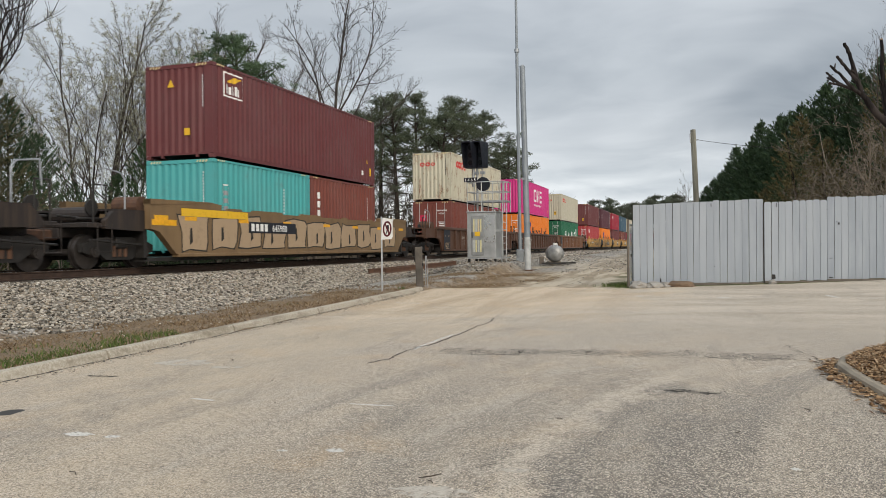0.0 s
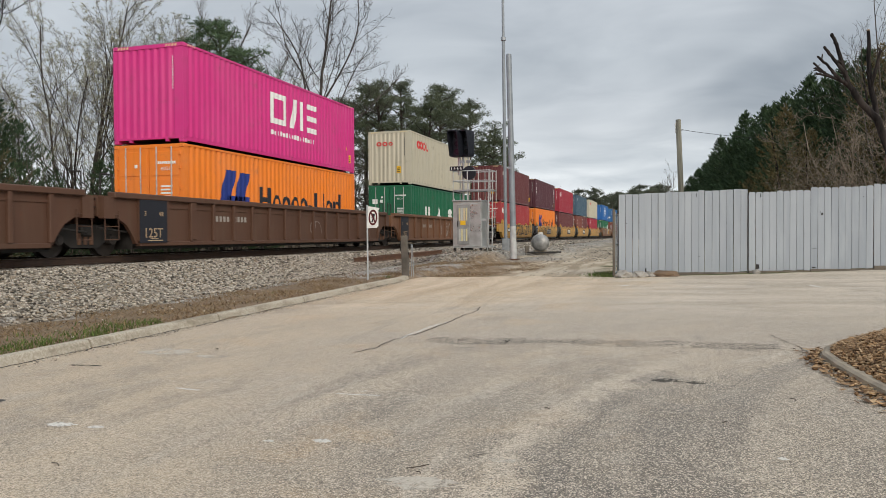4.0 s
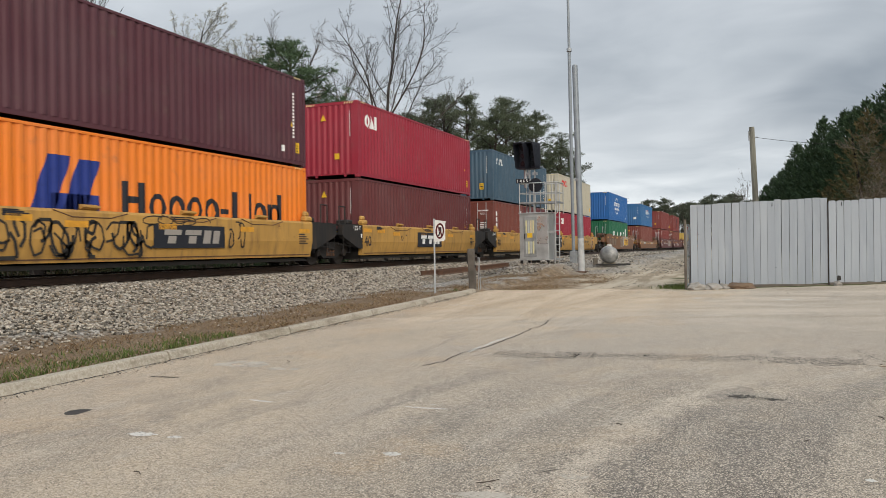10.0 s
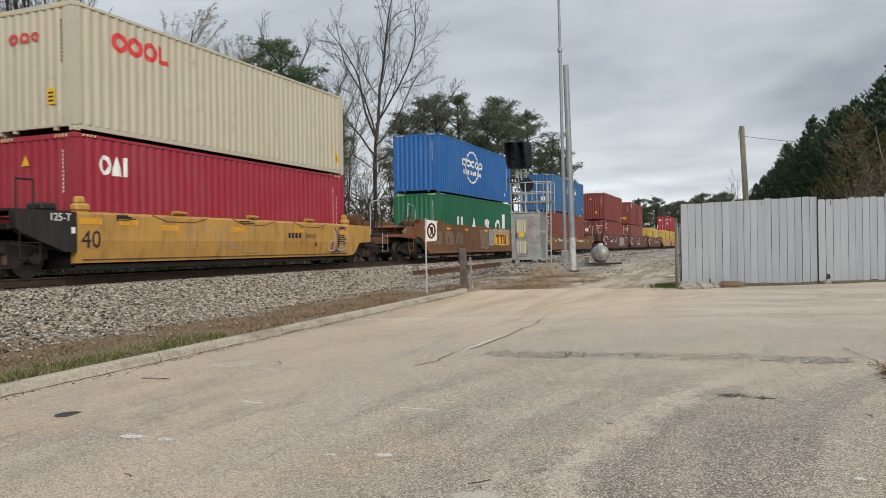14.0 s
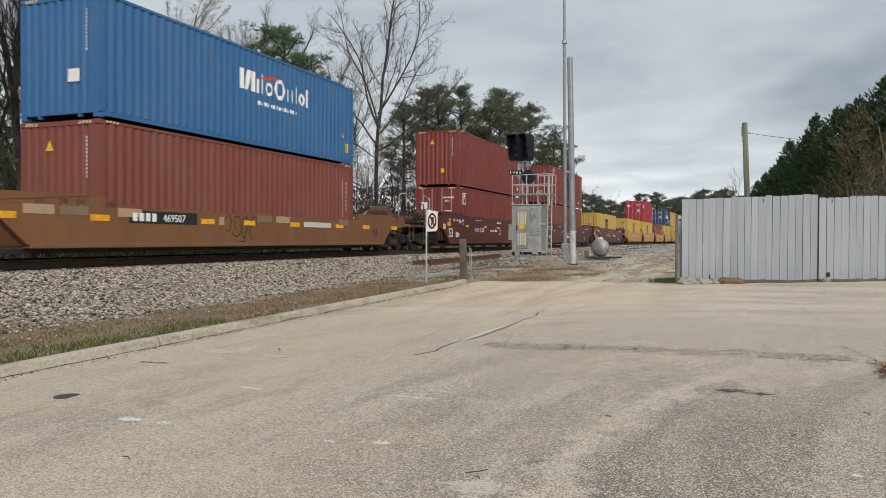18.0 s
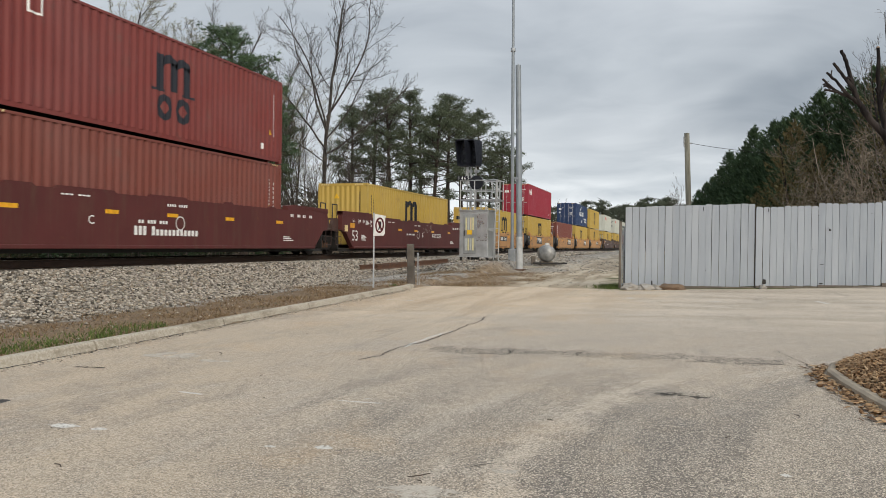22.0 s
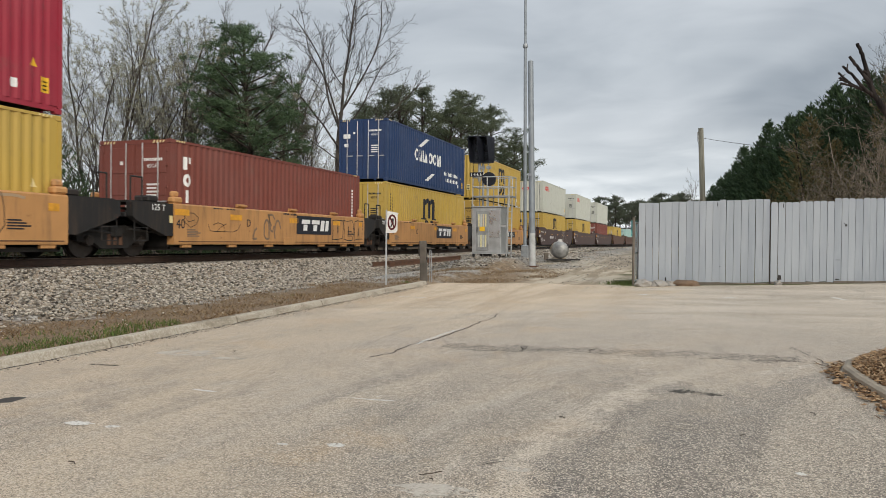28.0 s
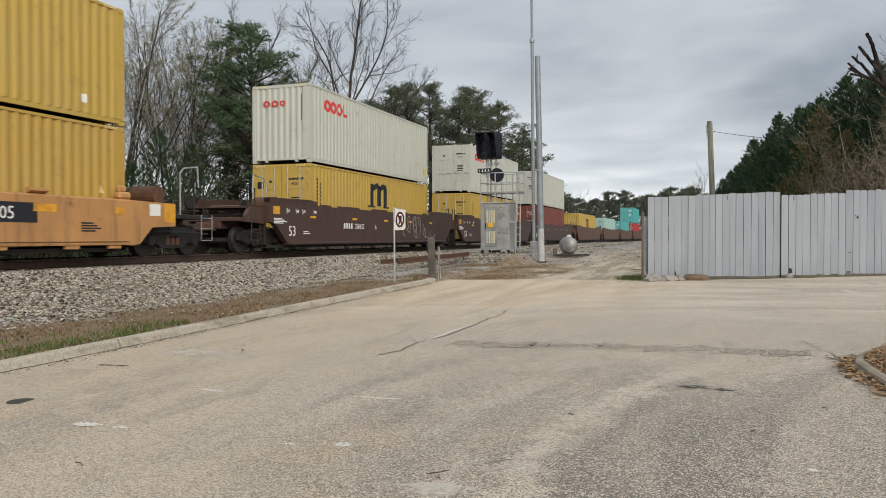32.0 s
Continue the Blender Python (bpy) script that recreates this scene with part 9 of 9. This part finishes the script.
side_sizes(U[0], 0.3, 1.45, D_BLACK)
# ribbed cars: black load board at the end, a few white tags
for k in (1, 2, 3):
    panel(U[k], -2.27, 0.33, 1.12, 1.14, D_BLACK, 1.492, "load_board", "black painted load board")
    lettering(U[k], "125T", -2.12, 0.47, 0.27, SPRAY_TAN, 1.5)
    lettering(U[k], "3", -2.1, 1.05, 0.13, SPRAY_TAN, 1.5)
    lettering(U[k], "48", -1.5, 1.05, 0.13, SPRAY_TAN, 1.5)
    plate(U[k], -1.95, 0.38, ((0, 0, 0.6, 0.025), (0.1, 0.05, 0.3, 0.02)), SPRAY_TAN, 1.499, "fine_print", "small painted data lines")
    reflectors(U[k], (2.0, 8.1), 1.50, 0.3, 0.06)
    plate(U[k], 1.3, 0.95, tuple((q * 0.2, 0, 0.12, 0.16) for q in range(9) if q != 4), SPRAY_GREY, 1.402, "faded_number", "faded number as bars")
for s, y in enumerate((4.2, 5.45, 6.6, 8.0)):
    spray(U[3], 40 + s, y, 0.5, 0.7, 0.75, 2, SPRAY_WHITE, 0.022, 1.405)
spray(U[1], 50, 1.5, 0.6, 0.8, 0.4, 2, SPRAY_GREY, 0.02, 1.405)
spray(U[2], 51, 7.4, 0.55, 0.8, 0.5, 2, SPRAY_GREY, 0.02, 1.405)
# yellow five-unit car
for k in range(4, 9):
    lettering(U[k], "40", -0.12 if k != 5 else 0.05, 0.64, 0.41, D_BLACK, SIDE)
    for y in (-0.15, 0.95, 2.35, 5.1, 8.3, 11.3):
        panel(U[k], y, 1.06 + 0.1 * (y < 1), 0.62, 0.14, FADED, SIDE, "reflector", "faded orange reflector patch")
    fine_print(U[k], 11.3, 1.0, 0.55, 5, D_BLACK)
    fine_print(U[k], 0.9, 1.36, 0.6, 4, D_BLACK, 0.035)
    fine_print(U[k], 5.5, 1.36, 0.9, 2, D_BLACK, 0.05)
    lettering(U[k], "125-T", -0.92, 1.22, 0.17, D_WHITE, 1.472)
    panel(U[k], -0.35, 0.95, 0.1, 0.14, D_WHITE, 1.472)
number_board(U[4], 1.25, 0.80, 2.2, 0.28, "743013")
fine_print(U[4], 3.5, 0.98, 0.25, 4, D_BLACK, 0.05)
spray(U[4], 60, 4.0, 0.55, 7.3, 0.82, 15, SPRAY_BLACK, 0.085, label="tall black spray-painted scrawl")
spray(U[4], 61, 4.2, 0.6, 7.0, 0.78, 11, SPRAY_BLACK, 0.05)
spray(U[4], 68, 0.6, 0.5, 3.0, 0.7, 5, SPRAY_BLACK, 0.018)
spray(U[5], 62, 0.8, 0.42, 4.0, 0.78, 12, SPRAY_BLACK, 0.075, label="tall black spray-painted scrawl")
spray(U[5], 69, 1.0, 0.45, 3.7, 0.74, 8, SPRAY_BLACK, 0.05)
spray(U[5], 63, 7.8, 0.62, 0.7, 0.7, 3, SPRAY_BLACK, 0.045)
spray(U[5], 59, 4.8, 1.18, 2.4, 0.2, 5, SPRAY_BLACK, 0.03)
owner_box(U[5], 4.92, 0.6, 2.68, 0.58, SPRAY_GREY)
for k, y in ((6, 4.75), (7, 4.75)):
    owner_box(U[k], y, 0.6, 2.7, 0.63)
lettering(U[7], "E", 3.1, 0.86, 0.22, D_BLACK, SIDE)
lettering(U[6], "D", 3.08, 0.86, 0.22, D_BLACK, SIDE)
panel(U[6], 3.55, 1.06, 0.1, 0.05, D_BLACK)
lettering(U[8], "A", 9.6, 0.62, 0.2, D_BLACK, SIDE)
spray(U[8], 64, 10.6, 0.45, 1.3, 0.85, 3, SPRAY_VIOLET, 0.07)
spray(U[8], 65, 10.65, 0.5, 1.2, 0.75, 3, SPRAY_WHITE, 0.03, SIDE + 0.007)
spray(U[8], 66, 3.2, 0.5, 3.0, 0.7, 5, SPRAY_GREY, 0.02)
number_board(U[8], 7.9, 0.86, 2.3, 0.26, "743013", D_BLACK, M_YELLOW)
# rusty cars
for k in range(4):
    bubble(U[9], 200 + k, 6.7 + k * 1.0, 0.62, 1.15, 0.98, SPRAY_GREY, SPRAY_WHITE)
for k in range(2):
    bubble(U[9], 205 + k, 5.2 + k * 0.75, 0.42, 0.8, 1.1, SPRAY_DULL, SPRAY_GREY)
panel(U[9], 7.78, 0.66, 2.6, 0.66, D_YELLOW, SIDE + 0.011, "owner_board", "orange-yellow painted board")
for k in range(3):
    y = 8.05 + k * 0.72
    rows = ((0, 0.42, 0.62, 0.14), (0.24, 0.0, 0.2, 0.43)) if k < 2 else ((0.0, 0.0, 0.2, 0.56), (0.32, 0.0, 0.2, 0.56))
    plate(U[9], y, 0.71, rows, D_MAROON, SIDE + 0.018, "owner_mark", "dark red owner's mark")
for k in range(3):
    bubble(U[9], 210 + k, -1.6 + k * 1.5, 0.6, 1.3, 0.8, SPRAY_DULL, SPRAY_BLACK)
reflectors(U[9], (-2.6, 0.2, 2.8, 6.0, 8.7, 11.1), 1.40, 0.5, 0.12)
reflectors(U[9], (15.0,), 0.92, 0.35, 0.13)
plate(U[9], 15.1, 1.18, ((0, 0, 0.42, 0.3),), D_WHITE, SIDE, "data_plate", "white data plate")
fine_print(U[9], 13.4, 1.42, 0.8, 2)
reflectors(U[10], (-2.9, -0.5, 3.2, 5.06, 7.5, 10.4, 12.46, 14.96), 0.87, 0.55, 0.14)
number_board(U[10], 0.64, 0.84, 2.4, 0.30, "469507")
panel(U[10], 8.3, 0.87, 1.75, 0.17, SPRAY_WHITE, SIDE, "faded_stripe", "pale faded stripe")
panel(U[10], 3.95, 0.86, 0.22, 0.22, SPRAY_TAN, SIDE, "data_plate", "pale data plate")
for k, y in enumerate((-2.2, -1.3, 0.3, 5.7, 6.7, 10.6)):
    panel(U[10], y, 0.98, 0.75, 0.2, SPRAY_DULL if k % 2 else SPRAY_TAN, SIDE + 0.001, "faded_panel", "pale worn patch of paint")
side_sizes(U[10], 0.2, 1.22, D_BLACK)
lettering(U[10], "53", 13.3, 0.62, 0.3, D_BLACK, SIDE)
spray(U[10], 70, 4.1, 0.4, 1.7, 0.72, 5, SPRAY_BLACK, 0.03)
# oxide-red cars
for k in (11, 12, 13):
    lettering(U[k], "53", -2.2, 0.60, 0.47, D_WHITE, SIDE)
    reflectors(U[k], (0.26, 3.27, 5.6, 8.36, 11.39), 1.13, 0.46, 0.1)
    panel(U[k], -2.36, 1.14, 0.46, 0.2, FADED, SIDE, "reflector", "faded orange reflector patch")
    side_sizes(U[k], 0.0, 1.40)
    lettering(U[k], "20", -0.2, 1.24, 0.1, D_WHITE, SIDE)
    fine_print(U[k], -1.2, 0.82, 0.55, 5, D_WHITE, 0.05)
    fine_print(U[k], -0.75, 1.46, 0.4, 4, D_WHITE, 0.045)
    fine_print(U[k], 11.9, 0.66, 0.7, 3, D_WHITE, 0.06)
    plate(U[k], 5.6, 1.42, tuple((q * 0.1, 0, 0.06, 0.07) for q in range(9) if q != 4), D_WHITE, SIDE, "small_mark", "row of small white marks")
    plate(U[k], 1.75, 1.5, tuple((q * 0.13, 0, 0.1, 0.035) for q in range(9) if q % 4), D_WHITE, SIDE, "small_mark", "row of small white marks")
    plate(U[k], 4.45, 0.93, tuple((q * 0.12, 0, 0.08, 0.09) for q in range(11) if q % 4 != 2), D_WHITE, SIDE, "small_mark", "row of small white marks")
    for y in (12.4, 12.9, 13.3, 13.8):
        plate(U[k], y, 1.40, ((0, 0, 0.1, 0.1), (0.14, 0, 0.06, 0.1)), D_WHITE, SIDE, "small_mark", "small white mark")
    panel(U[k], -2.9, 0.98, 0.3, 0.26, D_PALE, SIDE, "data_plate", "pale yellow data plate")
    bm = bmesh.new()
    for n in range(24):
        a, b = n * 6.2832 / 24, (n + 1) * 6.2832 / 24
        bm.faces.new([bm.verts.new((SIDE + 0.006, 6.16 + r * math.cos(c), 0.97 + r * math.sin(c))) for r, c in ((0.2, a), (0.2, b), (0.17, b), (0.17, a))])
    part("ring_mark", bm, D_WHITE, U[k], "white ring mark")
lettering(U[11], "AOK 55358", 1.72, 0.89, 0.23, D_WHITE, SIDE)
lettering(U[11], "A", 5.3, 0.90, 0.2, D_WHITE, SIDE)
lettering(U[12], "C", 2.7, 0.86, 0.22, D_WHITE, SIDE)
plate(U[12], 4.3, 0.62, tuple((k * 0.17, 0, 0.11, 0.24 if k in (0, 1, 2, 4) else 0.16) for k in range(16) if k != 3), D_WHITE, SIDE, "owner_mark", "white owner's lettering as bars")
lettering(U[13], "B", 6.8, 0.85, 0.24, D_WHITE, SIDE)
lettering(U[13], "AOK 55358", 8.45, 0.85, 0.24, D_WHITE, SIDE)
spray(U[13], 80, 7.0, 1.12, 1.3, 0.40, 5, SPRAY_GREY, 0.022)
for k in range(3):
    bubble(U[11], 230 + k, 8.0 + k * 1.15, 0.48, 1.2, 1.0, SPRAY_GREY, SPRAY_GREY)
spray(U[11], 81, 8.0, 0.5, 3.5, 0.95, 8, SPRAY_WHITE, 0.03, SIDE + 0.009)
# tan-orange five-unit car
for k in range(14, 19):
    lettering(U[k], "40", -0.12, 0.76, 0.28, D_BLACK, SIDE)
    for y in (-0.18, 2.4, 5.9, 9.2, 11.55):
        panel(U[k], y, 1.06 + 0.06 * (y < 0), 0.62 if y < 11 else 0.3, 0.17, FADED, SIDE, "reflector", "faded orange reflector patch")
    fine_print(U[k], 10.5, 0.82, 0.6, 4, D_BLACK, 0.06)
    fine_print(U[k], 0.35, 0.72, 0.6, 5, SPRAY_DULL, 0.045)
    plate(U[k], 1.4, 1.36, tuple((q * 0.16, 0, 0.12, 0.03) for q in range(9) if q % 4), D_BLACK, SIDE, "small_mark", "row of small dark marks")
    plate(U[k], 5.5, 1.33, tuple((q * 0.1, 0, 0.07, 0.06) for q in range(9) if q != 4), D_BLACK, SIDE, "small_mark", "row of small dark marks")
    lettering(U[k], "125 T", -1.08, 1.22, 0.17, D_WHITE, 1.472)
    plate(U[k], -0.36, 0.9, ((0, 0, 0.13, 0.2),), D_PALE, 1.472, "data_plate", "pale data plate")
    part("step_plate", boxes((1.42, 1.515, 5.55, 6.25, 0.30, 0.56), bevel=0.02), M_TAN, U[k])
spray(U[14], 90, 7.6, 0.44, 4.2, 0.8, 7, SPRAY_BLACK, 0.025)
spray(U[14], 91, 0.9, 0.44, 2.4, 0.6, 4, SPRAY_BLACK, 0.02)
number_board(U[14], 3.4, 0.82, 2.2, 0.36, "750805")
owner_box(U[15], 2.84, 0.70, 2.6, 0.64)
spray(U[15], 92, 6.9, 0.5, 3.3, 0.85, 6, SPRAY_TAN, 0.06)
spray(U[15], 93, 6.85, 0.5, 3.4, 0.9, 6, SPRAY_BLACK, 0.022)
owner_box(U[16], 6.4, 0.68, 2.64, 0.66)
for k in range(3):
    bubble(U[16], 240 + k, 9.12 + k * 0.95, 0.46, 1.0, 0.86, M_TAN, SPRAY_BLACK)
spray(U[16], 95, 0.6, 0.7, 2.0, 0.5, 3, SPRAY_BLACK, 0.018)
spray(U[16], 96, 3.8, 0.5, 1.6, 0.8, 5, SPRAY_DULL, 0.07, label="faint dark rubbed patch")
lettering(U[16], "D", 3.27, 0.88, 0.24, D_BLACK, SIDE)
owner_box(U[17], 6.3, 0.65, 2.6, 0.66)
lettering(U[17], "C", 3.18, 0.84, 0.24, D_BLACK, SIDE)
lettering(U[18], "B", 5.16, 0.88, 0.23, D_BLACK, SIDE)
number_board(U[18], 6.1, 0.82, 3.2, 0.42, "750805")
panel(U[18], 13.3, 0.9, 0.44, 0.5, FADED, 1.497, "reflector", "orange reflector patch")
panel(U[18], 12.75, 1.06, 0.4, 0.3, D_WHITE, 1.497, "data_plate", "white data plate")
# dark brown cars
for k in (19, 20, 21):
    lettering(U[k], "53", -2.0, 0.56, 0.36, D_WHITE, SIDE)
    reflectors(U[k], (-0.5, 2.9, 6.0, 8.9, 11.7), 1.20, 0.4, 0.08)
    panel(U[k], -2.95, 1.28, 0.4, 0.26, FADED, SIDE, "reflector", "orange reflector patch")
    fine_print(U[k], -1.0, 0.7, 0.6, 2)
    fine_print(U[k], -2.9, 1.12, 0.8, 4, D_WHITE, 0.05)
    side_sizes(U[k], 0.0, 1.36)
number_board(U[19], 2.0, 0.80, 2.35, 0.32, "250132", D_WHITE, M_UMBER)
lettering(U[19], "A", 5.03, 0.86, 0.2, D_WHITE, SIDE)
spray(U[19], 97, 8.2, 0.5, 4.2, 1.0, 8, SPRAY_GREY, 0.05)

motions()
